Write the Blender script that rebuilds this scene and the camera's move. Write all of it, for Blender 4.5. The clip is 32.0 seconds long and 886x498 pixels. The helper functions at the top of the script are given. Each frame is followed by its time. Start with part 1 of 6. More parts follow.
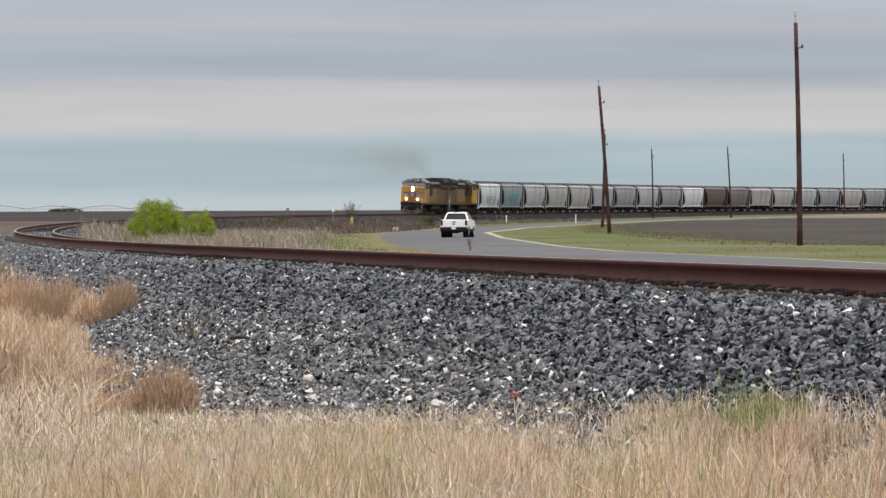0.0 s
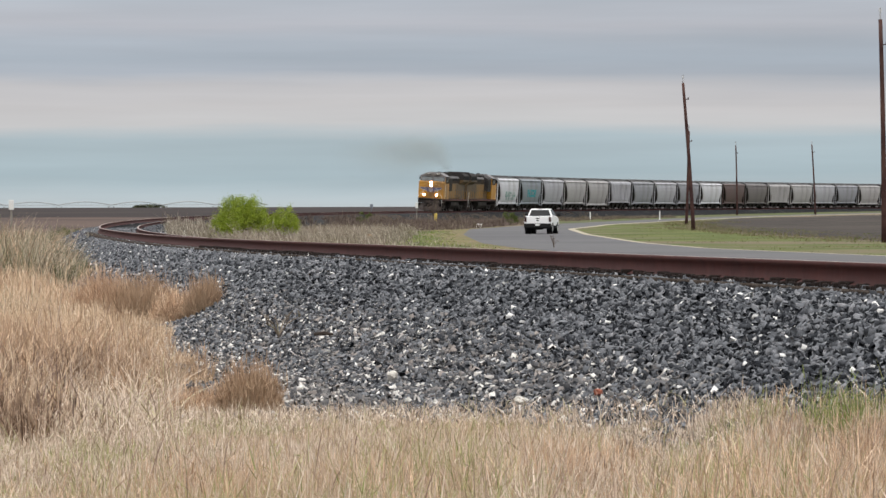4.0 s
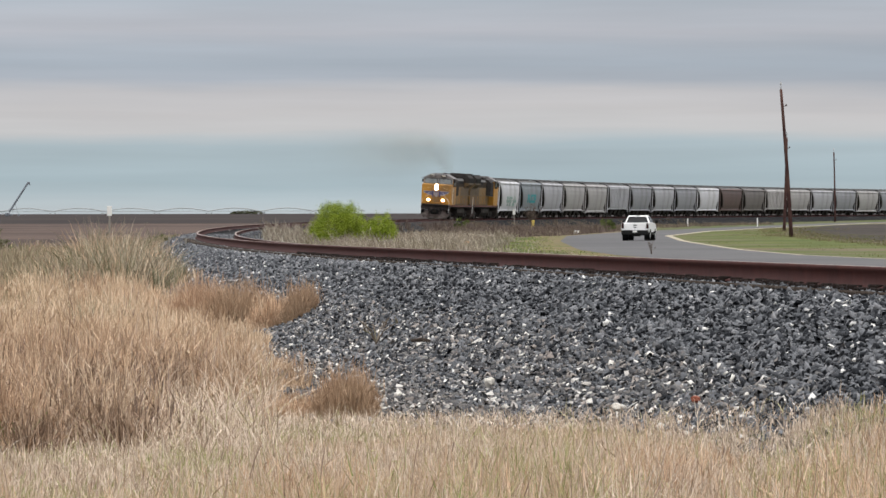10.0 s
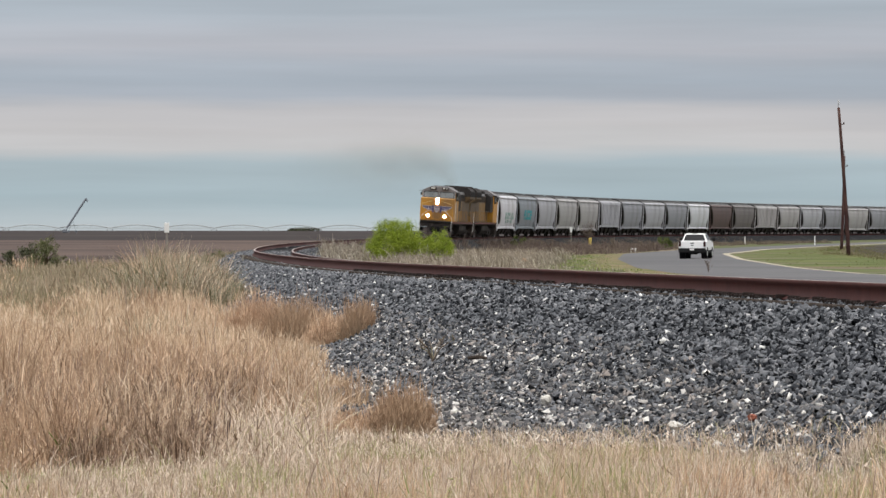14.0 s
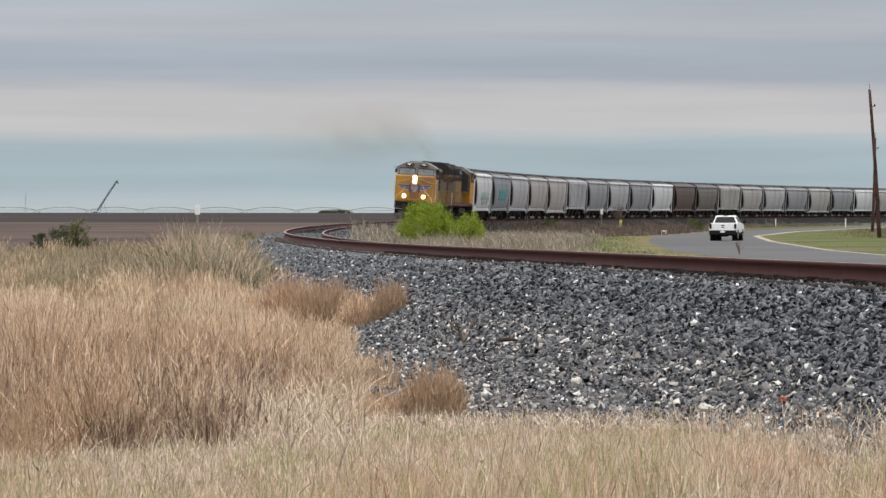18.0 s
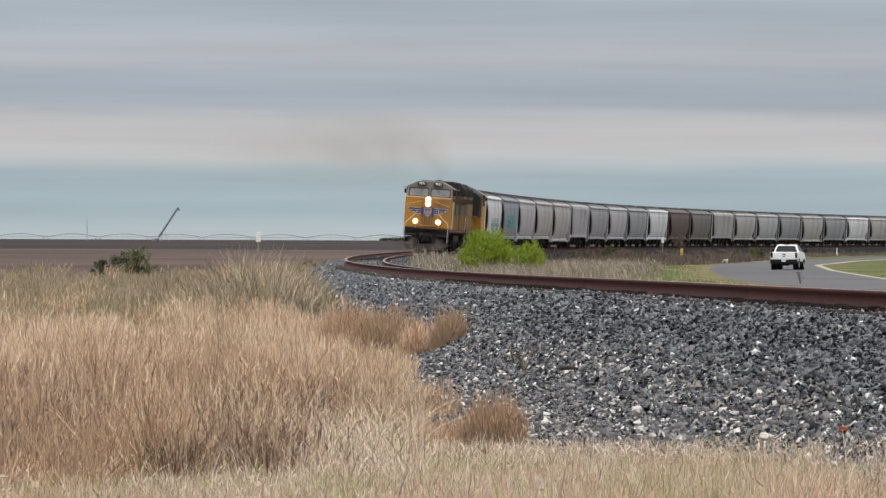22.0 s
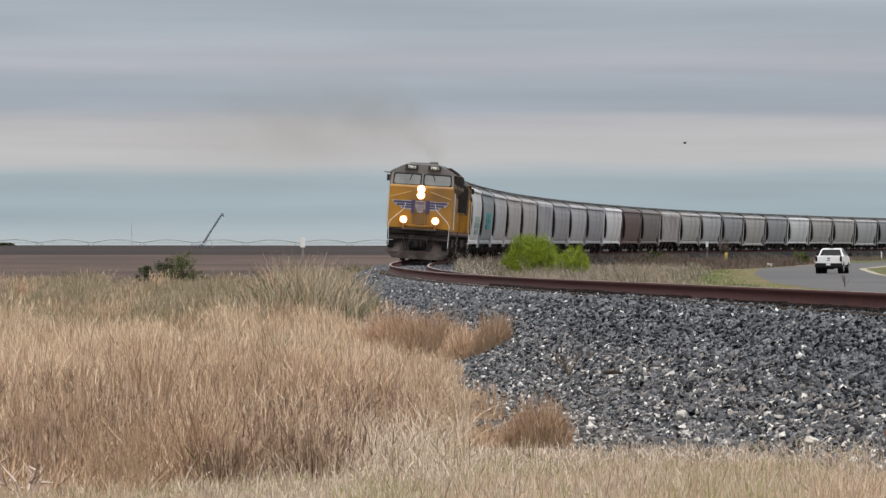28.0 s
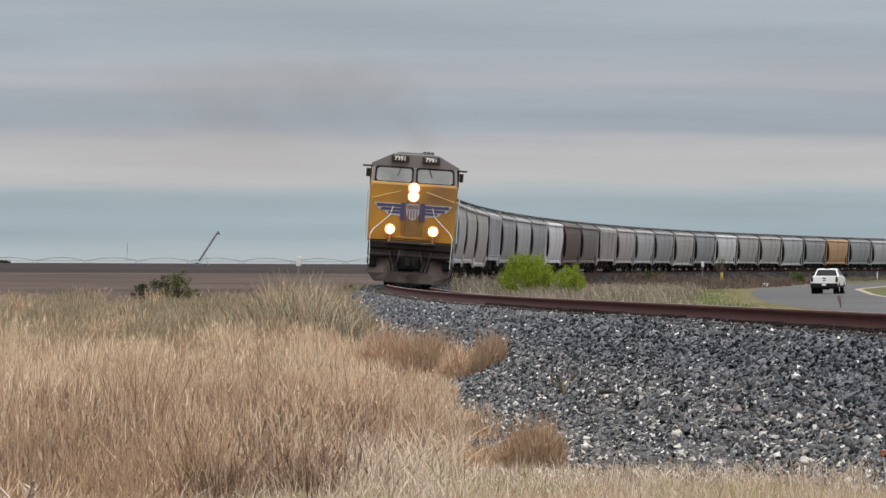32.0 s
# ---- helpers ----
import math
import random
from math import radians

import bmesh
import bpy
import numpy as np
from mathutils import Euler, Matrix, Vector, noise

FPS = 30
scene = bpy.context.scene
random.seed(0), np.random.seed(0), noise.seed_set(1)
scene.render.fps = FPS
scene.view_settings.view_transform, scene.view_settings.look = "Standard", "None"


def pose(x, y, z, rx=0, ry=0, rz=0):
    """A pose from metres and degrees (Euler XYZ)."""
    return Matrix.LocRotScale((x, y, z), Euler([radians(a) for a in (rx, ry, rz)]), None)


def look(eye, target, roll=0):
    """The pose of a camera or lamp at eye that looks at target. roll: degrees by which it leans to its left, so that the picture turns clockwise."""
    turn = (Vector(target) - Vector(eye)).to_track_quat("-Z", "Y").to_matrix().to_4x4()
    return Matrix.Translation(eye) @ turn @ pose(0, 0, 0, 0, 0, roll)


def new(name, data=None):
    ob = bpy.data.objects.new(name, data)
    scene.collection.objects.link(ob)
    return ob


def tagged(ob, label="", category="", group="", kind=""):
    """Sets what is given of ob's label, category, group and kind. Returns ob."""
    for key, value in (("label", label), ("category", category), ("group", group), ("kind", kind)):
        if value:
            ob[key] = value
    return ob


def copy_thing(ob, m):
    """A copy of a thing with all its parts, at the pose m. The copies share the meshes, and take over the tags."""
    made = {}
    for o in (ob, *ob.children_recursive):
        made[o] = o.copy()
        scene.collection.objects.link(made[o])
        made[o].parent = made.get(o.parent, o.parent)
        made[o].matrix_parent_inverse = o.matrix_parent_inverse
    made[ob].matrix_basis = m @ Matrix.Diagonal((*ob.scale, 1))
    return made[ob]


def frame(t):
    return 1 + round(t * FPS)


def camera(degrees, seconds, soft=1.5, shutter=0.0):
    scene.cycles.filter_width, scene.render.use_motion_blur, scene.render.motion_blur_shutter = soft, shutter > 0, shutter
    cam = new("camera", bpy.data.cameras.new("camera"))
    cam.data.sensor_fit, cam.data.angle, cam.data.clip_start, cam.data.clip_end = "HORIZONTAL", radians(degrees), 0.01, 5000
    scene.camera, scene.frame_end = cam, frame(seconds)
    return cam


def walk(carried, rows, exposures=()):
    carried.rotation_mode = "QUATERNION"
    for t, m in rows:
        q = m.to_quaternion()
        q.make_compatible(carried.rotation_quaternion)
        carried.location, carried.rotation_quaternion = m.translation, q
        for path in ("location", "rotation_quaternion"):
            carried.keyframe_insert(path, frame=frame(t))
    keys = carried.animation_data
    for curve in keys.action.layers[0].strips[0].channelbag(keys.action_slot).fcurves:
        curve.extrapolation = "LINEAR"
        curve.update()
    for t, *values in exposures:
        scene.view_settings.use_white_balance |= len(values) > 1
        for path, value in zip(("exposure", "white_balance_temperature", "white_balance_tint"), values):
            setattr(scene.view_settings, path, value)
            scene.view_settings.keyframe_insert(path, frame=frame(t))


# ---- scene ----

# ---- camera ----
EYE = Vector((0.0, 0.0, 2.0))
cam = camera(11.78, 32.0, soft=1.5)


def aim(turn, tilt, lean):
    a, b = radians(turn), radians(tilt)
    way = Vector((math.sin(a) * math.cos(b), math.cos(a) * math.cos(b), math.sin(b)))
    return look(EYE, EYE + way * 100, lean)


# seconds, turn to the right, tilt up, lean (degrees)
walk(cam, [(t, aim(a, b, c)) for t, a, b, c in (
    (0.0, 2.8925, -0.5239, -0.229), (0.5, 2.6588, -0.5795, -0.289), (1.0, 2.4062, -0.605, -0.305), (1.5, 2.2144, -0.6035, -0.38),
    (2.0, 2.0767, -0.5772, -0.379), (2.5, 1.9919, -0.5698, -0.285), (3.0, 1.9366, -0.586, -0.236), (3.5, 1.8604, -0.5986, -0.182),
    (5.5, 1.5876, -0.3345, -0.226), (6.0, 1.565, -0.3036, -0.227), (6.5, 1.522, -0.3541, -0.269), (7.0, 1.4544, -0.4652, -0.235),
    (7.5, 1.3347, -0.5832, -0.193), (8.0, 1.1804, -0.6285, -0.28), (8.5, 0.9898, -0.5982, -0.189), (9.0, 0.8028, -0.5304, -0.185),
    (9.5, 0.6277, -0.477, -0.14), (10.0, 0.4768, -0.4773, -0.107), (10.5, 0.3535, -0.5025, -0.12), (11.0, 0.26, -0.5106, -0.117),
    (11.5, 0.2026, -0.496, -0.074), (12.0, 0.1627, -0.4274, -0.037), (12.5, 0.0983, -0.3374, -0.015), (13.0, 0.0047, -0.2589, 0.013),
    (13.5, -0.1332, -0.2286, 0.036), (14.0, -0.2827, -0.2444, 0.04), (14.5, -0.417, -0.2955, 0.032), (16.5, -0.484, -0.398, 0.083),
    (17.0, -0.4889, -0.4623, 0.081), (17.5, -0.5616, -0.5089, 0.08), (18.0, -0.6902, -0.4831, 0.049), (18.5, -0.8512, -0.4272, 0.034),
    (19.0, -1.0156, -0.3728, 0.091), (19.5, -1.177, -0.3119, 0.173), (20.0, -1.2928, -0.2438, 0.184), (20.5, -1.3859, -0.1892, 0.222),
    (21.0, -1.4426, -0.135, 0.273), (21.5, -1.473, -0.1207, 0.279), (22.0, -1.5016, -0.112, 0.24), (22.5, -1.548, -0.1225, 0.257),
    (23.0, -1.6169, -0.1239, 0.241), (23.5, -1.6952, -0.1348, 0.219), (24.0, -1.785, -0.1593, 0.281), (24.5, -1.882, -0.1711, 0.241),
    (25.0, -1.9623, -0.1761, 0.255), (25.5, -2.0093, -0.1706, 0.252), (27.5, -2.0581, -0.1052, 0.056), (28.0, -2.0922, -0.0474, 0.045),
    (28.5, -2.1232, -0.0237, 0.042), (29.0, -2.1588, -0.0248, 0.037), (29.5, -2.185, -0.0349, 0.029), (30.0, -2.1957, -0.0182, 0.119),
    (30.5, -2.1804, 0.0406, 0.146), (31.0, -2.1442, 0.1204, 0.123), (31.5, -2.0729, 0.1645, 0.259), (32.0, -2.0362, 0.2057, 0.237),
)], exposures=[(0.0, 0.0), (9.0, -0.03), (19.0, -0.08), (32.0, -0.2)])

# ---- world and light ----
SUN_ELEVATION, SUN_TURN = radians(63), radians(165)
world = bpy.data.worlds.new("overcast_sky")
scene.world = world
world.use_nodes = True
wn, wl = world.node_tree.nodes, world.node_tree.links
wn.clear()


def wnode(kind, **settings):
    n = wn.new(kind)
    for key, value in settings.items():
        n.inputs[key].default_value = value
    return n


w_out = wnode("ShaderNodeOutputWorld")
w_bg = wnode("ShaderNodeBackground", Strength=1.0)
sky = wnode("ShaderNodeTexSky")
sky.sky_type, sky.sun_disc = "NISHITA", False
sky.sun_elevation, sky.sun_rotation = SUN_ELEVATION, SUN_TURN
sky_dim = wnode("ShaderNodeVectorMath")
sky_dim.operation = "SCALE"
sky_dim.inputs["Scale"].default_value = 0.09
coord = wnode("ShaderNodeTexCoord")
split = wnode("ShaderNodeSeparateXYZ")
# layers of stratus, long and flat, drawn out along the horizon
stretch = wnode("ShaderNodeMapping")
stretch.inputs["Scale"].default_value = (6.0, 6.0, 60.0)
stretch.inputs["Rotation"].default_value = (0.0, radians(0.55), 0.0)
layers = wnode("ShaderNodeTexNoise", Scale=1.0, Detail=5.0, Roughness=0.55)
fine = wnode("ShaderNodeMapping")
fine.inputs["Scale"].default_value = (6.0, 6.0, 120.0)
fine.inputs["Rotation"].default_value = (0.0, radians(0.8), 0.0)
wisps = wnode("ShaderNodeTexNoise", Scale=1.0, Detail=4.0, Roughness=0.5)
lift = wnode("ShaderNodeMath")
lift.operation = "MULTIPLY_ADD"
lift.inputs[1].default_value, lift.inputs[2].default_value = 0.012, -0.006
height = wnode("ShaderNodeMath")
height.operation = "ADD"
bands = wnode("ShaderNodeValToRGB")
ramp = bands.color_ramp
ramp.interpolation = "EASE"
STOPS = ((0.0, (0.54, 0.60, 0.63)), (0.0075, (0.41, 0.51, 0.56)), (0.0165, (0.43, 0.52, 0.57)), (0.0205, (0.60, 0.585, 0.59)),
         (0.0265, (0.57, 0.56, 0.58)), (0.031, (0.42, 0.46, 0.525)), (0.037, (0.385, 0.44, 0.51)), (0.043, (0.49, 0.505, 0.56)),
         (0.052, (0.43, 0.485, 0.55)), (0.09, (0.55, 0.57, 0.60)), (0.4, (1.25, 1.25, 1.26)), (1.0, (2.25, 2.22, 2.18)))
while len(ramp.elements) < len(STOPS):
    ramp.elements.new(0.5)
for el, (at, rgb) in zip(ramp.elements, STOPS):
    el.position, el.color = at, (*rgb, 1)
shade = wnode("ShaderNodeMapRange")
for key, value in (("From Min", 0.3), ("From Max", 0.7), ("To Min", 0.895), ("To Max", 1.105)):
    shade.inputs[key].default_value = value
mottled = wnode("ShaderNodeVectorMath")
mottled.operation = "SCALE"
over = wnode("ShaderNodeMix")
over.data_type = "RGBA"
over.inputs["Factor"].default_value = 0.93
wl.new(coord.outputs["Generated"], split.inputs[0])
wl.new(coord.outputs["Generated"], stretch.inputs["Vector"])
wl.new(coord.outputs["Generated"], fine.inputs["Vector"])
wl.new(stretch.outputs[0], layers.inputs["Vector"])
wl.new(fine.outputs[0], wisps.inputs["Vector"])
wl.new(layers.outputs[0], lift.inputs[0])
wl.new(lift.outputs[0], height.inputs[0])
wl.new(split.outputs["Z"], height.inputs[1])
wl.new(height.outputs[0], bands.inputs[0])
wl.new(wisps.outputs[0], shade.inputs["Value"])
wl.new(bands.outputs[0], mottled.inputs[0])
wl.new(shade.outputs[0], mottled.inputs["Scale"])
wl.new(sky.outputs[0], sky_dim.inputs[0])
wl.new(sky_dim.outputs[0], over.inputs["A"])
wl.new(mottled.outputs[0], over.inputs["B"])
wl.new(over.outputs["Result"], w_bg.inputs["Color"])
wl.new(w_bg.outputs[0], w_out.inputs["Surface"])

sun = new("sun", bpy.data.lights.new("sun", "SUN"))
sun.data.energy, sun.data.angle, sun.data.color = 1.25, radians(24), (1.0, 0.95, 0.88)
sun.matrix_world = look((0, 0, 50), Vector((0, 0, 50)) - Vector((math.sin(SUN_TURN) * math.cos(SUN_ELEVATION), math.cos(SUN_TURN) * math.cos(SUN_ELEVATION), math.sin(SUN_ELEVATION))))


# ---- materials ----
def material(name, base, second=None, rough=0.7, metal=0.0, scale=8.0, spread=0.5, bump=0.0, bump_scale=None, islands=None, objects=None, coarse=None, coarse_scale=0.4, coarse_at=(0.45, 0.6), glow=0.0, spec=0.5, alpha=1.0, streak=None):
    """base and second mix by fine noise; islands or objects: colours picked at random piece by piece; coarse: stains over all."""
    m = bpy.data.materials.new(name)
    m.use_nodes = True
    n, k = m.node_tree.nodes, m.node_tree.links
    b = n["Principled BSDF"]
    b.inputs["Roughness"].default_value, b.inputs["Metallic"].default_value = rough, metal
    b.inputs["Base Color"].default_value = (*base, 1)
    b.inputs["Alpha"].default_value = alpha
    b.inputs["Specular IOR Level"].default_value = spec
    tc = n.new("ShaderNodeTexCoord")
    col = None

    def noise_at(s, detail=5.0):
        t = n.new("ShaderNodeTexNoise")
        t.inputs["Scale"].default_value, t.inputs["Detail"].default_value = s, detail
        k.new(tc.outputs["Object"], t.inputs["Vector"])
        return t

    def mix(fac, a, c):
        x = n.new("ShaderNodeMix")
        x.data_type = "RGBA"
        k.new(fac, x.inputs["Factor"])
        for socket, value in (("A", a), ("B", c)):
            if isinstance(value, tuple):
                x.inputs[socket].default_value = (*value, 1)
            else:
                k.new(value, x.inputs[socket])
        return x.outputs["Result"]

    def stepped(src, lo, hi):
        r = n.new("ShaderNodeMapRange")
        r.inputs["From Min"].default_value, r.inputs["From Max"].default_value = lo, hi
        k.new(src, r.inputs["Value"])
        return r.outputs[0]

    if islands or objects:
        r = n.new("ShaderNodeValToRGB")
        stops = islands or objects
        while len(r.color_ramp.elements) < len(stops):
            r.color_ramp.elements.new(0.5)
        for el, (at, rgb) in zip(r.color_ramp.elements, stops):
            el.position, el.color = at, (*rgb, 1)
        if islands:
            g = n.new("ShaderNodeNewGeometry")
            k.new(g.outputs["Random Per Island"], r.inputs[0])
        else:
            g = n.new("ShaderNodeObjectInfo")
            k.new(g.outputs["Random"], r.inputs[0])
        col = r.outputs[0]
    if second:
        f = stepped(noise_at(scale).outputs[0], 0.5 - spread / 2, 0.5 + spread / 2)
        col = mix(f, col if col else base, second)
    if coarse:
        f = stepped(noise_at(coarse_scale, 3.0).outputs[0], *coarse_at)
        col = mix(f, col if col else base, coarse)
    if streak:
        # runs of dirt down an upright face
        drawn = n.new("ShaderNodeMapping")
        drawn.inputs["Scale"].default_value = (0.95, 0.95, 0.2)
        runs = n.new("ShaderNodeTexNoise")
        runs.inputs["Scale"].default_value, runs.inputs["Detail"].default_value = 1.0, 4.0
        k.new(tc.outputs["Object"], drawn.inputs["Vector"])
        k.new(drawn.outputs[0], runs.inputs["Vector"])
        col = mix(stepped(runs.outputs[0], 0.5, 0.85), col if col else base, streak)
    if col:
        k.new(col, b.inputs["Base Color"])
    if bump:
        t = noise_at(bump_scale or scale * 2, 6.0)
        p = n.new("ShaderNodeBump")
        p.inputs["Strength"].default_value, p.inputs["Distance"].default_value = bump, 0.05
        k.new(t.outputs[0], p.inputs["Height"])
        k.new(p.outputs[0], b.inputs["Normal"])
    if glow:
        b.inputs["Emission Color"].default_value, b.inputs["Emission Strength"].default_value = (*base, 1), glow
    return m


M_soil_dry = material("dry_verge_soil", (0.15, 0.118, 0.08), (0.23, 0.185, 0.13), rough=0.95, scale=3.0, bump=0.6, bump_scale=9, coarse=(0.115, 0.10, 0.058), coarse_scale=0.045, coarse_at=(0.52, 0.68), spec=0.08)
M_field = material("ploughed_soil", (0.03, 0.026, 0.024), (0.06, 0.051, 0.046), rough=0.95, scale=0.3, spread=0.3, bump=1.0, bump_scale=1.6, coarse=(0.07, 0.06, 0.05), coarse_scale=0.05, coarse_at=(0.5, 0.66), spec=0.08)
M_field_far = material("far_ploughed_soil", (0.028, 0.023, 0.023), (0.038, 0.031, 0.03), rough=0.95, scale=0.06, bump=0.5, bump_scale=0.5, coarse=(0.05, 0.04, 0.036), coarse_scale=0.004, coarse_at=(0.5, 0.64), spec=0.08)
M_edge_grass = material("pale_field_edge", (0.16, 0.13, 0.09), (0.085, 0.07, 0.045), rough=0.95, scale=0.6, spread=0.35, bump=0.5, spec=0.08)
M_verge_far = material("far_green_verge", (0.06, 0.085, 0.03), (0.105, 0.115, 0.045), rough=0.95, scale=0.2, bump=0.4, coarse=(0.115, 0.10, 0.06), coarse_scale=0.03, coarse_at=(0.5, 0.62), spec=0.08)
M_stubble = material("harrowed_soil", (0.085, 0.060, 0.052), (0.118, 0.086, 0.072), rough=0.95, scale=0.25, spread=0.3, bump=0.8, bump_scale=1.2, coarse=(0.062, 0.046, 0.042), coarse_scale=0.022, coarse_at=(0.42, 0.62), spec=0.08)
M_verge = material("green_verge", (0.058, 0.084, 0.024), (0.12, 0.126, 0.048), rough=0.95, scale=0.11, spread=0.25, bump=0.8, bump_scale=2, coarse=(0.14, 0.115, 0.08), coarse_scale=0.05, coarse_at=(0.48, 0.6), spec=0.08)
M_verge_west = material("green_verge_by_the_line", (0.055, 0.085, 0.026), (0.105, 0.122, 0.045), rough=0.95, scale=0.3, spread=0.4, bump=0.6, bump_scale=3, coarse=(0.14, 0.125, 0.07), coarse_scale=0.08, coarse_at=(0.56, 0.66), spec=0.08)
M_shoulder = material("sandy_shoulder", (0.20, 0.145, 0.085), (0.15, 0.125, 0.07), rough=0.95, scale=0.5, bump=0.4, coarse=(0.11, 0.12, 0.05), coarse_scale=0.1, spec=0.08)
M_asphalt = material("worn_asphalt", (0.086, 0.085, 0.09), (0.104, 0.102, 0.105), rough=0.85, scale=0.8, bump=0.1, bump_scale=30, coarse=(0.076, 0.075, 0.08), coarse_scale=0.05, spec=0.25)
M_gravel_edge = material("pale_gravel_edge", (0.42, 0.38, 0.31), (0.30, 0.27, 0.2), rough=0.95, scale=3, bump=0.4, spec=0.08)
# bed near black: the shade between the stones is put into its colour
M_shaded_bed = material("ballast_bed", (0.012, 0.013, 0.015), (0.03, 0.031, 0.034), rough=0.95, scale=9, bump=1.0, bump_scale=14, coarse=(0.06, 0.056, 0.053), coarse_scale=0.5, coarse_at=(0.58, 0.72), spec=0.08)
# the darkest stops deepen the painted shade of the gaps
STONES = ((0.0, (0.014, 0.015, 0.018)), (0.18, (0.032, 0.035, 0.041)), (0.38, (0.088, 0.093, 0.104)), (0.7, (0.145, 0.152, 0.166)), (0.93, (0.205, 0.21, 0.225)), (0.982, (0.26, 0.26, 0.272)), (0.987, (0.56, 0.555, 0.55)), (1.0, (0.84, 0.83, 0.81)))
M_stone = material("ballast_stone", (0.1, 0.1, 0.1), rough=0.9, islands=STONES, bump=0.3, bump_scale=40, spec=0.08)
PALE = ((0.0, (0.06, 0.06, 0.065)), (0.36, (0.12, 0.12, 0.125)), (0.66, (0.20, 0.19, 0.185)), (0.83, (0.29, 0.255, 0.235)), (0.89, (0.52, 0.50, 0.48)), (1.0, (0.72, 0.70, 0.66)))
M_stone_pale = material("weathered_ballast_stone", (0.1, 0.1, 0.1), rough=0.9, islands=PALE, bump=0.3, bump_scale=40, spec=0.08)
M_rail = material("rusted_rail_steel", (0.080, 0.022, 0.018), (0.050, 0.0145, 0.013), rough=0.75, metal=0.2, scale=3, bump=0.1, coarse=(0.068, 0.020, 0.017), coarse_scale=0.5, spec=0.2)
M_railhead = material("polished_rail_head", (0.34, 0.27, 0.245), (0.24, 0.175, 0.15), rough=0.5, metal=0.4, scale=5)
M_tie = material("creosoted_timber", (0.035, 0.028, 0.024), (0.07, 0.055, 0.045), rough=0.95, scale=20, bump=0.4, spec=0.08)
STRAW = ((0.0, (0.25, 0.187, 0.142)), (0.2, (0.42, 0.325, 0.25)), (0.5, (0.60, 0.485, 0.385)), (0.8, (0.72, 0.61, 0.50)), (0.92, (0.79, 0.70, 0.60)), (0.94, (0.43, 0.40, 0.22)), (1.0, (0.38, 0.36, 0.18)))
M_straw = material("dead_straw_grass", (0.5, 0.4, 0.2), rough=0.85, islands=STRAW, coarse=(0.52, 0.375, 0.25), coarse_scale=0.6, coarse_at=(0.52, 0.74), spec=0.08)
TALL = ((0.0, (0.42, 0.30, 0.20)), (0.25, (0.54, 0.405, 0.28)), (0.55, (0.65, 0.50, 0.355)), (0.85, (0.76, 0.615, 0.46)), (1.0, (0.82, 0.70, 0.55)))
M_tall = material("tall_dead_grass", (0.5, 0.4, 0.2), rough=0.85, islands=TALL, coarse=(0.50, 0.36, 0.245), coarse_scale=0.5, coarse_at=(0.54, 0.74), spec=0.08)
M_olive = material("olive_tinged_dead_grass", (0.3, 0.28, 0.15), rough=0.85, islands=((0.0, (0.20, 0.16, 0.11)), (0.4, (0.30, 0.25, 0.175)), (0.75, (0.40, 0.34, 0.245)), (0.94, (0.51, 0.445, 0.34)), (1.0, (0.20, 0.21, 0.09))), coarse=(0.23, 0.205, 0.125), coarse_scale=0.16, coarse_at=(0.52, 0.66), spec=0.08)
M_stalk = material("brown_seed_stalk", (0.2, 0.14, 0.1), rough=0.9, islands=((0.0, (0.19, 0.13, 0.11)), (0.5, (0.34, 0.245, 0.20)), (1.0, (0.58, 0.46, 0.37))), spec=0.08)
M_tall2 = material("russet_dead_grass", (0.4, 0.3, 0.2), rough=0.85, islands=((0.0, (0.290, 0.185, 0.121)), (0.3, (0.487, 0.334, 0.226)), (0.6, (0.650, 0.465, 0.319)), (0.88, (0.789, 0.594, 0.424)), (1.0, (0.900, 0.728, 0.550))), coarse=(0.42, 0.275, 0.185), coarse_scale=0.9, coarse_at=(0.54, 0.7), spec=0.08)
M_litter = material("pale_pinkish_litter", (0.5, 0.4, 0.34), rough=0.9, islands=((0.0, (0.30, 0.22, 0.18)), (0.5, (0.52, 0.41, 0.345)), (1.0, (0.76, 0.65, 0.57))), spec=0.08)
M_spike = material("purple_brown_seed_spike", (0.1, 0.07, 0.06), rough=0.9, islands=((0.0, (0.12, 0.083, 0.073)), (0.6, (0.20, 0.142, 0.12)), (1.0, (0.32, 0.235, 0.19))), spec=0.08)
M_weeds = material("grey_brown_weeds", (0.2, 0.15, 0.1), rough=0.9, islands=((0.0, (0.12, 0.095, 0.076)), (0.5, (0.175, 0.142, 0.113)), (0.85, (0.235, 0.197, 0.157)), (1.0, (0.15, 0.15, 0.075))), spec=0.08)
M_short_green = material("short_green_grass", (0.1, 0.13, 0.04), rough=0.85, islands=((0.0, (0.09, 0.115, 0.036)), (0.5, (0.125, 0.15, 0.048)), (0.9, (0.17, 0.185, 0.068)), (1.0, (0.24, 0.22, 0.11))), spec=0.08)
M_reed = material("bleached_reed", (0.4, 0.35, 0.25), rough=0.85, islands=((0.0, (0.15, 0.12, 0.085)), (0.4, (0.27, 0.23, 0.165)), (0.75, (0.42, 0.36, 0.27)), (0.93, (0.60, 0.54, 0.43)), (1.0, (0.16, 0.175, 0.08))), spec=0.08)
M_rust_grass = material("russet_tussock_grass", (0.3, 0.2, 0.1), (0.41, 0.295, 0.20), rough=0.85, scale=1.6, spread=0.4, islands=((0.0, (0.157, 0.095, 0.066)), (0.4, (0.302, 0.191, 0.124)), (0.8, (0.470, 0.315, 0.210)), (1.0, (0.694, 0.514, 0.360))), spec=0.08)
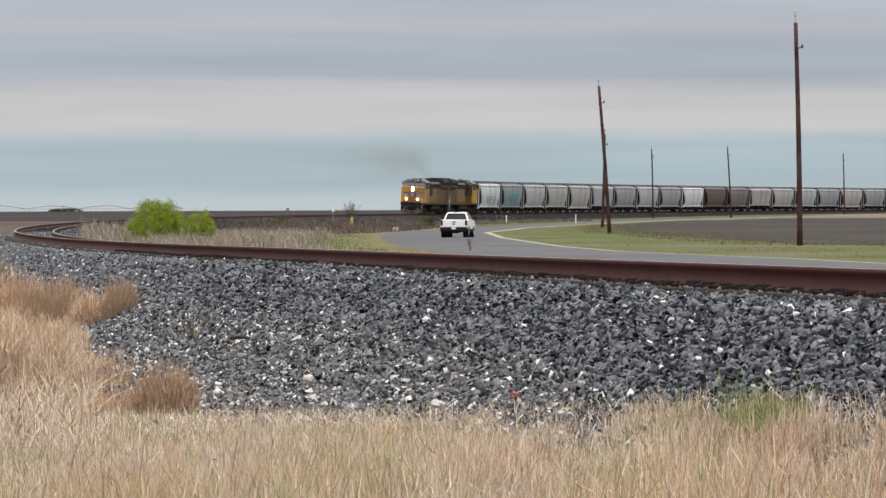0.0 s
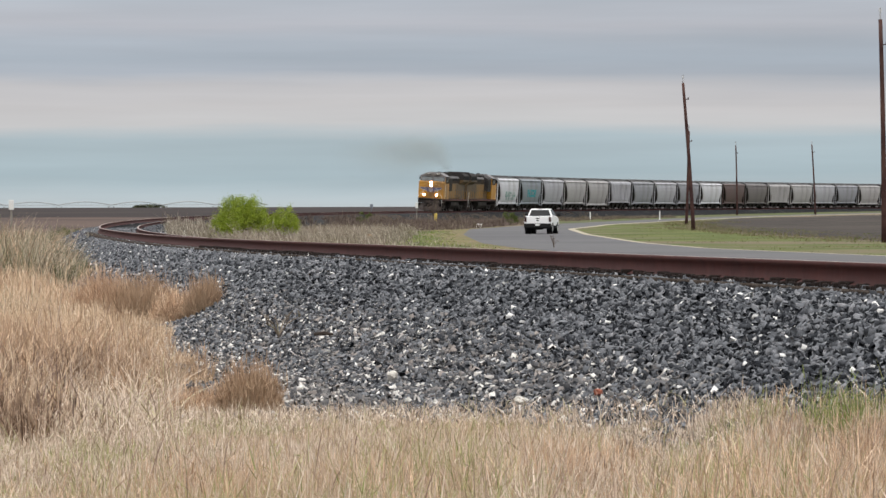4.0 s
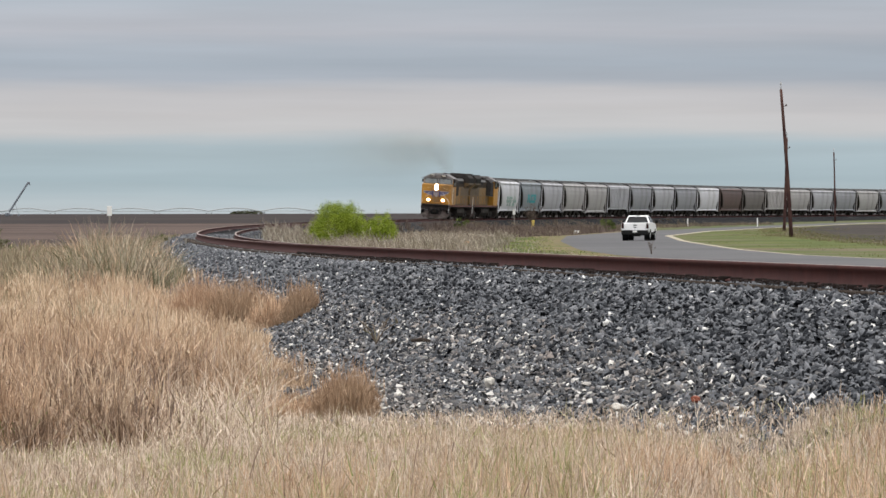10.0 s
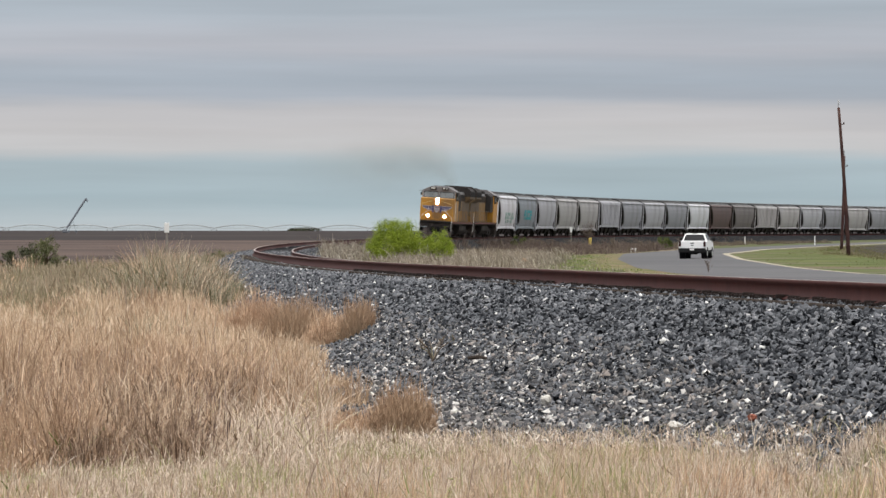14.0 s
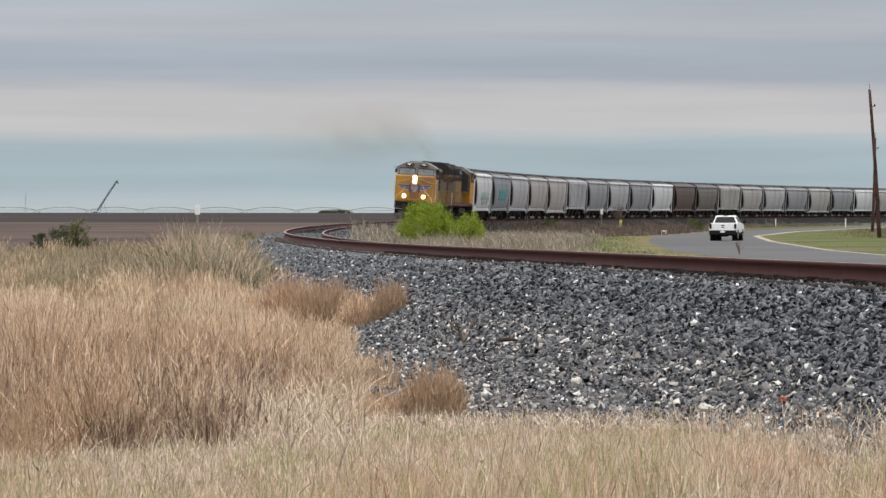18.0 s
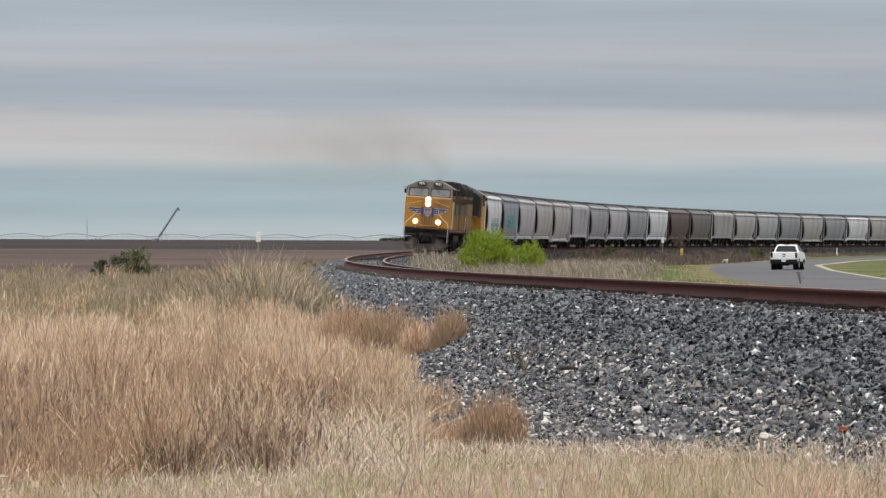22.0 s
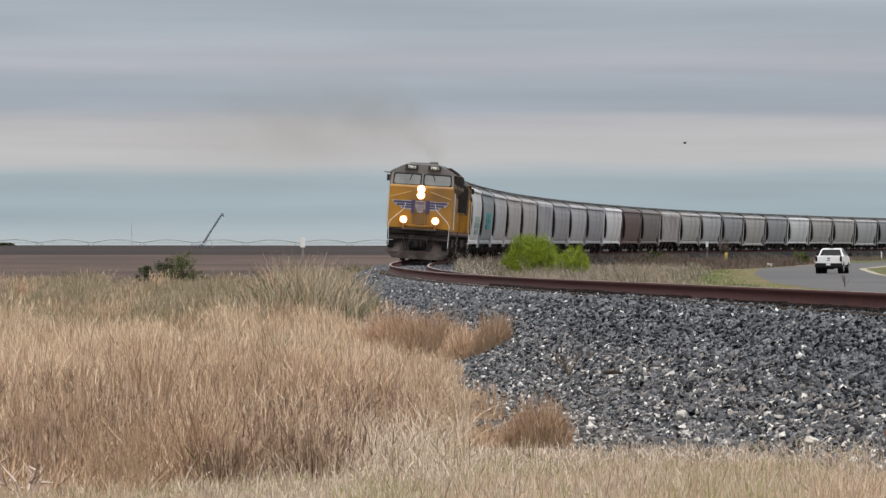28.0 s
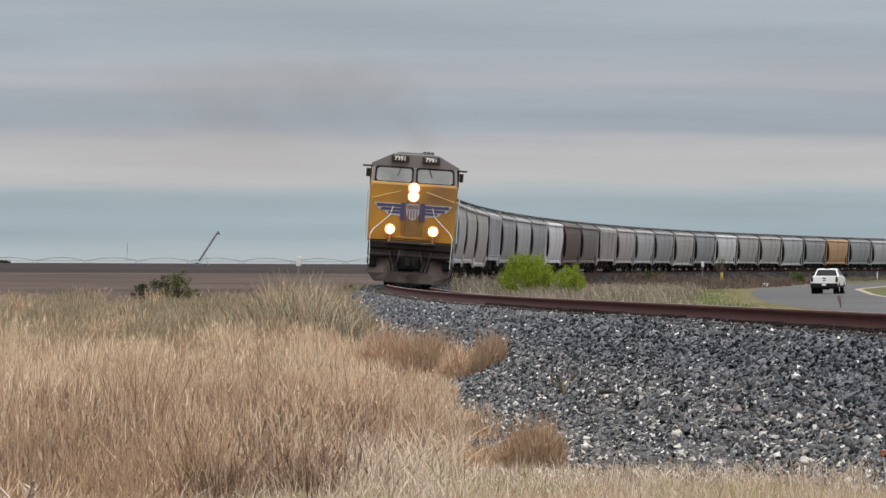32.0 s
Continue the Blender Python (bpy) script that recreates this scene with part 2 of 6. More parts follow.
M_pale_grass = material("bleached_trackside_grass", (0.5, 0.4, 0.3), rough=0.85, islands=((0.0, (0.15, 0.125, 0.095)), (0.45, (0.26, 0.222, 0.175)), (0.85, (0.38, 0.335, 0.275)), (1.0, (0.64, 0.59, 0.51))), coarse=(0.16, 0.145, 0.085), coarse_scale=0.12, coarse_at=(0.56, 0.72), spec=0.08)
M_green_grass = material("fresh_green_grass", (0.1, 0.2, 0.04), rough=0.8, islands=((0.0, (0.20, 0.225, 0.08)), (0.5, (0.30, 0.31, 0.13)), (0.85, (0.42, 0.41, 0.20)), (1.0, (0.55, 0.49, 0.29))), spec=0.08)
M_brush = material("dark_dead_brush", (0.08, 0.06, 0.05), rough=0.9, islands=((0.0, (0.075, 0.056, 0.050)), (0.5, (0.115, 0.088, 0.077)), (0.9, (0.165, 0.13, 0.112)), (1.0, (0.23, 0.19, 0.15))), spec=0.08)
M_leaf = material("spring_leaf", (0.12, 0.22, 0.02), rough=0.75, islands=((0.0, (0.12, 0.18, 0.016)), (0.5, (0.225, 0.295, 0.026)), (1.0, (0.34, 0.41, 0.05))), spec=0.2)
M_dark_grass = material("dark_brown_dead_grass", (0.2, 0.13, 0.09), rough=0.9, islands=((0.0, (0.12, 0.08, 0.058)), (0.4, (0.24, 0.165, 0.118)), (0.75, (0.42, 0.305, 0.222)), (1.0, (0.66, 0.52, 0.39))), spec=0.08)
M_pale_steel = material("dull_galvanised_pipe", (0.40, 0.42, 0.43), (0.32, 0.335, 0.345), rough=0.5, scale=0.5)
M_leaf_olive = material("olive_shrub_leaf", (0.1, 0.11, 0.05), rough=0.8, islands=((0.0, (0.075, 0.085, 0.038)), (0.55, (0.125, 0.135, 0.065)), (1.0, (0.20, 0.205, 0.11))), spec=0.1)
# plates and anchors coloured black for the shaded gaps under the rail
M_plate = material("shade_black_fastening", (0.018, 0.014, 0.013), (0.03, 0.022, 0.02), rough=0.9, scale=20, spec=0.08)
M_fresh = material("fresh_spring_grass", (0.14, 0.2, 0.05), rough=0.8, islands=((0.0, (0.12, 0.165, 0.04)), (0.5, (0.19, 0.24, 0.07)), (0.9, (0.28, 0.31, 0.11)), (1.0, (0.45, 0.41, 0.22))), spec=0.08)
M_leaf_dark = material("shrub_leaf", (0.05, 0.07, 0.03), rough=0.8, islands=((0.0, (0.025, 0.03, 0.016)), (0.55, (0.06, 0.07, 0.036)), (1.0, (0.13, 0.14, 0.075))), spec=0.2)
M_leaf_dull = material("dull_green_leaf", (0.08, 0.11, 0.03), rough=0.8, islands=((0.0, (0.045, 0.06, 0.018)), (0.55, (0.085, 0.115, 0.032)), (1.0, (0.15, 0.175, 0.06))), spec=0.08)
M_twig = material("bark_twig", (0.11, 0.08, 0.055), (0.06, 0.045, 0.03), rough=0.9, scale=20, spec=0.08)
M_pole = material("creosoted_pole", (0.038, 0.021, 0.021), (0.065, 0.034, 0.032), rough=0.9, scale=6, bump=0.3, coarse=(0.09, 0.05, 0.043), coarse_scale=0.5, spec=0.08)
M_white = material("white_paint", (0.78, 0.78, 0.77), (0.68, 0.68, 0.66), rough=0.5, scale=3)
M_steel = material("galvanised_steel", (0.5, 0.51, 0.52), (0.4, 0.4, 0.41), rough=0.5, metal=0.5, scale=2)


# ---- the plan ----
GROUND = ((-6000, 0.58), (19, 0.58), (26, 0.5), (36, 0.4), (50, 0.38), (110, 0.3), (150, 0.22), (200, 0.0), (400, 0.0), (560, 0.15), (660, 0.3), (800, 0.75), (1000, 1.05), (2500, 1.6), (6000, 1.85))
RAIL = ((-40, 0.27), (0, 0.33), (28, 0.41), (57, 0.50), (73, 0.56), (100, 0.64), (130, 0.69), (165, 0.74), (257, 0.71), (400, 0.60), (565, 0.5), (900, 0.38), (1500, 0.2))
R_TRACK, MID_Y, LEFT_X, CANT = 1570.0, 240.0, -9.1, 0.095


def ground_z(y):
    return np.interp(y, [a for a, _ in GROUND], [b for _, b in GROUND])


def rail_z(y):
    """Height of the outer rail's head."""
    return EYE.z - np.interp(y, [a for a, _ in RAIL], [b for _, b in RAIL])


# the far half of the curve is not quite a circle: metres along it, and how far it lies to the east of one
EASE_S = np.arange(-60.0, 1400.0, 10.0)
EASE_X = np.convolve(np.pad(np.interp(EASE_S, [0, 120, 250, 380, 520, 680, 900], [0, -0.54, -1.5, -0.99, -0.59, -1.2, -1.74]), 5, mode="edge"), np.hanning(13)[1:-1] / np.hanning(13).sum(), mode="valid")


def ease(s):
    return np.interp(s, EASE_S, EASE_X)


def track(s, off=0.0):
    """Plan place at s metres along the curve, off metres to its inner side."""
    a = s / R_TRACK
    r = R_TRACK - off
    return LEFT_X + R_TRACK - r * np.cos(a) + ease(s), MID_Y + r * np.sin(a)


def track_s(y):
    return R_TRACK * np.arcsin((np.clip(y, -1000, 1700) - MID_Y) / R_TRACK)


def track_x(y):
    return LEFT_X + R_TRACK - np.sqrt(R_TRACK ** 2 - (np.clip(y, -1000, 1700) - MID_Y) ** 2) + ease(track_s(y))


ROAD = ((-200, 60), (0, 30), (60, 22), (120, 16.5), (171, 14.6), (230, 13.4), (300, 14.9), (371, 18.0), (450, 27), (560, 46), (660, 66), (800, 116), (1000, 200), (1400, 395))


def road_x(y):
    return np.interp(y, [a for a, _ in ROAD], [b for _, b in ROAD])


# ---- building helpers ----
def part(name, bm, mat, parent=None, label="", smooth=False):
    me = bpy.data.meshes.new(name)
    bmesh.ops.recalc_face_normals(bm, faces=bm.faces)
    if smooth:
        for f in bm.faces:
            f.smooth = True
    bm.to_mesh(me)
    bm.free()
    me.materials.append(mat)
    ob = new(name, me)
    ob.parent = parent
    if label:
        ob["label"] = label
    return ob


def sheet(name, verts, faces, mat, parent=None, smooth=False):
    me = bpy.data.meshes.new(name)
    v, f = np.asarray(verts, dtype=np.float32), np.asarray(faces, dtype=np.int32)
    k = f.shape[1]
    me.vertices.add(len(v))
    me.vertices.foreach_set("co", v.ravel())
    me.loops.add(f.size)
    me.loops.foreach_set("vertex_index", f.ravel())
    me.polygons.add(len(f))
    me.polygons.foreach_set("loop_start", np.arange(0, f.size, k, dtype=np.int32))
    me.polygons.foreach_set("loop_total", np.full(len(f), k, dtype=np.int32))
    if smooth:
        me.polygons.foreach_set("use_smooth", np.ones(len(f), dtype=bool))
    me.update(calc_edges=True)
    me.materials.append(mat)
    ob = new(name, me)
    ob.parent = parent
    return ob


def grid_sheet(name, xs, ys, zs, mat, parent=None, smooth=False):
    """xs, ys, zs: arrays of rows and columns."""
    r, c = xs.shape
    i = np.arange(r * c).reshape(r, c)
    faces = np.stack((i[:-1, :-1], i[:-1, 1:], i[1:, 1:], i[1:, :-1]), -1).reshape(-1, 4)
    return sheet(name, np.stack((xs, ys, zs), -1).reshape(-1, 3), faces, mat, parent, smooth)


def box(bm, c, s, bevel=0.0, m=None):
    q = bmesh.ops.create_cube(bm, size=1.0)
    vs = q["verts"]
    for v in vs:
        v.co = Vector((v.co.x * s[0], v.co.y * s[1], v.co.z * s[2])) + Vector(c)
    if bevel:
        es = list({e for v in vs for e in v.link_edges})
        out = bmesh.ops.bevel(bm, geom=es, offset=bevel, segments=1, affect="EDGES")
        vs = list({v for f in out["faces"] for v in f.verts} | {v for v in vs if v.is_valid})
    if m:
        bmesh.ops.transform(bm, matrix=m, verts=vs)
    return vs


def rod(bm, a, b, r0, r1=None, n=8, cap=True):
    a, b = Vector(a), Vector(b)
    r1 = r0 if r1 is None else r1
    q = bmesh.ops.create_cone(bm, cap_ends=cap, segments=n, radius1=r0, radius2=r1, depth=(b - a).length)
    m = Matrix.Translation((a + b) / 2) @ (b - a).to_track_quat("Z", "Y").to_matrix().to_4x4()
    bmesh.ops.transform(bm, matrix=m, verts=q["verts"])
    return q["verts"]


def loft(bm, rings, caps=True):
    vs = [[bm.verts.new(p) for p in ring] for ring in rings]
    n = len(rings[0])
    for a, b in zip(vs[:-1], vs[1:]):
        for i in range(n):
            bm.faces.new((a[i], a[(i + 1) % n], b[(i + 1) % n], b[i]))
    if caps:
        bm.faces.new(vs[0])
        bm.faces.new(vs[-1])
    return vs


def prism(bm, outline, axis, lo, hi):
    """A flat outline (pairs) drawn out along one axis."""
    def put(p, h):
        q = list(p)
        q.insert(axis, h)
        return q
    return loft(bm, [[put(p, lo) for p in outline], [put(p, hi) for p in outline]])


def boxed(name, c, s, mat, parent, label="", bevel=0.0):
    bm = bmesh.new()
    box(bm, c, s, bevel)
    return part(name, bm, mat, parent, label)


def thing(name, label, category, group="", at=None):
    ob = tagged(new(name), label, category, group)
    if at is not None:
        ob.matrix_basis = at
    return ob


# ---- ground, fields and road ----
ys = np.unique(np.concatenate(([k for k, _ in GROUND], np.arange(0, 220, 6), np.geomspace(220, 5900, 60), [-300, -100, -40])))
cols = np.concatenate((-np.geomspace(6000, 4, 34), np.linspace(-3, 3, 5), np.geomspace(4, 6000, 34)))
gx, gy = np.meshgrid(cols, ys)
ground = tagged(grid_sheet("ground", gx, gy, ground_z(gy), M_soil_dry), "dry straw-coloured earth with patches of green", "ground", kind="structure")


def strip(name, rows, left, right, up, mat, label, category, n=6):
    rows = np.asarray(sorted(set(rows) | {k for k, _ in GROUND if rows[0] < k < rows[-1]}), dtype=float)
    a, b = left(rows), right(rows)
    f = np.linspace(0, 1, n)
    xs = a[:, None] * (1 - f) + b[:, None] * f
    yy = np.repeat(rows[:, None], n, 1)
    return tagged(grid_sheet(name, xs, yy, ground_z(yy) + up, mat), label, category, kind="structure")


strip("field_west", list(np.geomspace(690, 5500, 40)), lambda y: -0.6 * y - 300, lambda y: np.where(y < 700, track_x(y) - 7.5, track_x(np.minimum(y, 1500)) - 25), 0.02, M_field_far, "bare dark ploughed field out to the horizon", "field", 14)
strip("stubble_field", list(np.geomspace(172, 690, 30)), lambda y: -0.6 * y - 300, lambda y: track_x(y) - 7.5, 0.02, M_stubble, "paler pinkish-brown harrowed field strip", "field", 14)
strip("field_east", list(np.linspace(196, 690, 30)), lambda y: np.interp(y, [196, 230, 300, 370, 480, 600, 700], [60, 31, 31, 34, 42, 60, 92]), lambda y: 300 + 0 * y, 0.02, M_field, "bare brown ploughed field beside the road", "field", 8)
strip("verge_east", list(np.linspace(120, 640, 40)), lambda y: road_x(y) + 4.2, lambda y: np.interp(y, [120, 196, 230, 300, 370, 480, 600, 640], [60, 62, 32, 32, 35, 43, 61, 75]), 0.012, M_verge, "green grassy verge between road and field", "verge", 4)
strip("verge_far", list(np.linspace(470, 950, 30)), lambda y: track_x(y) + 3.5, lambda y: road_x(y) - np.interp(y, [380, 480], [4.2, 2.6]), 0.012, M_verge_far, "green grassy strip between the far line and road", "verge", 4)
strip("field_edge", list(np.linspace(200, 470, 24)), lambda y: np.interp(y, [200, 230, 300, 370, 480, 600, 700], [52, 30.4, 30.2, 33.2, 41.2, 60, 92]), lambda y: np.interp(y, [200, 230, 300, 370, 480, 600, 700], [56, 31.4, 31.4, 34.2, 42.2, 60, 92]), 0.03, M_edge_grass, "pale dead grass along the field edge", "field edge", 2)
strip("verge_west", list(np.linspace(150, 345, 16)), lambda y: road_x(y) - 9.5, lambda y: road_x(y) - 4.2, 0.012, M_verge_west, "green grassy verge beside the road", "verge", 4)
strip("road_shoulder", list(np.linspace(150, 420, 30)), lambda y: road_x(y) - 6.6 - 0.8 * np.sin(y * 0.11), lambda y: road_x(y) - 4.2, 0.02, M_shoulder, "sandy tan shoulder beside the road", "shoulder", 3)
strip("road", list(np.linspace(-100, 1350, 160)), lambda y: road_x(y) - np.interp(y, [380, 480], [4.2, 2.6]), lambda y: road_x(y) + 4.2, 0.03, M_asphalt, "worn grey asphalt country road curving away", "road", 4)
strip("road_edge", list(np.linspace(-100, 1350, 160)), lambda y: road_x(y) + 4.2, lambda y: road_x(y) + 4.2 + np.interp(y, [170, 300, 400, 900], [0.4, 0.45, 0.7, 2.2]), 0.024, M_gravel_edge, "pale gravel edge of the road", "road edge", 2)

# ---- railway ----
S0, S1 = -330.0, 1150.0
svals = np.concatenate((np.arange(S0, -40, 2.0), np.arange(-40, S1, 6.0)))
PROFILE = ((-3.95, None), (-3.3, 0.10), (-1.75, -0.255), (-1.35, -0.225), (-0.84, -0.225), (-0.7, -0.235), (0.7, -0.24), (0.85, -0.22), (1.7, -0.27), (3.6, None))
offs = np.array([o for o, _ in PROFILE])


def bed_z(s, off):
    """Height of the ballast at s and off, by the profile."""
    _, y = track(s)
    top = rail_z(y)
    zs = [ground_z(y) - 0.06 if h is None else (ground_z(y) + h if h > 0 else top + h) for _, h in PROFILE]
    zs = np.stack([np.broadcast_to(z, np.shape(s)) for z in zs])
    out = np.zeros(np.shape(s))
    for i in range(len(offs) - 1):
        m = (off >= offs[i]) & (off <= offs[i + 1])
        f = (off - offs[i]) / (offs[i + 1] - offs[i])
        out = np.where(m, zs[i] * (1 - f) + zs[i + 1] * f, out)
    return out


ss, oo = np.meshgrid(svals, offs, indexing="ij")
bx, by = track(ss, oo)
# lowered and coloured dark, so gaps between stones look shaded
bed = tagged(grid_sheet("ballast_bed", bx, by, bed_z(ss, oo) - 0.035, M_shaded_bed), "dark grey crushed-stone railway embankment", "embankment", kind="structure")

railway = tagged(new("railway_track"), "single curved track of rusty brown rails on ballast", "railway track", kind="structure")
RAIL_SHAPE = ((-0.036, 0.0), (0.036, 0.0), (0.037, -0.032), (0.012, -0.048), (0.010, -0.145), (0.074, -0.172), (0.076, -0.186), (-0.076, -0.186), (-0.074, -0.172), (-0.010, -0.145), (-0.012, -0.048), (-0.037, -0.032))


def rail(off, drop, name):
    sv = np.concatenate((np.arange(S0, -40, 1.5), np.arange(-40, S1, 5.0)))
    _, yc = track(sv)
    shape = np.array(RAIL_SHAPE)
    n = len(shape)
    x, y = track(sv[:, None], off + shape[None, :, 0])
    z = (rail_z(yc) - drop)[:, None] + shape[None, :, 1]
    i = np.arange(len(sv) * n).reshape(len(sv), n)
    j = np.roll(i, -1, axis=1)
    faces = np.stack((i[:-1], j[:-1], j[1:], i[1:]), -1).reshape(-1, 4)
    ob = sheet(name, np.stack((x, y, z), -1).reshape(-1, 3), faces, M_rail, railway)
    ob.data.materials.append(M_railhead)
    mi = np.zeros((len(sv) - 1, n), dtype=np.int32)
    mi[:, 0] = 1
    ob.data.polygons.foreach_set("material_index", mi.ravel())
    return ob


rail(-0.755, 0.0, "rail")
rail(0.755, CANT, "rail")


# ---- the train ----
M_yellow = material("armour_yellow_paint", (0.46, 0.222, 0.018), (0.38, 0.178, 0.019), rough=0.5, scale=1.2, spread=0.8, coarse=(0.19, 0.10, 0.035), coarse_scale=0.45, coarse_at=(0.48, 0.72), bump=0.05)
M_grey_roof = material("sooty_grey_paint", (0.115, 0.11, 0.11), (0.075, 0.072, 0.073), rough=0.6, scale=1.5, coarse=(0.06, 0.055, 0.055), coarse_scale=0.5, coarse_at=(0.5, 0.72))
M_cab_grey = material("weathered_cab_grey", (0.185, 0.175, 0.177), (0.145, 0.138, 0.14), rough=0.6, scale=1.5, coarse=(0.09, 0.085, 0.082), coarse_scale=0.6, coarse_at=(0.5, 0.74))
M_soot_shade = material("soot_black_and_recess_shade", (0.022, 0.02, 0.02), (0.04, 0.036, 0.034), rough=0.8, scale=3, spec=0.12)
# grime of the running gear; also the painted shade on the car ends
M_under = material("grimy_gear_and_end_shade", (0.014, 0.0125, 0.012), (0.03, 0.025, 0.022), rough=0.85, spec=0.12, scale=2.5, bump=0.2, coarse=(0.06, 0.049, 0.041), coarse_scale=1.1, coarse_at=(0.6, 0.75))
M_pilot = material("dusty_grey_pilot", (0.075, 0.060, 0.055), (0.115, 0.095, 0.086), rough=0.8, scale=2.5, bump=0.15, coarse=(0.05, 0.034, 0.03), coarse_scale=1.8)
M_beam = material("grimy_buffer_beam", (0.048, 0.037, 0.034), (0.028, 0.022, 0.021), rough=0.8, scale=2.5, bump=0.15, coarse=(0.10, 0.075, 0.065), coarse_scale=1.6, coarse_at=(0.55, 0.75))
# the grey of the reflected sky is put into the glass colour
M_glass = material("sky_grey_cab_glass", (0.13, 0.14, 0.145), (0.07, 0.08, 0.085), rough=0.2, metal=0.0, scale=1.5)
M_yellow_mid = material("weathered_yellow_paint", (0.21, 0.115, 0.024), (0.15, 0.084, 0.021), rough=0.6, scale=1.2, spread=0.8, coarse=(0.09, 0.055, 0.025), coarse_scale=0.5, coarse_at=(0.48, 0.72), bump=0.05)
# soot stains, and shade of the set-back hood put into the colour
M_yellow_grimy_shade = material("sooty_shaded_yellow_paint", (0.105, 0.062, 0.02), (0.075, 0.045, 0.018), rough=0.6, scale=1.2, spread=0.8, coarse=(0.035, 0.026, 0.018), coarse_scale=0.5, coarse_at=(0.45, 0.7), bump=0.05)
M_grime = material("brown_black_grime", (0.05, 0.036, 0.026), (0.032, 0.025, 0.02), rough=0.85, scale=1.5, spec=0.1)
M_black = material("black_rubber_and_shade", (0.01, 0.01, 0.011), rough=0.8, spec=0.12)
M_navy = material("navy_emblem_paint", (0.05, 0.045, 0.115), (0.065, 0.055, 0.13), rough=0.5, scale=3)
M_shield = material("faded_shield_paint", (0.42, 0.40, 0.38), (0.34, 0.32, 0.31), rough=0.6, scale=5)
M_shield_dark = material("faded_shield_stripe", (0.20, 0.13, 0.16), (0.16, 0.11, 0.14), rough=0.6, scale=5)
M_sill = material("grimy_red_sill_paint", (0.14, 0.035, 0.028), (0.09, 0.028, 0.024), rough=0.7, scale=2)
M_pale_rail = material("pale_yellow_grab_rail", (0.6, 0.45, 0.2), rough=0.5)
M_lamp = material("lit_headlamp", (1.0, 0.80, 0.60), glow=38.0)
# added glow around each lens, imitating the orange halo of the lamps
M_halo = material("lamp_halo_glow", (1.0, 0.42, 0.16), glow=2.2)
# bezel coloured orange, with some of the lamp's halo painted in
M_rim = material("halo_tinted_bezel", (0.55, 0.24, 0.10), rough=0.4, metal=0.3)
M_number = material("number_board", (0.02, 0.02, 0.022), rough=0.4)
M_figures = material("number_figures", (0.85, 0.84, 0.78), rough=0.4, glow=0.35)

SHOW, SPEED, GAIN = 331.7, 12.71, 0.027
LOCO, CAR = 22.0, 17.5


def rail_pose(s):
    a = s / R_TRACK + float(ease(s + 6) - ease(s - 6)) / 12
    x, y = track(s)
    way = Vector((-math.sin(a), -math.cos(a), 0))
    up = Vector((0, 0, 1))
    side = up.cross(way)
    m = Matrix((way, side, up)).transposed().to_4x4()
    m = Matrix.Translation((x, y, float(rail_z(y)) - CANT / 2)) @ m
    return m @ Matrix.Rotation(-math.asin(CANT / 1.51), 4, "X")


def gone(t):
    """Where the train's head is at t; it gathers speed slightly."""
    return SHOW - SPEED * t - GAIN * t * t / 2


def train_rows(behind):
    """Poses of a vehicle whose middle runs so far behind the train's nose."""
    return [(t, rail_pose(gone(t) + behind)) for t in range(0, 33, 2)]


MOVING = []


def wheel(bogie, x, y, r, name="wheel"):
    bm = bmesh.new()
    d = 0.06 if y > 0 else -0.06
    rod(bm, (x, y - d, r), (x, y + d, r), r, r * 0.985, 20)
    rod(bm, (x, y + d * 0.9, r), (x, y + d * 1.6, r), r * 0.3, r * 0.24, 12)
    rod(bm, (x, y - d * 1.2, r), (x, y - d * 0.6, r), r * 1.06, r * 1.06, 20)
    return part(name, bm, M_under, bogie)


def bogie(parent, x, wheels, r, half):
    """Frame with arched ends, springs and journal boxes."""
    bm = bmesh.new()
    for y in (-1.0, 1.0):
        prism(bm, ((x - half, 0.62), (x - half * 0.55, 0.78), (x + half * 0.55, 0.78), (x + half, 0.62), (x + half, 0.42), (x + half * 0.7, 0.40), (x + half * 0.35, 0.30), (x - half * 0.35, 0.30), (x - half * 0.7, 0.40), (x - half, 0.42)), 1, y - 0.07, y + 0.07)
        for k in (-0.16, 0.0, 0.16):
            rod(bm, (x + k, y, 0.34), (x + k, y, 0.72), 0.075, n=8)
        for wx in wheels:
            box(bm, (wx, y * 1.06, r), (0.26, 0.2, 0.24), 0.03)
    box(bm, (x, 0, 0.62), (0.5, 2.0, 0.2), 0.03)
    b = part("bogie", bm, M_under, parent)
    for wx in wheels:
        for y in (-0.78, 0.78):
            wheel(b, wx, y, r)
    return b


def coupler(parent, x, way):
    bm = bmesh.new()
    box(bm, (x - way * 0.25, 0, 0.86), (0.5, 0.16, 0.2), 0.02)
    prism(bm, ((x, -0.16), (x + way * 0.22, -0.17), (x + way * 0.28, -0.02), (x + way * 0.1, 0.03), (x + way * 0.22, 0.14), (x + way * 0.05, 0.2), (x - way * 0.1, 0.12)), 2, 0.72, 1.0)
    return part("coupler", bm, M_under, parent)


def text_part(word, size, m, mat, parent, name="road_number"):
    cu = bpy.data.curves.new(name, "FONT")
    cu.body, cu.size, cu.align_x, cu.align_y, cu.extrude = word, size, "CENTER", "CENTER", 0.004
    tmp = bpy.data.objects.new(name, cu)
    me = bpy.data.meshes.new_from_object(tmp)
    bpy.data.objects.remove(tmp)
    me.transform(m)
    me.materials.clear()
    me.materials.append(mat)
    ob = new(name, me)
    ob.parent = parent
    return ob


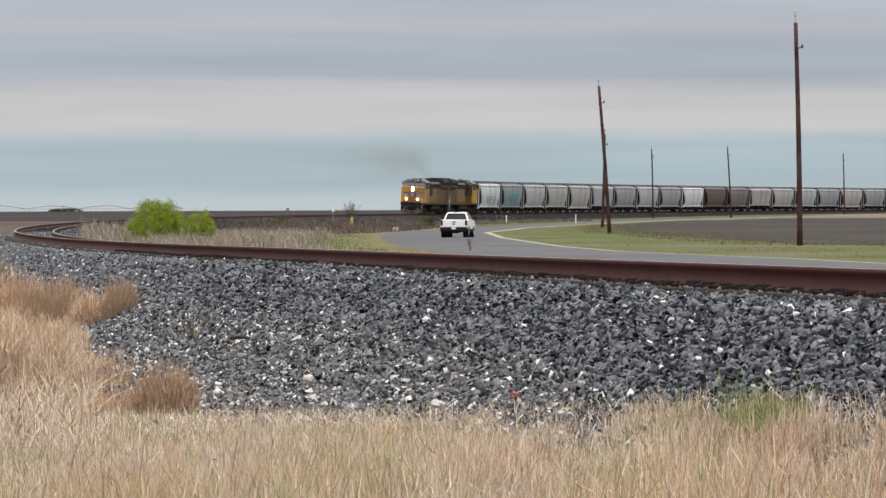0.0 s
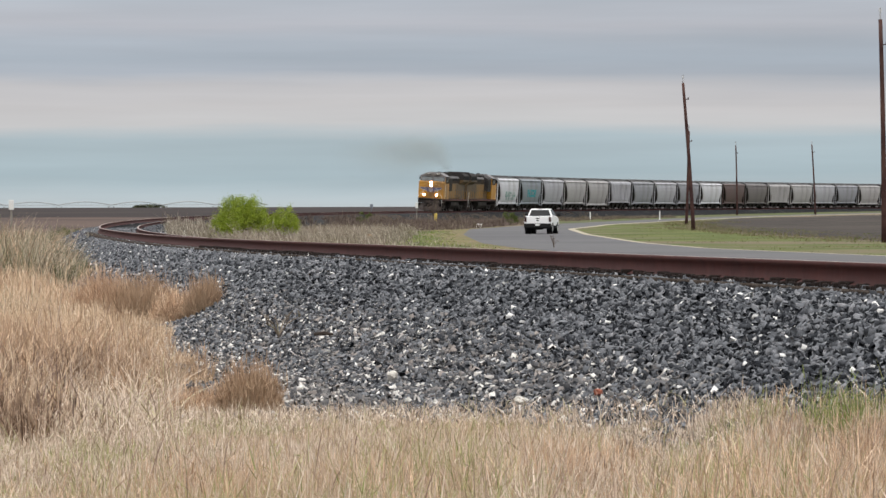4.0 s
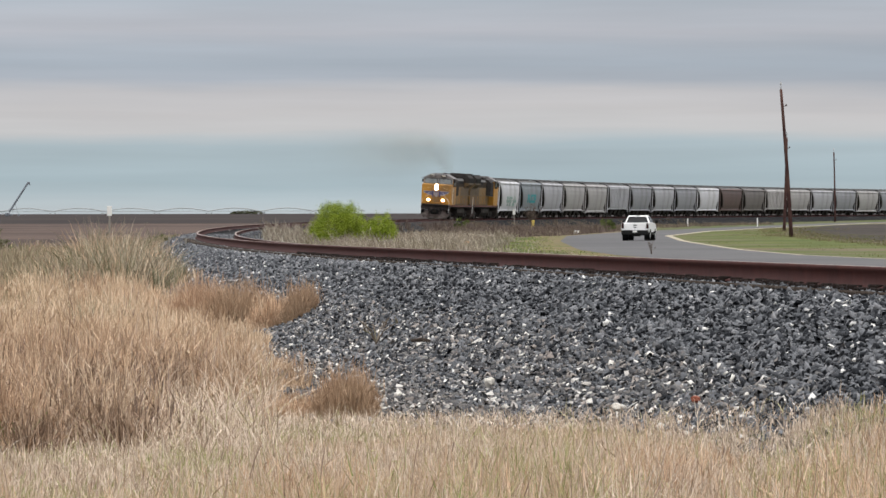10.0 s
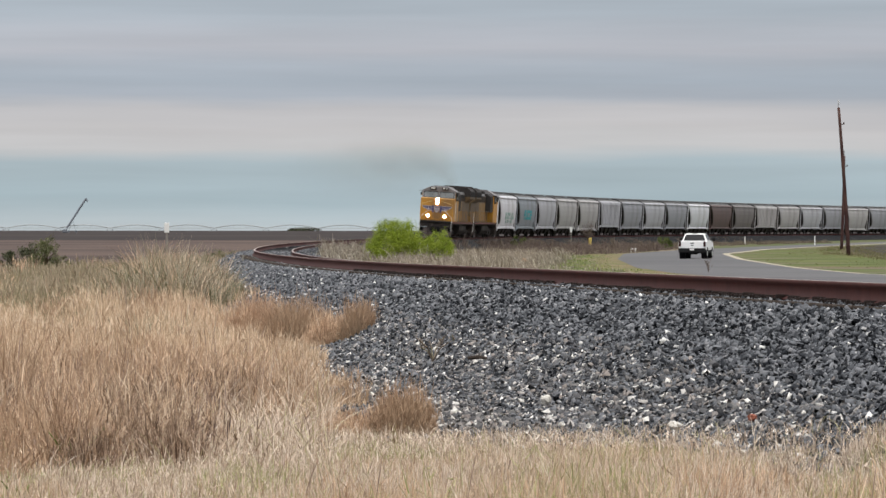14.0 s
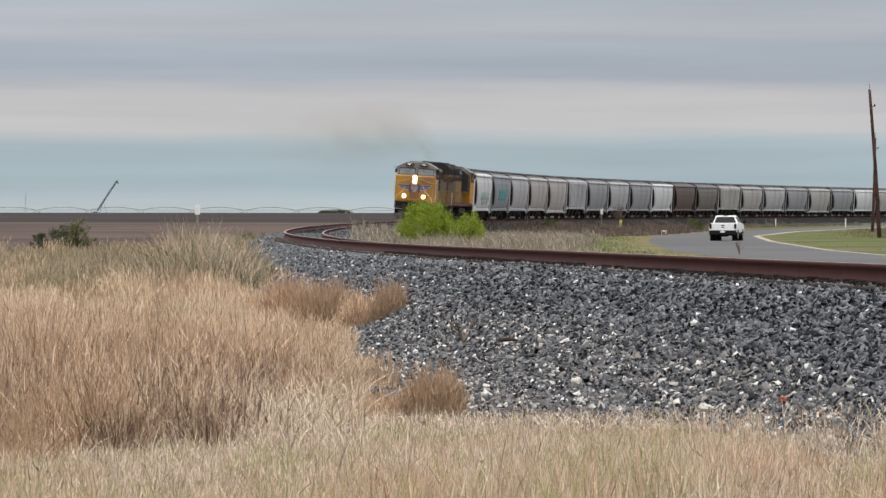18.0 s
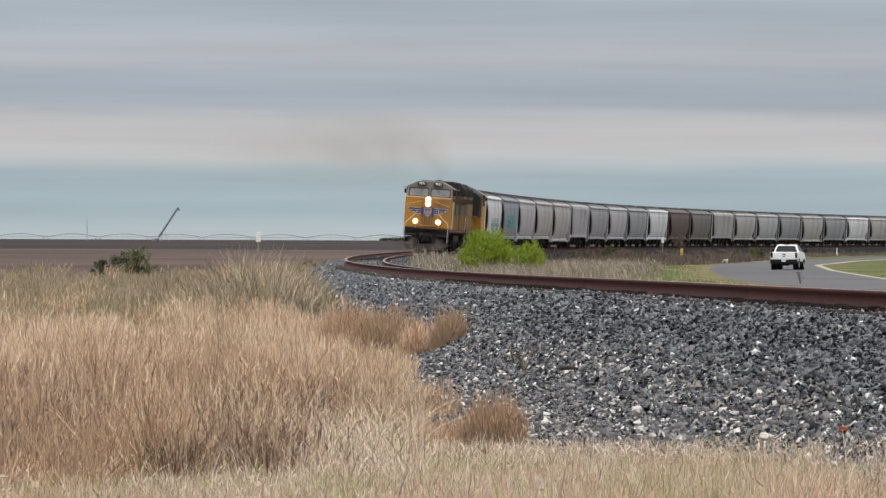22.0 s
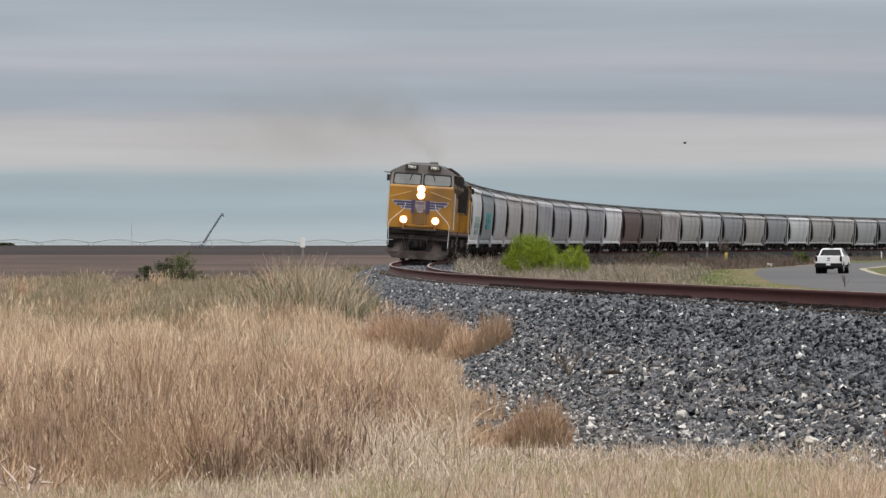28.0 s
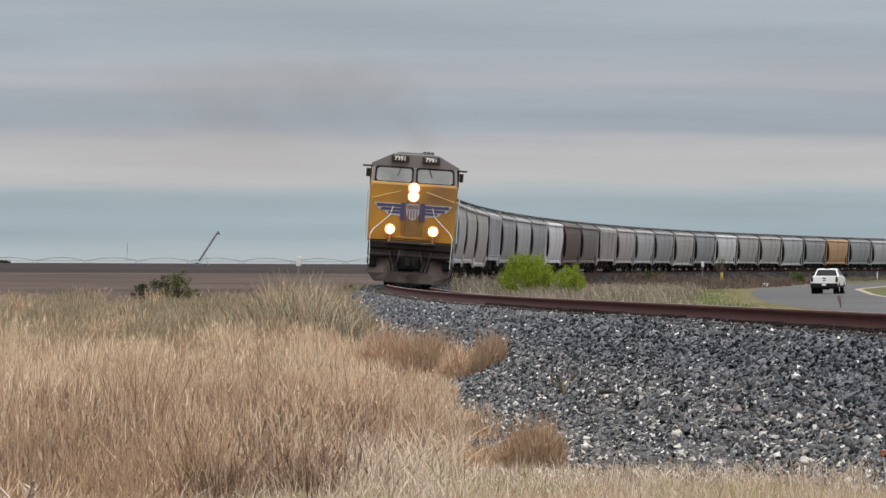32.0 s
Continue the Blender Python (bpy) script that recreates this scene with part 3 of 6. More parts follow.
def handrail(parent, points, r=0.022, mat=None, name="handrail"):
    bm = bmesh.new()
    for a, b in zip(points[:-1], points[1:]):
        rod(bm, a, b, r, n=6)
    return part(name, bm, mat or M_white, parent, "white painted handrail" if (mat is None) else "")


def locomotive(lead):
    label = "yellow and grey six-axle freight locomotive, headlights lit, leading the train" if lead else "yellow and grey six-axle freight locomotive coupled behind the leader"
    t = thing("locomotive", label, "locomotive", "locomotives of the train")
    F = 11.15
    yel = M_yellow
    bm = bmesh.new()
    box(bm, (0, 0, 1.40), (21.0, 2.95, 0.26), 0.03)
    box(bm, (0, 0, 1.2), (19.5, 1.2, 0.3))
    part("frame", bm, M_under, t)
    for y in (-1.0, 1.0):
        boxed("sill_stripe", (0, y * 1.48, 1.43), (20.4, 0.02, 0.12), M_sill, t, "thin red stripe along the sill")
    bm = bmesh.new()
    prism(bm, ((-1.45, 1.15), (1.45, 1.15), (1.45, 0.75), (1.15, 0.38), (-1.15, 0.38), (-1.45, 0.75)), 0, -3.4, 3.0)
    part("fuel_tank", bm, M_under, t)
    for x in (6.9, -6.9):
        bogie(t, x, (x - 2.0, x, x + 2.0), 0.53, 2.75)
    for w in (1, -1):
        coupler(t, w * (F - 0.35), w)
        # snow plough pilot, bent back at the foot and the sides
        bm = bmesh.new()
        x = w * (F - 0.75)
        loft(bm, [[(x - w * 0.25, -q, z0), (x, -0.85, z0), (x + w * 0.1, 0, z0), (x, 0.85, z0), (x - w * 0.25, q, z0), (x - w * 0.45, q - 0.05, z0), (x - w * 0.3, 0, z0), (x - w * 0.45, 0.05 - q, z0)] for z0, q in ((0.12, 1.2), (0.2, 1.28), (0.42, 1.46))]
             + [[(x - w * 0.4, -1.5, 0.95), (x - w * 0.2, -0.85, 0.95), (x - w * 0.12, 0, 0.62), (x - w * 0.2, 0.85, 0.95), (x - w * 0.4, 1.5, 0.95), (x - w * 0.55, 1.45, 0.95), (x - w * 0.45, 0, 0.62), (x - w * 0.55, -1.45, 0.95)]])
        part("pilot", bm, M_pilot, t, "dusty grey snow plough pilot")
        # buffer beam, anti-climber lip and step wells
        bm = bmesh.new()
        box(bm, (w * (F - 1.0), 0, 1.22), (0.45, 3.0, 0.5), 0.05)
        box(bm, (w * (F - 0.68), 0, 1.5), (0.28, 1.7, 0.09), 0.02)
        for y in (-1.0, 1.0):
            for z in (0.45, 0.8):
                box(bm, (w * (F - 1.35), y * 1.38, z), (0.5, 0.3, 0.04))
            box(bm, (w * (F - 1.05), y * 0.55, 0.98), (0.1, 0.12, 0.2), 0.02)
            rod(bm, (w * (F - 0.72), y * 0.34, 1.22), (w * (F - 0.65), y * 0.5, 0.62), 0.035, n=6)
            rod(bm, (w * (F - 0.72), y * 0.75, 1.2), (w * (F - 0.65), y * 0.62, 0.66), 0.035, n=6)
        rod(bm, (w * (F - 0.76), -1.45, 1.06), (w * (F - 0.76), 1.45, 1.06), 0.03, n=6)
        beam = part("buffer_beam", bm, M_beam, t)
        # solid black boxes stand in for shade in coupler pocket and step wells
        boxed("coupler_pocket", (w * (F - 0.8), 0, 0.78), (0.28, 0.8, 0.5), M_black, beam, "black block for the shaded coupler pocket", 0.08)
        for y in (-1.0, 1.0):
            boxed("step_well", (w * (F - 0.95), y * 1.3, 0.78), (0.2, 0.28, 0.3), M_black, beam, "", 0.03)
            bm = bmesh.new()
            for k in (0.5, 0.62, 0.74):
                rod(bm, (w * (F - 0.74), y * k, 1.2), (w * (F - 0.6), y * (k - 0.06), 0.8), 0.022, n=6)
                rod(bm, (w * (F - 0.6), y * (k - 0.06), 0.8), (w * (F - 0.62), y * (k - 0.14), 0.5), 0.022, n=6)
            part("brake_hose", bm, M_black, beam)
    # nose: a wide box with bevelled corners that slopes back above
    bm = bmesh.new()
    def nose_ring(x, half, z0, z1, c):
        return [(x, -half, z0), (x, half, z0), (x, half, z1 - c), (x, half - c, z1), (x, -half + c, z1), (x, -half, z1 - c)]
    loft(bm, [nose_ring(8.2, 1.53, 1.52, 3.60, 0.05), nose_ring(9.85, 1.53, 1.52, 3.59, 0.05), nose_ring(10.03, 1.52, 1.54, 3.55, 0.05), nose_ring(10.08, 1.48, 1.58, 3.5, 0.06)])
    part("nose", bm, yel, t, "yellow wide nose")
    bm = bmesh.new()
    box(bm, (10.1, 0, 2.35), (0.035, 0.46, 1.25), 0.01)
    box(bm, (10.095, 0.32, 2.3), (0.05, 0.1, 1.05), 0.01)
    box(bm, (10.095, -0.32, 2.3), (0.05, 0.1, 1.05), 0.01)
    # the recess's shade is put into the leader's darker door colour
    part("nose_door", bm, material("shaded_nose_recess", (0.24, 0.12, 0.03), (0.15, 0.08, 0.03), rough=0.6, scale=4) if lead else M_yellow, t, "darker recessed nose door")
    boxed("nose_plate", (10.1, 0, 1.68), (0.06, 1.45, 0.08), M_yellow, t, "", 0.01)
    # winged shield, drawn as plain bars
    for y in (-1.0, 1.0):
        bm = bmesh.new()
        prism(bm, [(y * p, z) for p, z in ((0.26, 2.86), (1.38, 2.86), (1.22, 2.62), (1.0, 2.58), (0.9, 2.46), (0.5, 2.42), (0.26, 2.42))], 0, 10.07, 10.094)
        wing = part("emblem_wing", bm, M_shield, t, "navy and white winged emblem")
        for p0, p1, z, h in ((0.30, 1.28, 2.775, 0.105), (0.30, 1.12, 2.65, 0.09), (0.30, 0.86, 2.54, 0.08)):
            boxed("emblem_bar", (10.093, y * (p0 + p1) / 2, z), (0.014, p1 - p0, h), M_navy, wing)
        boxed("nose_band", (10.125, y * 0.35, 2.58), (0.02, 0.17, 0.62), M_navy, t, "dark navy band over the nose door recess", 0.004)
    bm = bmesh.new()
    prism(bm, ((-0.22, 2.86), (0.22, 2.86), (0.24, 2.58), (0.16, 2.36), (0, 2.28), (-0.16, 2.36), (-0.24, 2.58)), 0, 10.12, 10.135)
    shield = part("emblem_shield", bm, M_shield, t, "striped shield emblem")
    boxed("shield_band", (10.137, 0, 2.75), (0.012, 0.40, 0.14), M_shield_dark, shield)
    for y in (-0.15, -0.05, 0.05, 0.15):
        boxed("shield_stripe", (10.137, y, 2.51), (0.012, 0.045, 0.28), M_shield_dark, shield)
    # cab with a front that leans back, and its roof
    bm = bmesh.new()
    sec = lambda x, lift_: [(x, -1.54, 1.52), (x, 1.54, 1.52), (x, 1.56, 3.6), (x, 1.50, 4.18 + lift_), (x, -1.50, 4.18 + lift_), (x, -1.56, 3.6)]
    loft(bm, [sec(6.0, 0), sec(8.7, 0), [(9.0, -1.54, 1.52), (9.0, 1.54, 1.52), (9.0, 1.55, 3.6), (8.72, 1.49, 4.2), (8.72, -1.49, 4.2), (9.0, -1.55, 3.6)]])
    cab = part("cab", bm, yel, t, "yellow cab")
    bm = bmesh.new()
    rr = lambda x, k: [(x, -1.56, 4.15), (x, 1.56, 4.15), (x, 1.56, 4.23), (x, 1.0, 4.53 + k), (x, 0.8, 4.63 + k), (x, -0.8, 4.63 + k), (x, -1.0, 4.53 + k), (x, -1.56, 4.23)]
    loft(bm, [rr(5.9, 0), rr(8.6, 0), rr(8.82, -0.03)])
    part("cab_roof", bm, M_cab_grey, t, "sooty grey cab roof")
    bm = bmesh.new()
    loft(bm, [[(9.02, -1.53, 3.56), (9.02, 1.53, 3.56), (9.06, 1.53, 3.60), (9.06, -1.53, 3.60)], [(8.74, -1.47, 4.20), (8.74, 1.47, 4.20), (8.78, 1.47, 4.24), (8.78, -1.47, 4.24)]])
    part("windshield_surround", bm, M_cab_grey, t, "grey windshield surround")
    for y in (-1.0, 1.0):
        def pane(grow, fwd):
            b = bmesh.new()
            lo, hi = 3.63 - grow, 4.10 + grow
            xl, xh = 9.045 - (lo - 3.6) * 0.466, 9.045 - (hi - 3.6) * 0.466
            a0, a1 = 0.10 - grow, 1.36 + grow
            pts = [(a0 + 0.06, lo), (a1 - 0.06, lo), (a1, lo + 0.07), (a1 - 0.02, hi - 0.07), (a1 - 0.09, hi), (a0 + 0.06, hi), (a0, hi - 0.07), (a0, lo + 0.07)]
            r1 = [(9.045 - (z - 3.6) * 0.466 + fwd, y * p, z) for p, z in pts]
            r0 = [(q[0] - 0.05, q[1], q[2]) for q in r1]
            loft(b, [r0, r1])
            return b
        ws = part("windshield", pane(0.0, 0.075), M_glass, t, "dark glass windshield")
        part("window_gasket", pane(0.06, 0.064), M_black, ws)
        rod_b = bmesh.new()
        rod(rod_b, (8.92, y * 0.5, 4.12), (9.04, y * 0.62, 3.84), 0.015, n=5)
        part("wiper", rod_b, M_black, ws)
        nb = boxed("number_board", (8.88, y * 0.55, 4.44), (0.16, 0.62, 0.25), M_number, t, "black lit number board", 0.02)
        if lead:
            text_part("7991", 0.215, Matrix.Translation((8.965, y * 0.55, 4.44)) @ Matrix(((0, 0, 1, 0), (1, 0, 0, 0), (0, 1, 0, 0), (0, 0, 0, 1))), M_figures, nb)
        boxed("cab_side_panel", (7.4, y * 1.555, 3.78), (2.7, 0.03, 0.8), M_grime, t, "sooty dark upper cab side", 0.01)
        boxed("side_window", (7.6, y * 1.578, 3.8), (1.3, 0.03, 0.52), M_glass, t, "glass cab side window", 0.01)
        boxed("sunshade", (7.7, y * 1.72, 4.16), (1.7, 0.30, 0.035), M_cab_grey, t, "grey cab window sunshade", 0.01)
        boxed("mirror", (8.6, y * 1.66, 3.9), (0.05, 0.14, 0.3), M_soot_shade, t, "", 0.01)
        # ditch lights on the front platform
        bm = bmesh.new()
        rod(bm, (10.2, y * 0.76, 1.95), (10.36, y * 0.76, 1.95), 0.15, 0.16, 16)
        rod(bm, (10.28, y * 0.76, 1.5), (10.28, y * 0.76, 1.85), 0.04, n=6)
        dl = part("ditch_light", bm, M_rim if lead else M_under, t, "round ditch light, lit" if lead else "round ditch light")
        bm = bmesh.new()
        rod(bm, (10.36, y * 0.76, 1.95), (10.385, y * 0.76, 1.95), 0.125, n=16)
        part("lens", bm, M_lamp if lead else M_glass, dl)
        bm = bmesh.new()
        rod(bm, (10.352, y * 0.76, 1.95), (10.37, y * 0.76, 1.95), 0.185, n=18)
        part("reflector", bm, M_halo if lead else M_under, dl, "glowing ring that imitates the lamp's warm halo" if lead else "")
        # front handrails
        handrail(t, ((10.5, y * 1.42, 0.7), (10.5, y * 1.45, 1.72), (10.35, y * 1.36, 1.9), (10.22, y * 0.78, 2.45), (10.2, y * 0.7, 2.75)), 0.013)
        handrail(t, ((10.16, y * 1.46, 3.0), (10.17, y * 0.45, 3.3)), 0.013, M_pale_rail)
        # grab irons on the cab corner
        handrail(t, ((9.1, y * 1.62, 1.6), (9.1, y * 1.62, 3.3)), 0.02)
    bm = bmesh.new()
    box(bm, (10.05, 0, 3.27), (0.14, 0.36, 0.62), 0.04)
    hl = part("headlight", bm, M_rim, t, "twin headlight, lit" if lead else "twin headlight")
    for z in (3.13, 3.41):
        bm = bmesh.new()
        rod(bm, (10.11, 0, z), (10.14, 0, z), 0.145, n=16)
        part("lens", bm, M_lamp if lead else M_glass, hl)
        bm = bmesh.new()
        rod(bm, (10.105, 0, z), (10.126, 0, z), 0.20, n=18)
        part("reflector", bm, M_halo if lead else M_under, hl, "glowing ring that imitates the lamp's warm halo" if lead else "")
    # roof fittings of the cab
    bm = bmesh.new()
    box(bm, (7.3, 0, 4.65), (1.3, 1.35, 0.1), 0.04)
    part("air_conditioner", bm, M_grey_roof, t)
    bm = bmesh.new()
    for y, l in ((-0.14, 0.5), (0.0, 0.6), (0.14, 0.45)):
        rod(bm, (6.4, y + 0.45, 4.70), (6.4 + l, y + 0.45, 4.72), 0.03, 0.07, 8)
    rod(bm, (6.4, 0.25, 4.68), (6.4, 0.65, 4.68), 0.03, n=6)
    rod(bm, (6.4, 0.45, 4.58), (6.4, 0.45, 4.7), 0.03, n=6)
    part("horn", bm, M_soot_shade, t)
    # long hood behind the cab
    bm = bmesh.new()
    hs = lambda x, h: [(x, -0.98, 1.52), (x, 0.98, 1.52), (x, 1.0, 3.75), (x, 0.86, h), (x, -0.86, h), (x, -1.0, 3.75)]
    loft(bm, [hs(-6.0, 4.2), hs(6.0, 4.2)])
    part("long_hood", bm, M_yellow_grimy_shade, t, "yellow engine hood darkened by soot and painted shade")
    bm = bmesh.new()
    loft(bm, [[(x, -1.0, 4.0), (x, 1.0, 4.0), (x, 0.84, 4.28), (x, -0.84, 4.28)] for x in (-6.0, 5.9)])
    part("hood_roof", bm, M_grey_roof, t, "sooty grey hood roof")
    bm = bmesh.new()
    loft(bm, [[(x, -1.5, 2.5), (x, 1.5, 2.5), (x, 1.5, 4.0), (x, 1.1, 4.3), (x, -1.1, 4.3), (x, -1.5, 4.0)] for x in (3.2, 5.7)])
    # cabinet coloured black, painting in the shaded recess behind the cab
    part("equipment_cabinet", bm, M_soot_shade, t, "equipment cabinet coloured black for the shaded recess behind the cab")
    bm = bmesh.new()
    loft(bm, [[(x, -1.0, 1.52), (x, 1.0, 1.52), (x, 1.0, 3.3), (x, 1.52, 3.7 + k), (x, 1.52, 3.86), (x, -1.52, 3.86), (x, -1.52, 3.7 + k), (x, -1.0, 3.3)] for x, k in ((-10.1, 0.0), (-5.6, 0.0))])
    housing = part("radiator_housing", bm, M_yellow_grimy_shade, t, "soot-stained yellow winged radiator housing")
    bm = bmesh.new()
    loft(bm, [[(x, -1.52, 3.862), (x, 1.52, 3.862), (x, 1.52, 4.4), (x, 1.2, 4.68), (x, -1.2, 4.68), (x, -1.52, 4.4)] for x in (-10.1, -5.6)])
    part("radiator_roof", bm, M_soot_shade, housing, "soot-black radiator top")
    for y in (-1.0, 1.0):
        boxed("radiator_grille", (-7.9, y * 1.53, 4.1), (3.9, 0.04, 0.4), M_black, t, "soot-black radiator grille", 0.01)
        boxed("intake_grille", (4.4, y * 1.51, 3.6), (1.8, 0.03, 0.6), M_soot_shade, t, "black intake grille", 0.01)
        boxed("hood_upper_panel", (-1.3, y * 1.0, 3.74), (8.6, 0.05, 0.6), M_grime, t, "soot-browned upper hood side", 0.01)
        for x in (-4.8, -3.4, -2.0, -0.6, 0.8, 2.2):
            boxed("hood_door", (x, y * 1.005, 2.5), (1.3, 0.03, 1.7), M_yellow_grimy_shade if x < -2 else M_yellow_mid, t, "", 0.01)
        boxed("hood_vent", (-2.2, y * 1.03, 3.88), (4.5, 0.04, 0.3), M_black, t, "black hood vent", 0.01)
        pts = [(-10.4, y * 1.46, 2.55), (3.0, y * 1.46, 2.55)]
        hr = handrail(t, pts, 0.02, M_yellow_grimy_shade)
        for x in np.linspace(-10.4, 3.0, 10):
            handrail(hr, ((float(x), y * 1.46, 1.52), (float(x), y * 1.46, 2.55)), 0.016, M_yellow, "stanchion")
        handrail(t, ((-11.0, y * 1.42, 0.6), (-11.0, y * 1.45, 2.4)), 0.022)
    bm = bmesh.new()
    box(bm, (-8.0, 0, 4.71), (3.6, 2.2, 0.08), 0.02)
    part("fan_deck", bm, M_soot_shade, t)
    for x in (-8.9, -7.1):
        bm = bmesh.new()
        rod(bm, (x, 0, 4.72), (x, 0, 4.84), 0.75, 0.72, 20)
        part("radiator_fan", bm, M_soot_shade, t)
    bm = bmesh.new()
    box(bm, (0.6, 0, 4.42), (1.2, 0.7, 0.3), 0.05)
    part("exhaust_stack", bm, M_soot_shade, t, "soot-black exhaust stack")
    t.scale = (1.0, 1.0, 1.015)
    bm = bmesh.new()
    box(bm, (3.6, 0, 4.4), (1.6, 1.5, 0.28), 0.06)
    part("brake_blower", bm, M_soot_shade, t)
    return t


lead = locomotive(True)
second = locomotive(False)
# the second unit runs cab rearward
for piece in second.children:
    piece.matrix_basis = pose(0, 0, 0, 0, 0, 180) @ piece.matrix_basis
MOVING += [(lead, LOCO / 2 - 1.1), (second, LOCO * 1.5 - 1.1)]


# covered hoppers
def car_paint(name, a, b, stain):
    return material(name, a, b, rough=0.6, scale=0.8, spread=0.7, coarse=stain, coarse_scale=0.55, coarse_at=(0.52, 0.8), bump=0.05, bump_scale=1.0, streak=tuple(0.62 * v for v in stain))


PAINTS = {
    "light grey": car_paint("light_grey_hopper_paint", (0.367, 0.366, 0.404), (0.313, 0.316, 0.345), (0.230, 0.225, 0.237)),
    "warm grey": car_paint("warm_grey_hopper_paint", (0.356, 0.343, 0.350), (0.298, 0.286, 0.290), (0.219, 0.205, 0.201)),
    "mid grey": car_paint("mid_grey_hopper_paint", (0.262, 0.266, 0.297), (0.210, 0.214, 0.242), (0.157, 0.153, 0.163)),
    "blue grey": car_paint("blue_grey_hopper_paint", (0.212, 0.236, 0.265), (0.172, 0.197, 0.224), (0.141, 0.148, 0.161)),
    "off-white": car_paint("off_white_hopper_paint", (0.565, 0.569, 0.610), (0.487, 0.493, 0.530), (0.370, 0.361, 0.370)),
    "dark brown": car_paint("dark_brown_hopper_paint", (0.085, 0.045, 0.042), (0.065, 0.036, 0.034), (0.05, 0.036, 0.034)),
    "brownish grey": car_paint("brownish_grey_hopper_paint", (0.136, 0.118, 0.116), (0.106, 0.094, 0.094), (0.081, 0.071, 0.071)),
    "rusty orange": car_paint("rusty_orange_hopper_paint", (0.44, 0.26, 0.13), (0.37, 0.22, 0.12), (0.28, 0.19, 0.12)),
}
M_car_roof = material("sooty_car_roof", (0.12, 0.12, 0.122), (0.085, 0.083, 0.083), rough=0.75, scale=1.0, coarse=(0.06, 0.058, 0.056), coarse_scale=0.5)
M_runboard = material("dull_roof_walk", (0.14, 0.14, 0.145), (0.09, 0.09, 0.09), rough=0.8, scale=2)
M_teal = material("teal_spray_paint", (0.02, 0.30, 0.32), (0.03, 0.22, 0.26), rough=0.6, scale=4)
M_pale_spray = material("faded_green_spray_paint", (0.22, 0.34, 0.31), (0.30, 0.38, 0.36), rough=0.6, scale=4)


def hopper(paint, form="round"):
    mat = PAINTS[paint]
    flat_sided = form == "flat"
    t = thing("covered_hopper_car", f"{paint} {'flat-sided' if flat_sided else 'round-sided'} covered grain hopper car with dark running gear", "railway car", "hopper cars of the train")
    # levels from the sill to the eaves: height, half width, half length; the ends slope in towards the foot
    if flat_sided:
        foot, levels = 1.22, ((1.22, 1.42, 6.6), (1.4, 1.56, 6.65), (2.2, 1.57, 6.9), (3.2, 1.57, 7.35), (3.9, 1.57, 7.7), (4.1, 1.5, 7.8))
    else:
        foot = 0.82 if form == "low" else 1.04
        levels = ((foot, 1.34, 6.15), (1.3, 1.46, 6.22), (1.8, 1.55, 6.42), (2.4, 1.6, 6.74), (3.0, 1.61, 7.1), (3.5, 1.57, 7.42), (3.85, 1.48, 7.66), (4.04, 1.41, 7.8))
    bm = bmesh.new()
    loft(bm, [[(-l, -w + 0.12, z), (-l + 0.1, -w, z), (l - 0.1, -w, z), (l, -w + 0.12, z), (l, w - 0.12, z), (l - 0.1, w, z), (-l + 0.1, w, z), (-l, w - 0.12, z)] for z, w, l in levels])
    part("body", bm, mat, t, smooth=False)
    bm = bmesh.new()
    loft(bm, [[(-l, -w, z), (l, -w, z), (l, w, z), (-l, w, z)] for z, w, l in ((4.24, 1.26, 7.87), (4.38, 1.05, 7.88), (4.46, 0.75, 7.88), (4.5, 0.35, 7.88))])
    part("roof", bm, M_car_roof, t, "dull dark grey roof")
    for y in (-1.0, 1.0):
        # eaves that lean outwards and catch the sky
        bm = bmesh.new()
        prism(bm, [(y * p, z) for p, z in ((1.2, 4.0), (1.5, 4.0), (1.53, 4.06), (1.47, 4.16), (1.25, 4.28), (1.15, 4.28))], 0, -7.95, 7.95)
        part("top_chord", bm, mat, t)
        bm = bmesh.new()
        out = 1.46 if flat_sided else 1.37
        prism(bm, [(y * p, foot + z) for p, z in ((out - 0.12, 0.17), (out + 0.01, 0.15), (out + 0.09, 0.05), (out + 0.09, -0.1), (out - 0.05, -0.1))], 0, -6.6, 6.6)
        part("side_sill", bm, mat, t)
        boxed("roof_walk", (0, y * 0.62, 4.62), (16.4, 0.42, 0.05), M_runboard, t, "dull grey roof walkway")
        if flat_sided:
            for x in np.linspace(-6.2, 6.2, 12):
                boxed("side_post", (float(x), y * 1.60, 2.7), (0.1, 0.06, 2.4), mat, t)
    for x in (-5.4, -1.8, 1.8, 5.4):
        bm = bmesh.new()
        rod(bm, (x, 0, 4.44), (x, 0, 4.60), 0.36, 0.34, 12)
        part("roof_hatch", bm, M_runboard, t)
    for w in (-1, 1):
        # end framing: slope sheet, bolster webs, corner posts, platform and ladder
        # slope sheet coloured dark to paint in the shade between the cars
        bm = bmesh.new()
        loft(bm, [[(w * (l + 0.03), -v + 0.05, z), (w * (l + 0.03), v - 0.05, z), (w * (l - 0.03), v - 0.05, z), (w * (l - 0.03), -v + 0.05, z)] for z, v, l in levels])
        part("slope_sheet", bm, M_under, t)
        boxed("end_platform", (w * 7.6, 0, 1.0), (1.5, 2.5, 0.14), M_under, t, "", 0.02)
        boxed("crossover_walk", (w * 8.0, 0, 4.52), (0.6, 2.2, 0.04), M_runboard, t)
        for y in (-1.0, 1.0):
            bm = bmesh.new()
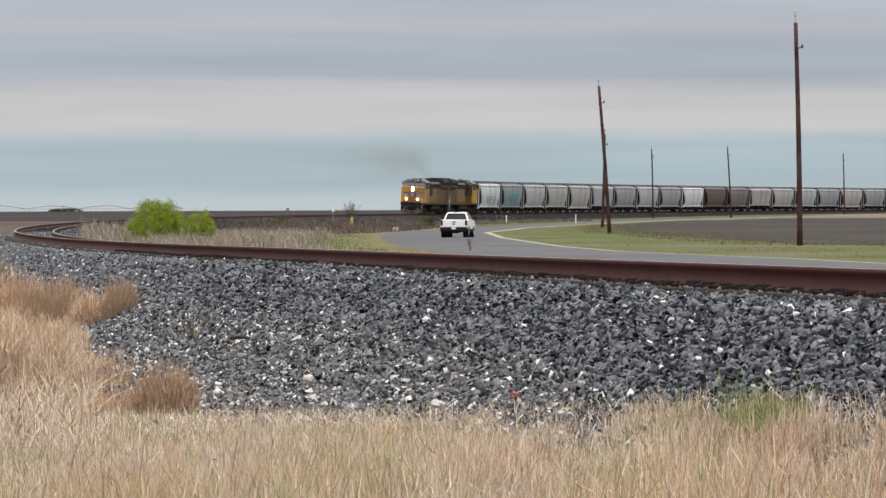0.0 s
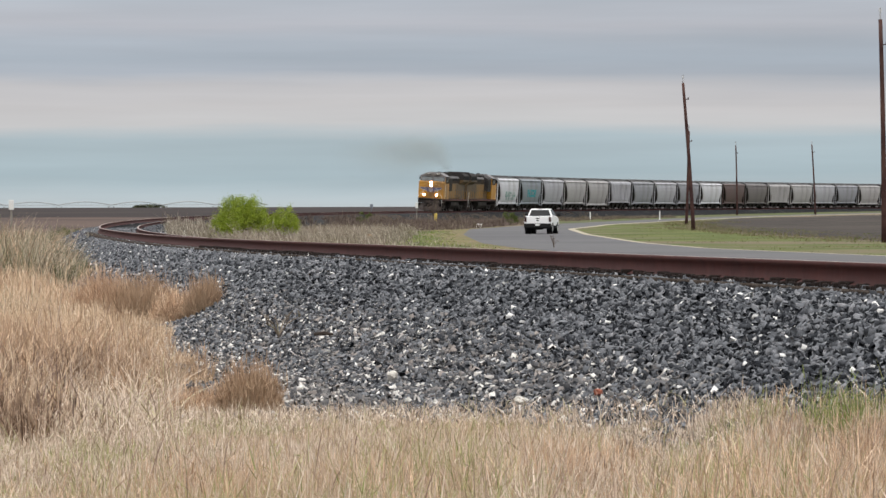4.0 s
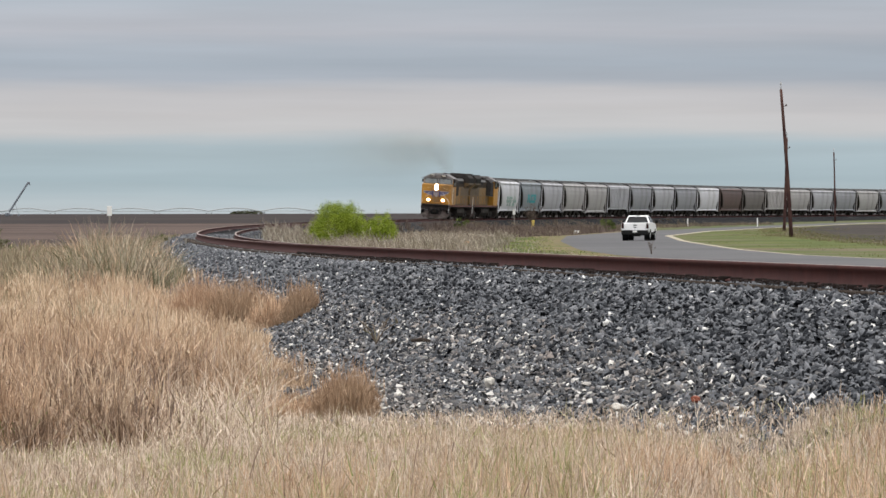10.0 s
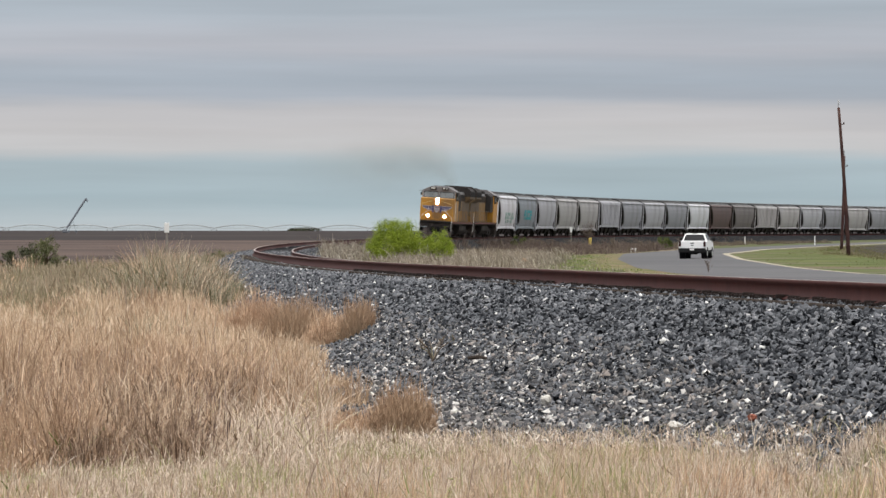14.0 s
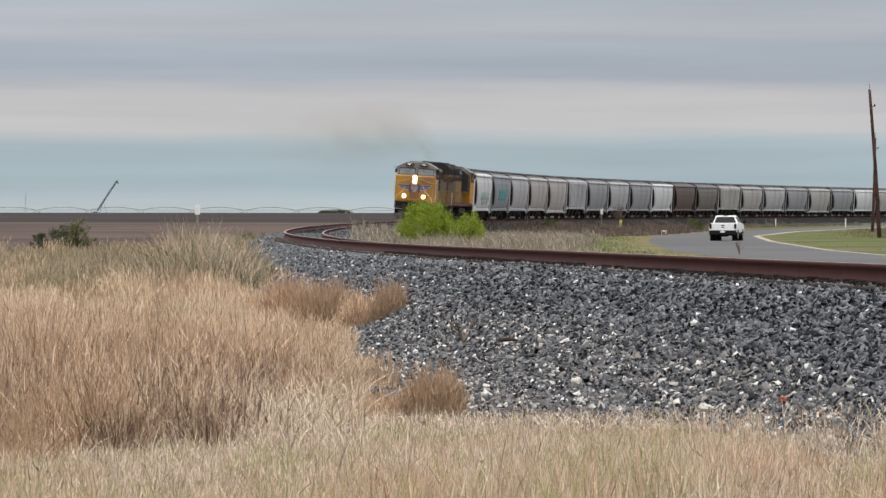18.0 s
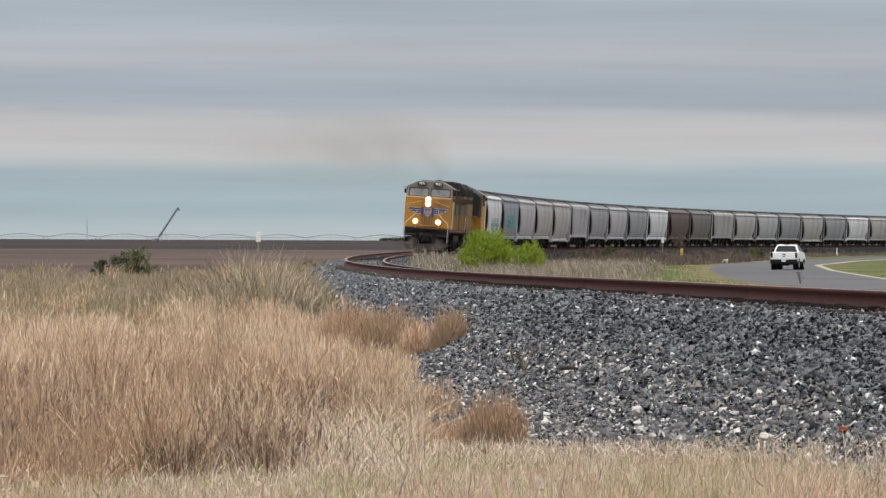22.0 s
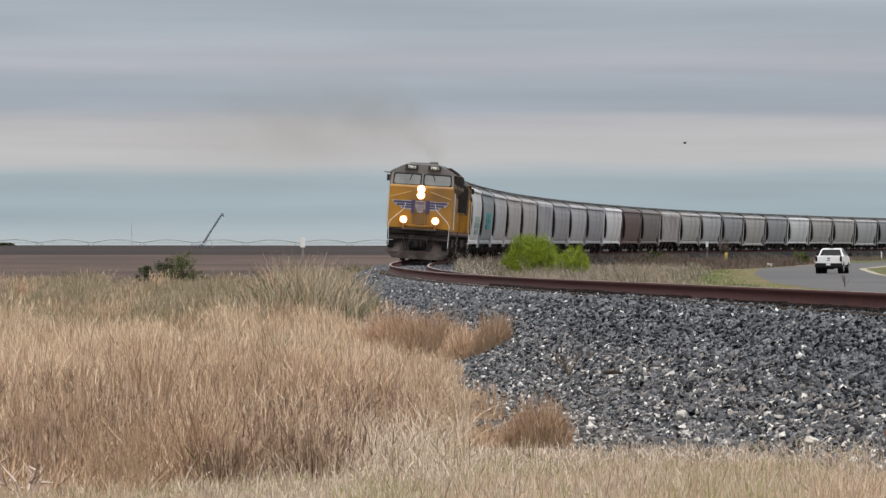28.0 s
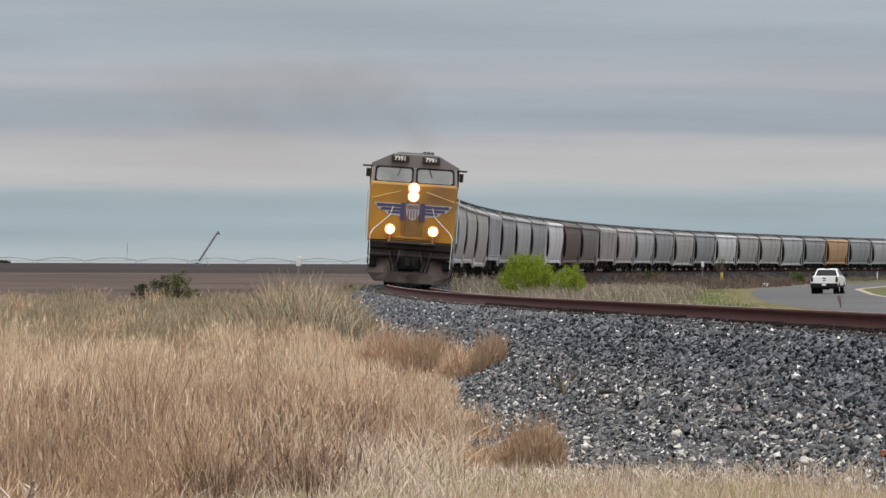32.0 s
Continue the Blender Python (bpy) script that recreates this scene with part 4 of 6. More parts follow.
            prism(bm, ((w * 6.3, foot + 0.45), (w * 6.9, foot + 0.02), (w * 8.0, foot - 0.02), (w * 8.0, foot - 0.2), (w * 6.3, foot - 0.1)), 1, y * 1.36, y * 1.44)
            part("bolster_web", bm, mat, t)
            boxed("corner_post", (w * 8.0, y * 1.4, 2.42), (0.2, 0.1, 3.4), mat, t)
        bm = bmesh.new()
        for y in (-1.35, -0.95):
            rod(bm, (w * 8.2, y, 0.6), (w * 8.2, y, 4.45), 0.022, n=5)
        for z in np.arange(0.8, 4.4, 0.4):
            rod(bm, (w * 8.2, -1.35, float(z)), (w * 8.2, -0.95, float(z)), 0.016, n=5)
        part("ladder", bm, M_under, t)
        coupler(t, w * 8.45, w)
        bogie(t, w * 6.1, (w * 6.1 - 0.88, w * 6.1 + 0.88), 0.46, 1.25)
    boxed("centre_sill", (0, 0, 0.9), (16.6, 0.4, 0.36), M_soot_shade, t)
    # bays drawn wide and dark, filling in the shade below the car
    for x in (-3.1, 0.0, 3.1):
        bm = bmesh.new()
        loft(bm, [[(x - 1.5, -1.32, foot + 0.04), (x + 1.5, -1.32, foot + 0.04), (x + 1.5, 1.32, foot + 0.04), (x - 1.5, 1.32, foot + 0.04)], [(x - 0.55, -1.0, 0.34), (x + 0.55, -1.0, 0.34), (x + 0.55, 1.0, 0.34), (x - 0.55, 1.0, 0.34)]])
        part("discharge_bay", bm, M_under, t)
    return t


def daub(car, mat, x0, z0, wide, tall, seed, label):
    """Sprayed letters nobody can read, as plain slanted bars on both sides of the car."""
    rnd = random.Random(seed)
    x = x0
    while x < x0 + wide:
        w = rnd.uniform(0.35, 0.8)
        for z in np.linspace(0, tall * 0.7, 3):
            if rnd.random() < 0.68:
                a, b = z0 + float(z), z0 + float(z) + tall * 0.3
                f = lambda h: 1.64 - 0.05 * (h - 2.7) ** 2
                s = rnd.uniform(-0.15, 0.25)
                prism_pts = [(x, f(a) + 0.0, a), (x + w * 0.66, f(a), a), (x + w * 0.66 + s, f(b), b), (x + s, f(b), b)]
                bm = bmesh.new()
                loft(bm, [prism_pts, [(p[0], p[1] - 0.12, p[2]) for p in prism_pts]])
                part("sprayed_bar", bm, mat, car, label)
        x += w


SEQUENCE = ["off-white", "blue grey", "light grey", "warm grey", "warm grey low", "light grey flat", "mid grey", "light grey", "mid grey", "off-white", "dark brown", "brownish grey", "warm grey flat",
            "warm grey", "light grey", "mid grey", "warm grey low", "mid grey", "off-white", "warm grey", "warm grey", "light grey low", "mid grey", "rusty orange", "mid grey", "light grey", "mid grey", "warm grey", "light grey", "mid grey"]
kinds = {}
for i, kind in enumerate(SEQUENCE):
    unique = i in (0, 1)
    if kind in kinds and not unique:
        car = copy_thing(kinds[kind], Matrix())
    else:
        word = kind.split()[-1]
        car = hopper(kind.removesuffix(" flat").removesuffix(" low"), word if word in ("flat", "low") else "round")
        if not unique:
            kinds[kind] = car
    if i == 0:
        daub(car, M_pale_spray, -5.5, 1.5, 8.0, 1.1, 5, "faded pale green spray-painted letters")
        tagged(car, "off-white round-sided covered grain hopper car with faded green graffiti")
    if i == 1:
        daub(car, M_teal, -3.5, 1.9, 6.5, 1.0, 8, "teal spray-painted letters")
        tagged(car, "blue grey round-sided covered grain hopper car with teal graffiti")
    MOVING.append((car, 2 * LOCO - 1.1 + CAR * (i + 0.5)))
for ob, behind in MOVING:
    ob.matrix_basis = rail_pose(SHOW + behind) @ Matrix.Diagonal((*ob.scale, 1))


# ---- poles ----
def pole(px, py, tall, lean, r):
    t = tagged(new("utility_pole"), "weathered dark brown wooden utility pole with no wires", "utility pole", "poles along the road")
    z = float(ground_z(py))
    bm = bmesh.new()
    rings = []
    for i in range(9):
        f = i / 8
        bend = 0.05 * math.sin(f * 3)
        rings.append([(lean * f + bend + math.cos(a) * r * (1 - 0.35 * f), math.sin(a) * r * (1 - 0.35 * f), -0.4 + (tall + 0.4) * f) for a in np.linspace(0, 2 * math.pi, 12, endpoint=False)])
    loft(bm, rings)
    part("shaft", bm, M_pole, t, smooth=True)
    bm = bmesh.new()
    rod(bm, (lean, 0, tall - 0.1), (lean, 0, tall + 0.45), 0.05, 0.04, 6)
    rod(bm, (lean, 0, tall + 0.4), (lean, 0, tall + 0.62), 0.09, 0.06, 8)
    part("pole_top_pin", bm, M_steel, t, "pale insulator pin")
    for k in (0.885,):
        bm = bmesh.new()
        rod(bm, (lean * k, 0, tall * k), (lean * k + 0.35, 0, tall * k + 0.05), 0.03, n=6)
        rod(bm, (lean * k + 0.33, 0, tall * k + 0.02), (lean * k + 0.33, 0, tall * k + 0.2), 0.06, 0.05, 8)
        part("side_insulator", bm, M_pole, t)
    t.matrix_basis = pose(px, py, z)
    return t


for spec in ((30.6, 228, 11.9, -0.2, 0.16), (30.9, 345, 11.9, -0.85, 0.17), (39.5, 450, 9.8, 0.3, 0.17), (69.8, 700, 11.4, -0.2, 0.16), (83.25, 705, 11.6, -0.6, 0.16), (117.5, 812, 11.6, -0.2, 0.16)):
    pole(*spec)

# ---- pickup ----
M_truck = material("white_car_paint", (0.86, 0.86, 0.87), (0.82, 0.82, 0.83), rough=0.3, scale=1)
M_tyre = material("tyre_rubber", (0.02, 0.02, 0.021), (0.035, 0.033, 0.03), rough=0.9, scale=12)
M_trim = material("black_plastic_trim", (0.012, 0.012, 0.013), (0.018, 0.018, 0.018), rough=0.7, scale=6, spec=0.12)
M_tint = material("tinted_window", (0.008, 0.009, 0.011), rough=0.2, spec=0.3)
M_tail = material("tail_lamp_red", (0.035, 0.009, 0.01), rough=0.25)
M_chrome = material("bright_bumper_metal", (0.55, 0.56, 0.57), rough=0.3, metal=0.8)


def pickup():
    t = thing("pickup_truck", "white four-door pickup truck parked on the road, seen from behind", "pickup truck")
    # x forward, y left
    bm = bmesh.new()
    body = ((-2.9, 0.62), (-2.92, 1.0), (-2.88, 1.33), (-1.15, 1.36), (1.05, 1.36), (1.2, 1.30), (2.55, 1.24), (2.9, 1.05), (2.95, 0.62))
    loft(bm, [[(px, y, pz) for px, pz in body] for y in (-1.0, 1.0)])
    es = [e for e in bm.edges if abs(e.verts[0].co.y - e.verts[1].co.y) < 1e-6]
    bmesh.ops.bevel(bm, geom=es, offset=0.06, segments=2, affect="EDGES")
    part("body", bm, M_truck, t)
    bm = bmesh.new()
    loft(bm, [[(-1.25, y * 0.93, 1.33), (1.35, y * 0.93, 1.33), (0.45, y * 0.69, 1.93), (-0.95, y * 0.69, 1.93)] for y in (-1, 1)])
    bmesh.ops.bevel(bm, geom=list(bm.edges), offset=0.05, segments=2, affect="EDGES")
    part("cab", bm, M_truck, t)
    bm = bmesh.new()
    loft(bm, [[(-1.2, -0.8, 1.38), (-1.2, 0.8, 1.38), (-0.98, 0.63, 1.83), (-0.98, -0.63, 1.83)], [(-1.25, -0.8, 1.38), (-1.25, 0.8, 1.38), (-1.03, 0.63, 1.83), (-1.03, -0.63, 1.83)]])
    part("rear_window", bm, M_tint, t, "dark tinted rear window")
    for y in (-1, 1):
        for x0, x1, top0, top1 in ((-0.88, 0.02, -0.78, 0.0), (0.1, 1.12, 0.1, 0.45)):
            bm = bmesh.new()
            loft(bm, [[(x0, y * 0.905 + k, 1.41), (x1, y * 0.905 + k, 1.41), (top1, y * 0.735 + k, 1.84), (top0, y * 0.735 + k, 1.84)] for k in (-0.02 * y, 0.03 * y)])
            part("side_window", bm, M_tint, t, "dark tinted side window")
        boxed("tail_lamp", (-2.9, y * 0.9, 1.12), (0.12, 0.17, 0.40), M_tail, t, "dark red tail lamp", 0.03)
        boxed("mirror", (0.95, y * 1.2, 1.45), (0.14, 0.26, 0.26), M_trim, t, "", 0.04)
        boxed("mirror_arm", (0.95, y * 1.05, 1.38), (0.06, 0.2, 0.05), M_trim, t)
        boxed("side_step", (-0.1, y * 0.98, 0.5), (2.2, 0.16, 0.07), M_trim, t, "", 0.02)
        for x in (-1.85, 1.85):
            bm = bmesh.new()
            rod(bm, (x, y * 0.72, 0.40), (x, y * 1.0, 0.40), 0.40, 0.39, 24)
            w = part("wheel", bm, M_tyre, t)
            bm = bmesh.new()
            rod(bm, (x, y * 0.985, 0.40), (x, y * 1.02, 0.40), 0.24, 0.2, 16)
            part("rim", bm, M_chrome, w, "grey alloy rim")
            bm = bmesh.new()
            arc = [(x + 0.47 * math.cos(a), 0.42 + 0.47 * math.sin(a)) for a in np.linspace(0, math.pi, 9)]
            arc += [(x + 0.40 * math.cos(a), 0.42 + 0.40 * math.sin(a)) for a in np.linspace(math.pi, 0, 9)]
            prism(bm, arc, 1, y * 0.96, y * 1.025)
            part("wheel_arch", bm, M_trim, t)
            bm = bmesh.new()
            rod(bm, (x, y * 0.6, 0.42), (x, y * 1.004, 0.42), 0.44, n=20)
            part("wheel_well", bm, M_black, t)
    boxed("tailgate", (-2.925, 0, 1.05), (0.05, 1.5, 0.56), M_truck, t, "white tailgate", 0.03)
    boxed("tailgate_handle", (-2.955, 0, 1.18), (0.02, 0.26, 0.08), M_trim, t, "", 0.01)
    boxed("emblem", (-2.955, 0, 1.02), (0.015, 0.2, 0.08), M_trim, t, "dark oval emblem", 0.01)
    boxed("rear_bumper", (-3.0, 0, 0.63), (0.24, 1.98, 0.34), M_trim, t, "black rear bumper", 0.04)
    boxed("licence_plate", (-3.125, 0, 0.70), (0.012, 0.32, 0.15), M_white, t, "white plate with plain bars", 0.004)
    boxed("underbody", (-0.2, 0, 0.52), (5.0, 1.5, 0.25), M_black, t)
    boxed("high_brake_lamp", (-0.99, 0, 1.93), (0.05, 0.3, 0.04), M_tail, t)
    boxed("spare_wheel", (-2.2, 0, 0.42), (0.7, 0.7, 0.2), M_tyre, t, "", 0.08)
    return t


truck = pickup()
truck.matrix_basis = pose(16.58, 307, float(ground_z(307)) + 0.03, 0, 0, 90 - 8.6) @ Matrix.Diagonal((1.0, 0.97, 0.93, 1.0))


# ---- bushes ----
def bush(name, label, cx, cy, lobes, leaves, leaf, mat_leaf, seed, base=0.0):
    r = np.random.default_rng(seed)
    t = thing(name, label, "bush")
    z = float(ground_z(cy)) + base
    t.matrix_basis = pose(cx, cy, z)
    bm = bmesh.new()
    rnd = random.Random(seed)
    for lx, ly, lz, rx, ry, rz in lobes:
        for k in range(7):
            a, b = rnd.uniform(0, 6.28), rnd.uniform(0.2, 0.9)
            tip = Vector((lx + math.cos(a) * rx * b, ly + math.sin(a) * ry * b, lz + rz * rnd.uniform(-0.1, 0.8)))
            midp = Vector((lx * 0.6 + rnd.uniform(-0.1, 0.1), ly * 0.6, lz * 0.45))
            rod(bm, (lx * 0.5, ly * 0.5, -0.1), midp, 0.035, 0.022, 5)
            rod(bm, midp, tip, 0.022, 0.006, 5)
    part("stem", bm, M_twig, t)
    pts = []
    vol = np.array([a[3] * a[4] * a[5] for a in lobes])
    for (lx, ly, lz, rx, ry, rz), share in zip(lobes, vol / vol.sum()):
        n = int(leaves * share)
        # leaves gather in sprays that stick out unevenly
        k = max(6, n // 60)
        u = r.normal(size=(k, 3))
        u /= np.linalg.norm(u, axis=1, keepdims=True)
        cen = u * (r.uniform(0.25, 1.0, (k, 1)) ** 0.5) * r.uniform(0.8, 1.12, (k, 1))
        which = r.integers(0, k, n)
        p = cen[which] + r.normal(0, 0.13, (n, 3)) + u[which] * r.uniform(0, 0.14, (n, 1))
        pts.append(p * (rx, ry, rz) + (lx, ly, lz))
    p = np.concatenate(pts)
    p = p[p[:, 2] > -0.05]
    n = len(p)
    axis = r.normal(size=(n, 3))
    axis /= np.linalg.norm(axis, axis=1, keepdims=True)
    other = np.cross(axis, r.normal(size=(n, 3)))
    other /= np.linalg.norm(other, axis=1, keepdims=True)
    l, w = leaf * r.uniform(0.6, 1.3, (n, 1)), leaf * 0.38 * r.uniform(0.7, 1.2, (n, 1))
    v = np.stack((p - axis * l, p + other * w, p + axis * l, p - other * w), 1)
    crown = sheet("crown", v.reshape(-1, 3), np.arange(4 * n).reshape(n, 4), mat_leaf, t)
    return t


bush("green_bush", "bright spring-green leafy bush in bleached grass", -2.85, 232, ((-1.15, 0, 1.25, 1.15, 1.3, 1.1), (-0.95, 0.2, 1.95, 0.85, 0.9, 0.72), (-0.3, 0.1, 1.5, 0.75, 1.0, 0.95), (0.45, 0, 0.95, 0.8, 1.1, 0.8), (1.5, 0, 1.2, 0.75, 0.9, 0.85), (1.95, 0.1, 0.95, 0.45, 0.8, 0.85), (-1.85, 0.1, 0.9, 0.6, 0.9, 0.8), (1.0, 0.3, 0.7, 1.2, 1.0, 0.7)), 48000, 0.042, M_leaf, 4)
bush("dark_shrub", "low dark olive shrub at the field's edge", -17.6, 172, ((-0.55, 0, 0.38, 0.5, 0.6, 0.36), (0.35, 0, 0.5, 0.62, 0.6, 0.45), (0.9, 0, 0.2, 0.4, 0.5, 0.25)), 3600, 0.05, M_leaf_dark, 9, 0.3)
bush("olive_shrub", "olive green shrub beside a dark shrub at the field's edge", -16.95, 171.5, ((-0.1, 0, 0.6, 0.5, 0.5, 0.66), (0.35, 0, 0.75, 0.45, 0.5, 0.6), (0.7, 0, 0.3, 0.5, 0.5, 0.36)), 3400, 0.045, M_leaf_olive, 12, 0.2)
bush("green_shrub", "small dull green shrub beside the line", 20.4, 441, ((0, 0, 0.7, 0.85, 0.8, 0.75), (0.4, 0, 0.5, 0.7, 0.6, 0.5)), 1500, 0.09, M_leaf_dull, 21, 0.1)
bush("green_shrub", "small dull green shrub beside the line", 5.4, 428, ((0, 0, 0.6, 0.75, 0.7, 0.6), (-0.5, 0, 0.45, 0.5, 0.6, 0.45)), 1200, 0.09, M_leaf_dull, 22, 0.2)
bush("green_shrub", "small dull green shrub beside the line", -11.1, 196, ((0, 0, 0.5, 0.6, 0.6, 0.5), (0.5, 0, 0.4, 0.45, 0.5, 0.4)), 1500, 0.045, M_leaf_dull, 23, 0.05)


# ---- small things along the line ----
def irrigation():
    """A pivot line on wheeled towers, far out in the field."""
    t = thing("irrigation_line", "dull galvanised irrigation pipe line on towers across the far field", "irrigation line")
    y, z = 2600.0, 3.45
    step = 31.5
    x0 = -372.0
    for k in range(11):
        a, b = x0 + k * step, x0 + (k + 1) * step
        bm = bmesh.new()
        pts = [(a + (b - a) * f, y, z + 1.95 * math.sin(math.pi * f)) for f in np.linspace(0, 1, 9)]
        for p, q in zip(pts[:-1], pts[1:]):
            rod(bm, p, q, 0.26, n=6)
        for p in pts[1:-1]:
            rod(bm, p, (p[0], y, z + 0.05), 0.05, n=4)
        rod(bm, (a, y, z + 0.02), (b, y, z + 0.02), 0.12, n=4)
        part("pipe_span", bm, M_pale_steel, t)
        bm = bmesh.new()
        g = float(ground_z(y))
        for dx in (-1.6, 1.6):
            rod(bm, (a, y, z), (a + dx, y, g + 0.5), 0.07, n=5)
            rod(bm, (a + dx, y - 0.15, g + 0.5), (a + dx, y + 0.15, g + 0.5), 0.55, n=12)
        rod(bm, (a - 1.6, y, g + 0.6), (a + 1.6, y, g + 0.6), 0.06, n=5)
        part("drive_tower", bm, M_pale_steel, t)
    return t


irrigation()
M_auger = material("grey_auger_steel", (0.20, 0.22, 0.25), (0.15, 0.165, 0.19), rough=0.6, metal=0.3, scale=0.6)


def auger():
    t = thing("grain_auger", "long slanting grey grain auger standing in the far field", "auger")
    y = 1500.0
    x0, x1, z0, z1 = -304.0, -269.5, 368.0, 315.0
    k = y / 7600
    a, b = Vector(((x0 - 400) * k, y, 2 + (371.5 - z0) * k)), Vector(((x1 - 400) * k, y, 2 + (371.5 - z1) * k))
    bm = bmesh.new()
    rod(bm, a, b, 0.34, n=10)
    part("tube", bm, M_auger, t)
    bm = bmesh.new()
    rod(bm, b, b + Vector((0.5, 0, -1.1)), 0.32, 0.22, 8)
    part("spout", bm, M_auger, t)
    bm = bmesh.new()
    g = float(ground_z(y))
    m = a.lerp(b, 0.3)
    for d in (-1.3, 1.3):
        rod(bm, m, (m.x + d, y, g + 0.4), 0.06, n=5)
        rod(bm, (m.x + d, y - 0.15, g + 0.4), (m.x + d, y + 0.15, g + 0.4), 0.4, n=10)
    box(bm, (a.x - 0.6, y, g + 0.6), (1.6, 1.6, 1.2), 0.2)
    part("undercarriage", bm, M_auger, t)
    return t


auger()
k = 2200 / 7600
mast = thing("far_mast", "slender grey lattice mast on the horizon", "mast")
bm = bmesh.new()
mx = (-431 - 400) * k
for q in (-0.35, 0.35):
    rod(bm, (mx + q, 2200, 1.4), (mx, 2200, 2 + 37 * k), 0.09, 0.07, 5)
for f in np.linspace(0.1, 0.9, 9):
    zz = 1.4 + (0.6 + 37 * k) * float(f)
    rod(bm, (mx - 0.35 * (1 - float(f)), 2200, zz), (mx + 0.35 * (1 - float(f)), 2200, zz + 0.6), 0.05, n=4)
part("lattice", bm, M_steel, mast)

for bx_, wide, tall, yy in ((118, 60, 2.6, 3600), (-660, 40, 2.2, 3400)):
    cx = (bx_ - 400) * yy / 7600
    w = wide * yy / 7600
    r = np.random.default_rng(bx_ + 1000)
    n = 900
    p = np.stack((r.uniform(-1, 1, n), r.uniform(-0.3, 0.3, n), np.zeros(n)), -1)
    p[:, 2] = r.random(n) * np.sqrt(np.clip(1 - p[:, 0] ** 2, 0, 1)) * tall
    v = np.stack([p * (w / 2, 20, 1) + r.normal(0, 0.5, (n, 3)) for _ in range(4)], 1) + (cx, yy, float(ground_z(yy)))
    grove = tagged(sheet("far_grove", v.reshape(-1, 3), np.arange(4 * n).reshape(n, 4), M_leaf_dark), "low dark line of scrub on the horizon", "grove", kind="stuff")


def marker(px, py, tall, w, label, name="marker_post", head=None, mat=None, zz=None):
    t = thing(name, label, "post", "")
    z = float(ground_z(py)) if zz is None else zz
    bm = bmesh.new()
    box(bm, (0, 0, tall / 2 - 0.1), (w, w * 0.5, tall + 0.2), w * 0.12)
    part("post", bm, mat or M_white, t)
    if head:
        bm = bmesh.new()
        box(bm, (0, -w * 0.4, tall - head[1] / 2), (head[0], 0.03, head[1]), 0.008)
        part("plate", bm, head[2], t)
    t.matrix_basis = pose(px, py, z)
    return t


M_post_grey = material("bleached_post", (0.26, 0.24, 0.21), (0.2, 0.185, 0.165), rough=0.9, scale=12)
M_yellow_sign = material("yellow_marker", (0.55, 0.42, 0.08), rough=0.6)
M_orange = material("faded_orange_flagging", (0.62, 0.33, 0.17), (0.5, 0.3, 0.17), rough=0.8, scale=9)
marker(36.6, 560, 1.1, 0.14, "white roadside delineator post in grass")
marker(45.7, 560, 1.2, 0.15, "white roadside delineator post in grass")
marker(-11.5, 166, 2.15, 0.07, "bleached post with a white cap plate beside the track", head=(0.19, 0.38, M_white), mat=M_post_grey)
marker(12.0, 482, 2.35, 0.1, "white trackside milepost sign with faint marks", head=(0.3, 0.6, M_white), mat=M_post_grey)
marker(6.9, 480, 2.2, 0.07, "dull blue-grey trackside sign on a thin post", head=(0.34, 0.4, M_auger), mat=M_auger)
marker(12.9, 440, 1.25, 0.3, "small yellow trackside marker", mat=M_yellow_sign)
marker(3.4, 245, 0.42, 0.1, "short faded orange survey flag in green grass", head=(0.22, 0.3, M_orange), mat=M_orange)
marker(-7.1, 128, 0.35, 0.05, "small pale stake beside the rail", mat=M_post_grey, zz=0.95)
marker(-6.6, 128, 0.33, 0.05, "small pale stake beside the rail", mat=M_post_grey, zz=0.95)

bm = bmesh.new()
box(bm, (0, 0, 0.2), (0.55, 0.5, 0.4), 0.06)
white_box = tagged(part("junction_box", bm, M_white, None), "small white box among dark brush at the roadside", "box")
white_box.matrix_basis = pose(15.5, 393, float(ground_z(393)))

# loose pieces on the bank
bm = bmesh.new()
rod(bm, (-0.09, 0.02, 0.02), (0.01, 0, 0.03), 0.018, 0.022, 7)
rod(bm, (0.01, 0, 0.03), (0.1, -0.03, 0.02), 0.022, 0.012, 7)
stick = tagged(part("wood_scrap", bm, M_tie, None), "dark broken piece of timber lying on the ballast", "wood scrap")
stick.matrix_basis = pose(0.13, 43.45, 0.69, 0, 0, 8)


def rock(px, py, pz, sx, sy, sz, mat, label, seed):
    bm = bmesh.new()
    bmesh.ops.create_icosphere(bm, subdivisions=2, radius=1.0)
    rnd = random.Random(seed)
    for v in bm.verts:
        v.co = Vector((v.co.x * sx, v.co.y * sy, v.co.z * sz)) * rnd.uniform(0.8, 1.15)
    ob = tagged(part("stone", bm, mat, None), label, "stone")
    ob.matrix_basis = pose(px, py, pz, rnd.uniform(-20, 20), rnd.uniform(-20, 20), rnd.uniform(0, 180))
    return ob


M_red_stone = material("brick_red_stone", (0.26, 0.075, 0.04), (0.18, 0.06, 0.04), rough=0.9, scale=14)
M_white_stone = material("white_stone", (0.62, 0.59, 0.54), (0.48, 0.46, 0.42), rough=0.9, scale=16, bump=0.4)
rock(1.96, 29.2, 0.73, 0.036, 0.034, 0.026, M_red_stone, "single brick-red stone on the ballast", 1)
rock(0.7, 36.6, 0.56, 0.05, 0.05, 0.04, M_white_stone, "single large white stone on the ballast", 2)
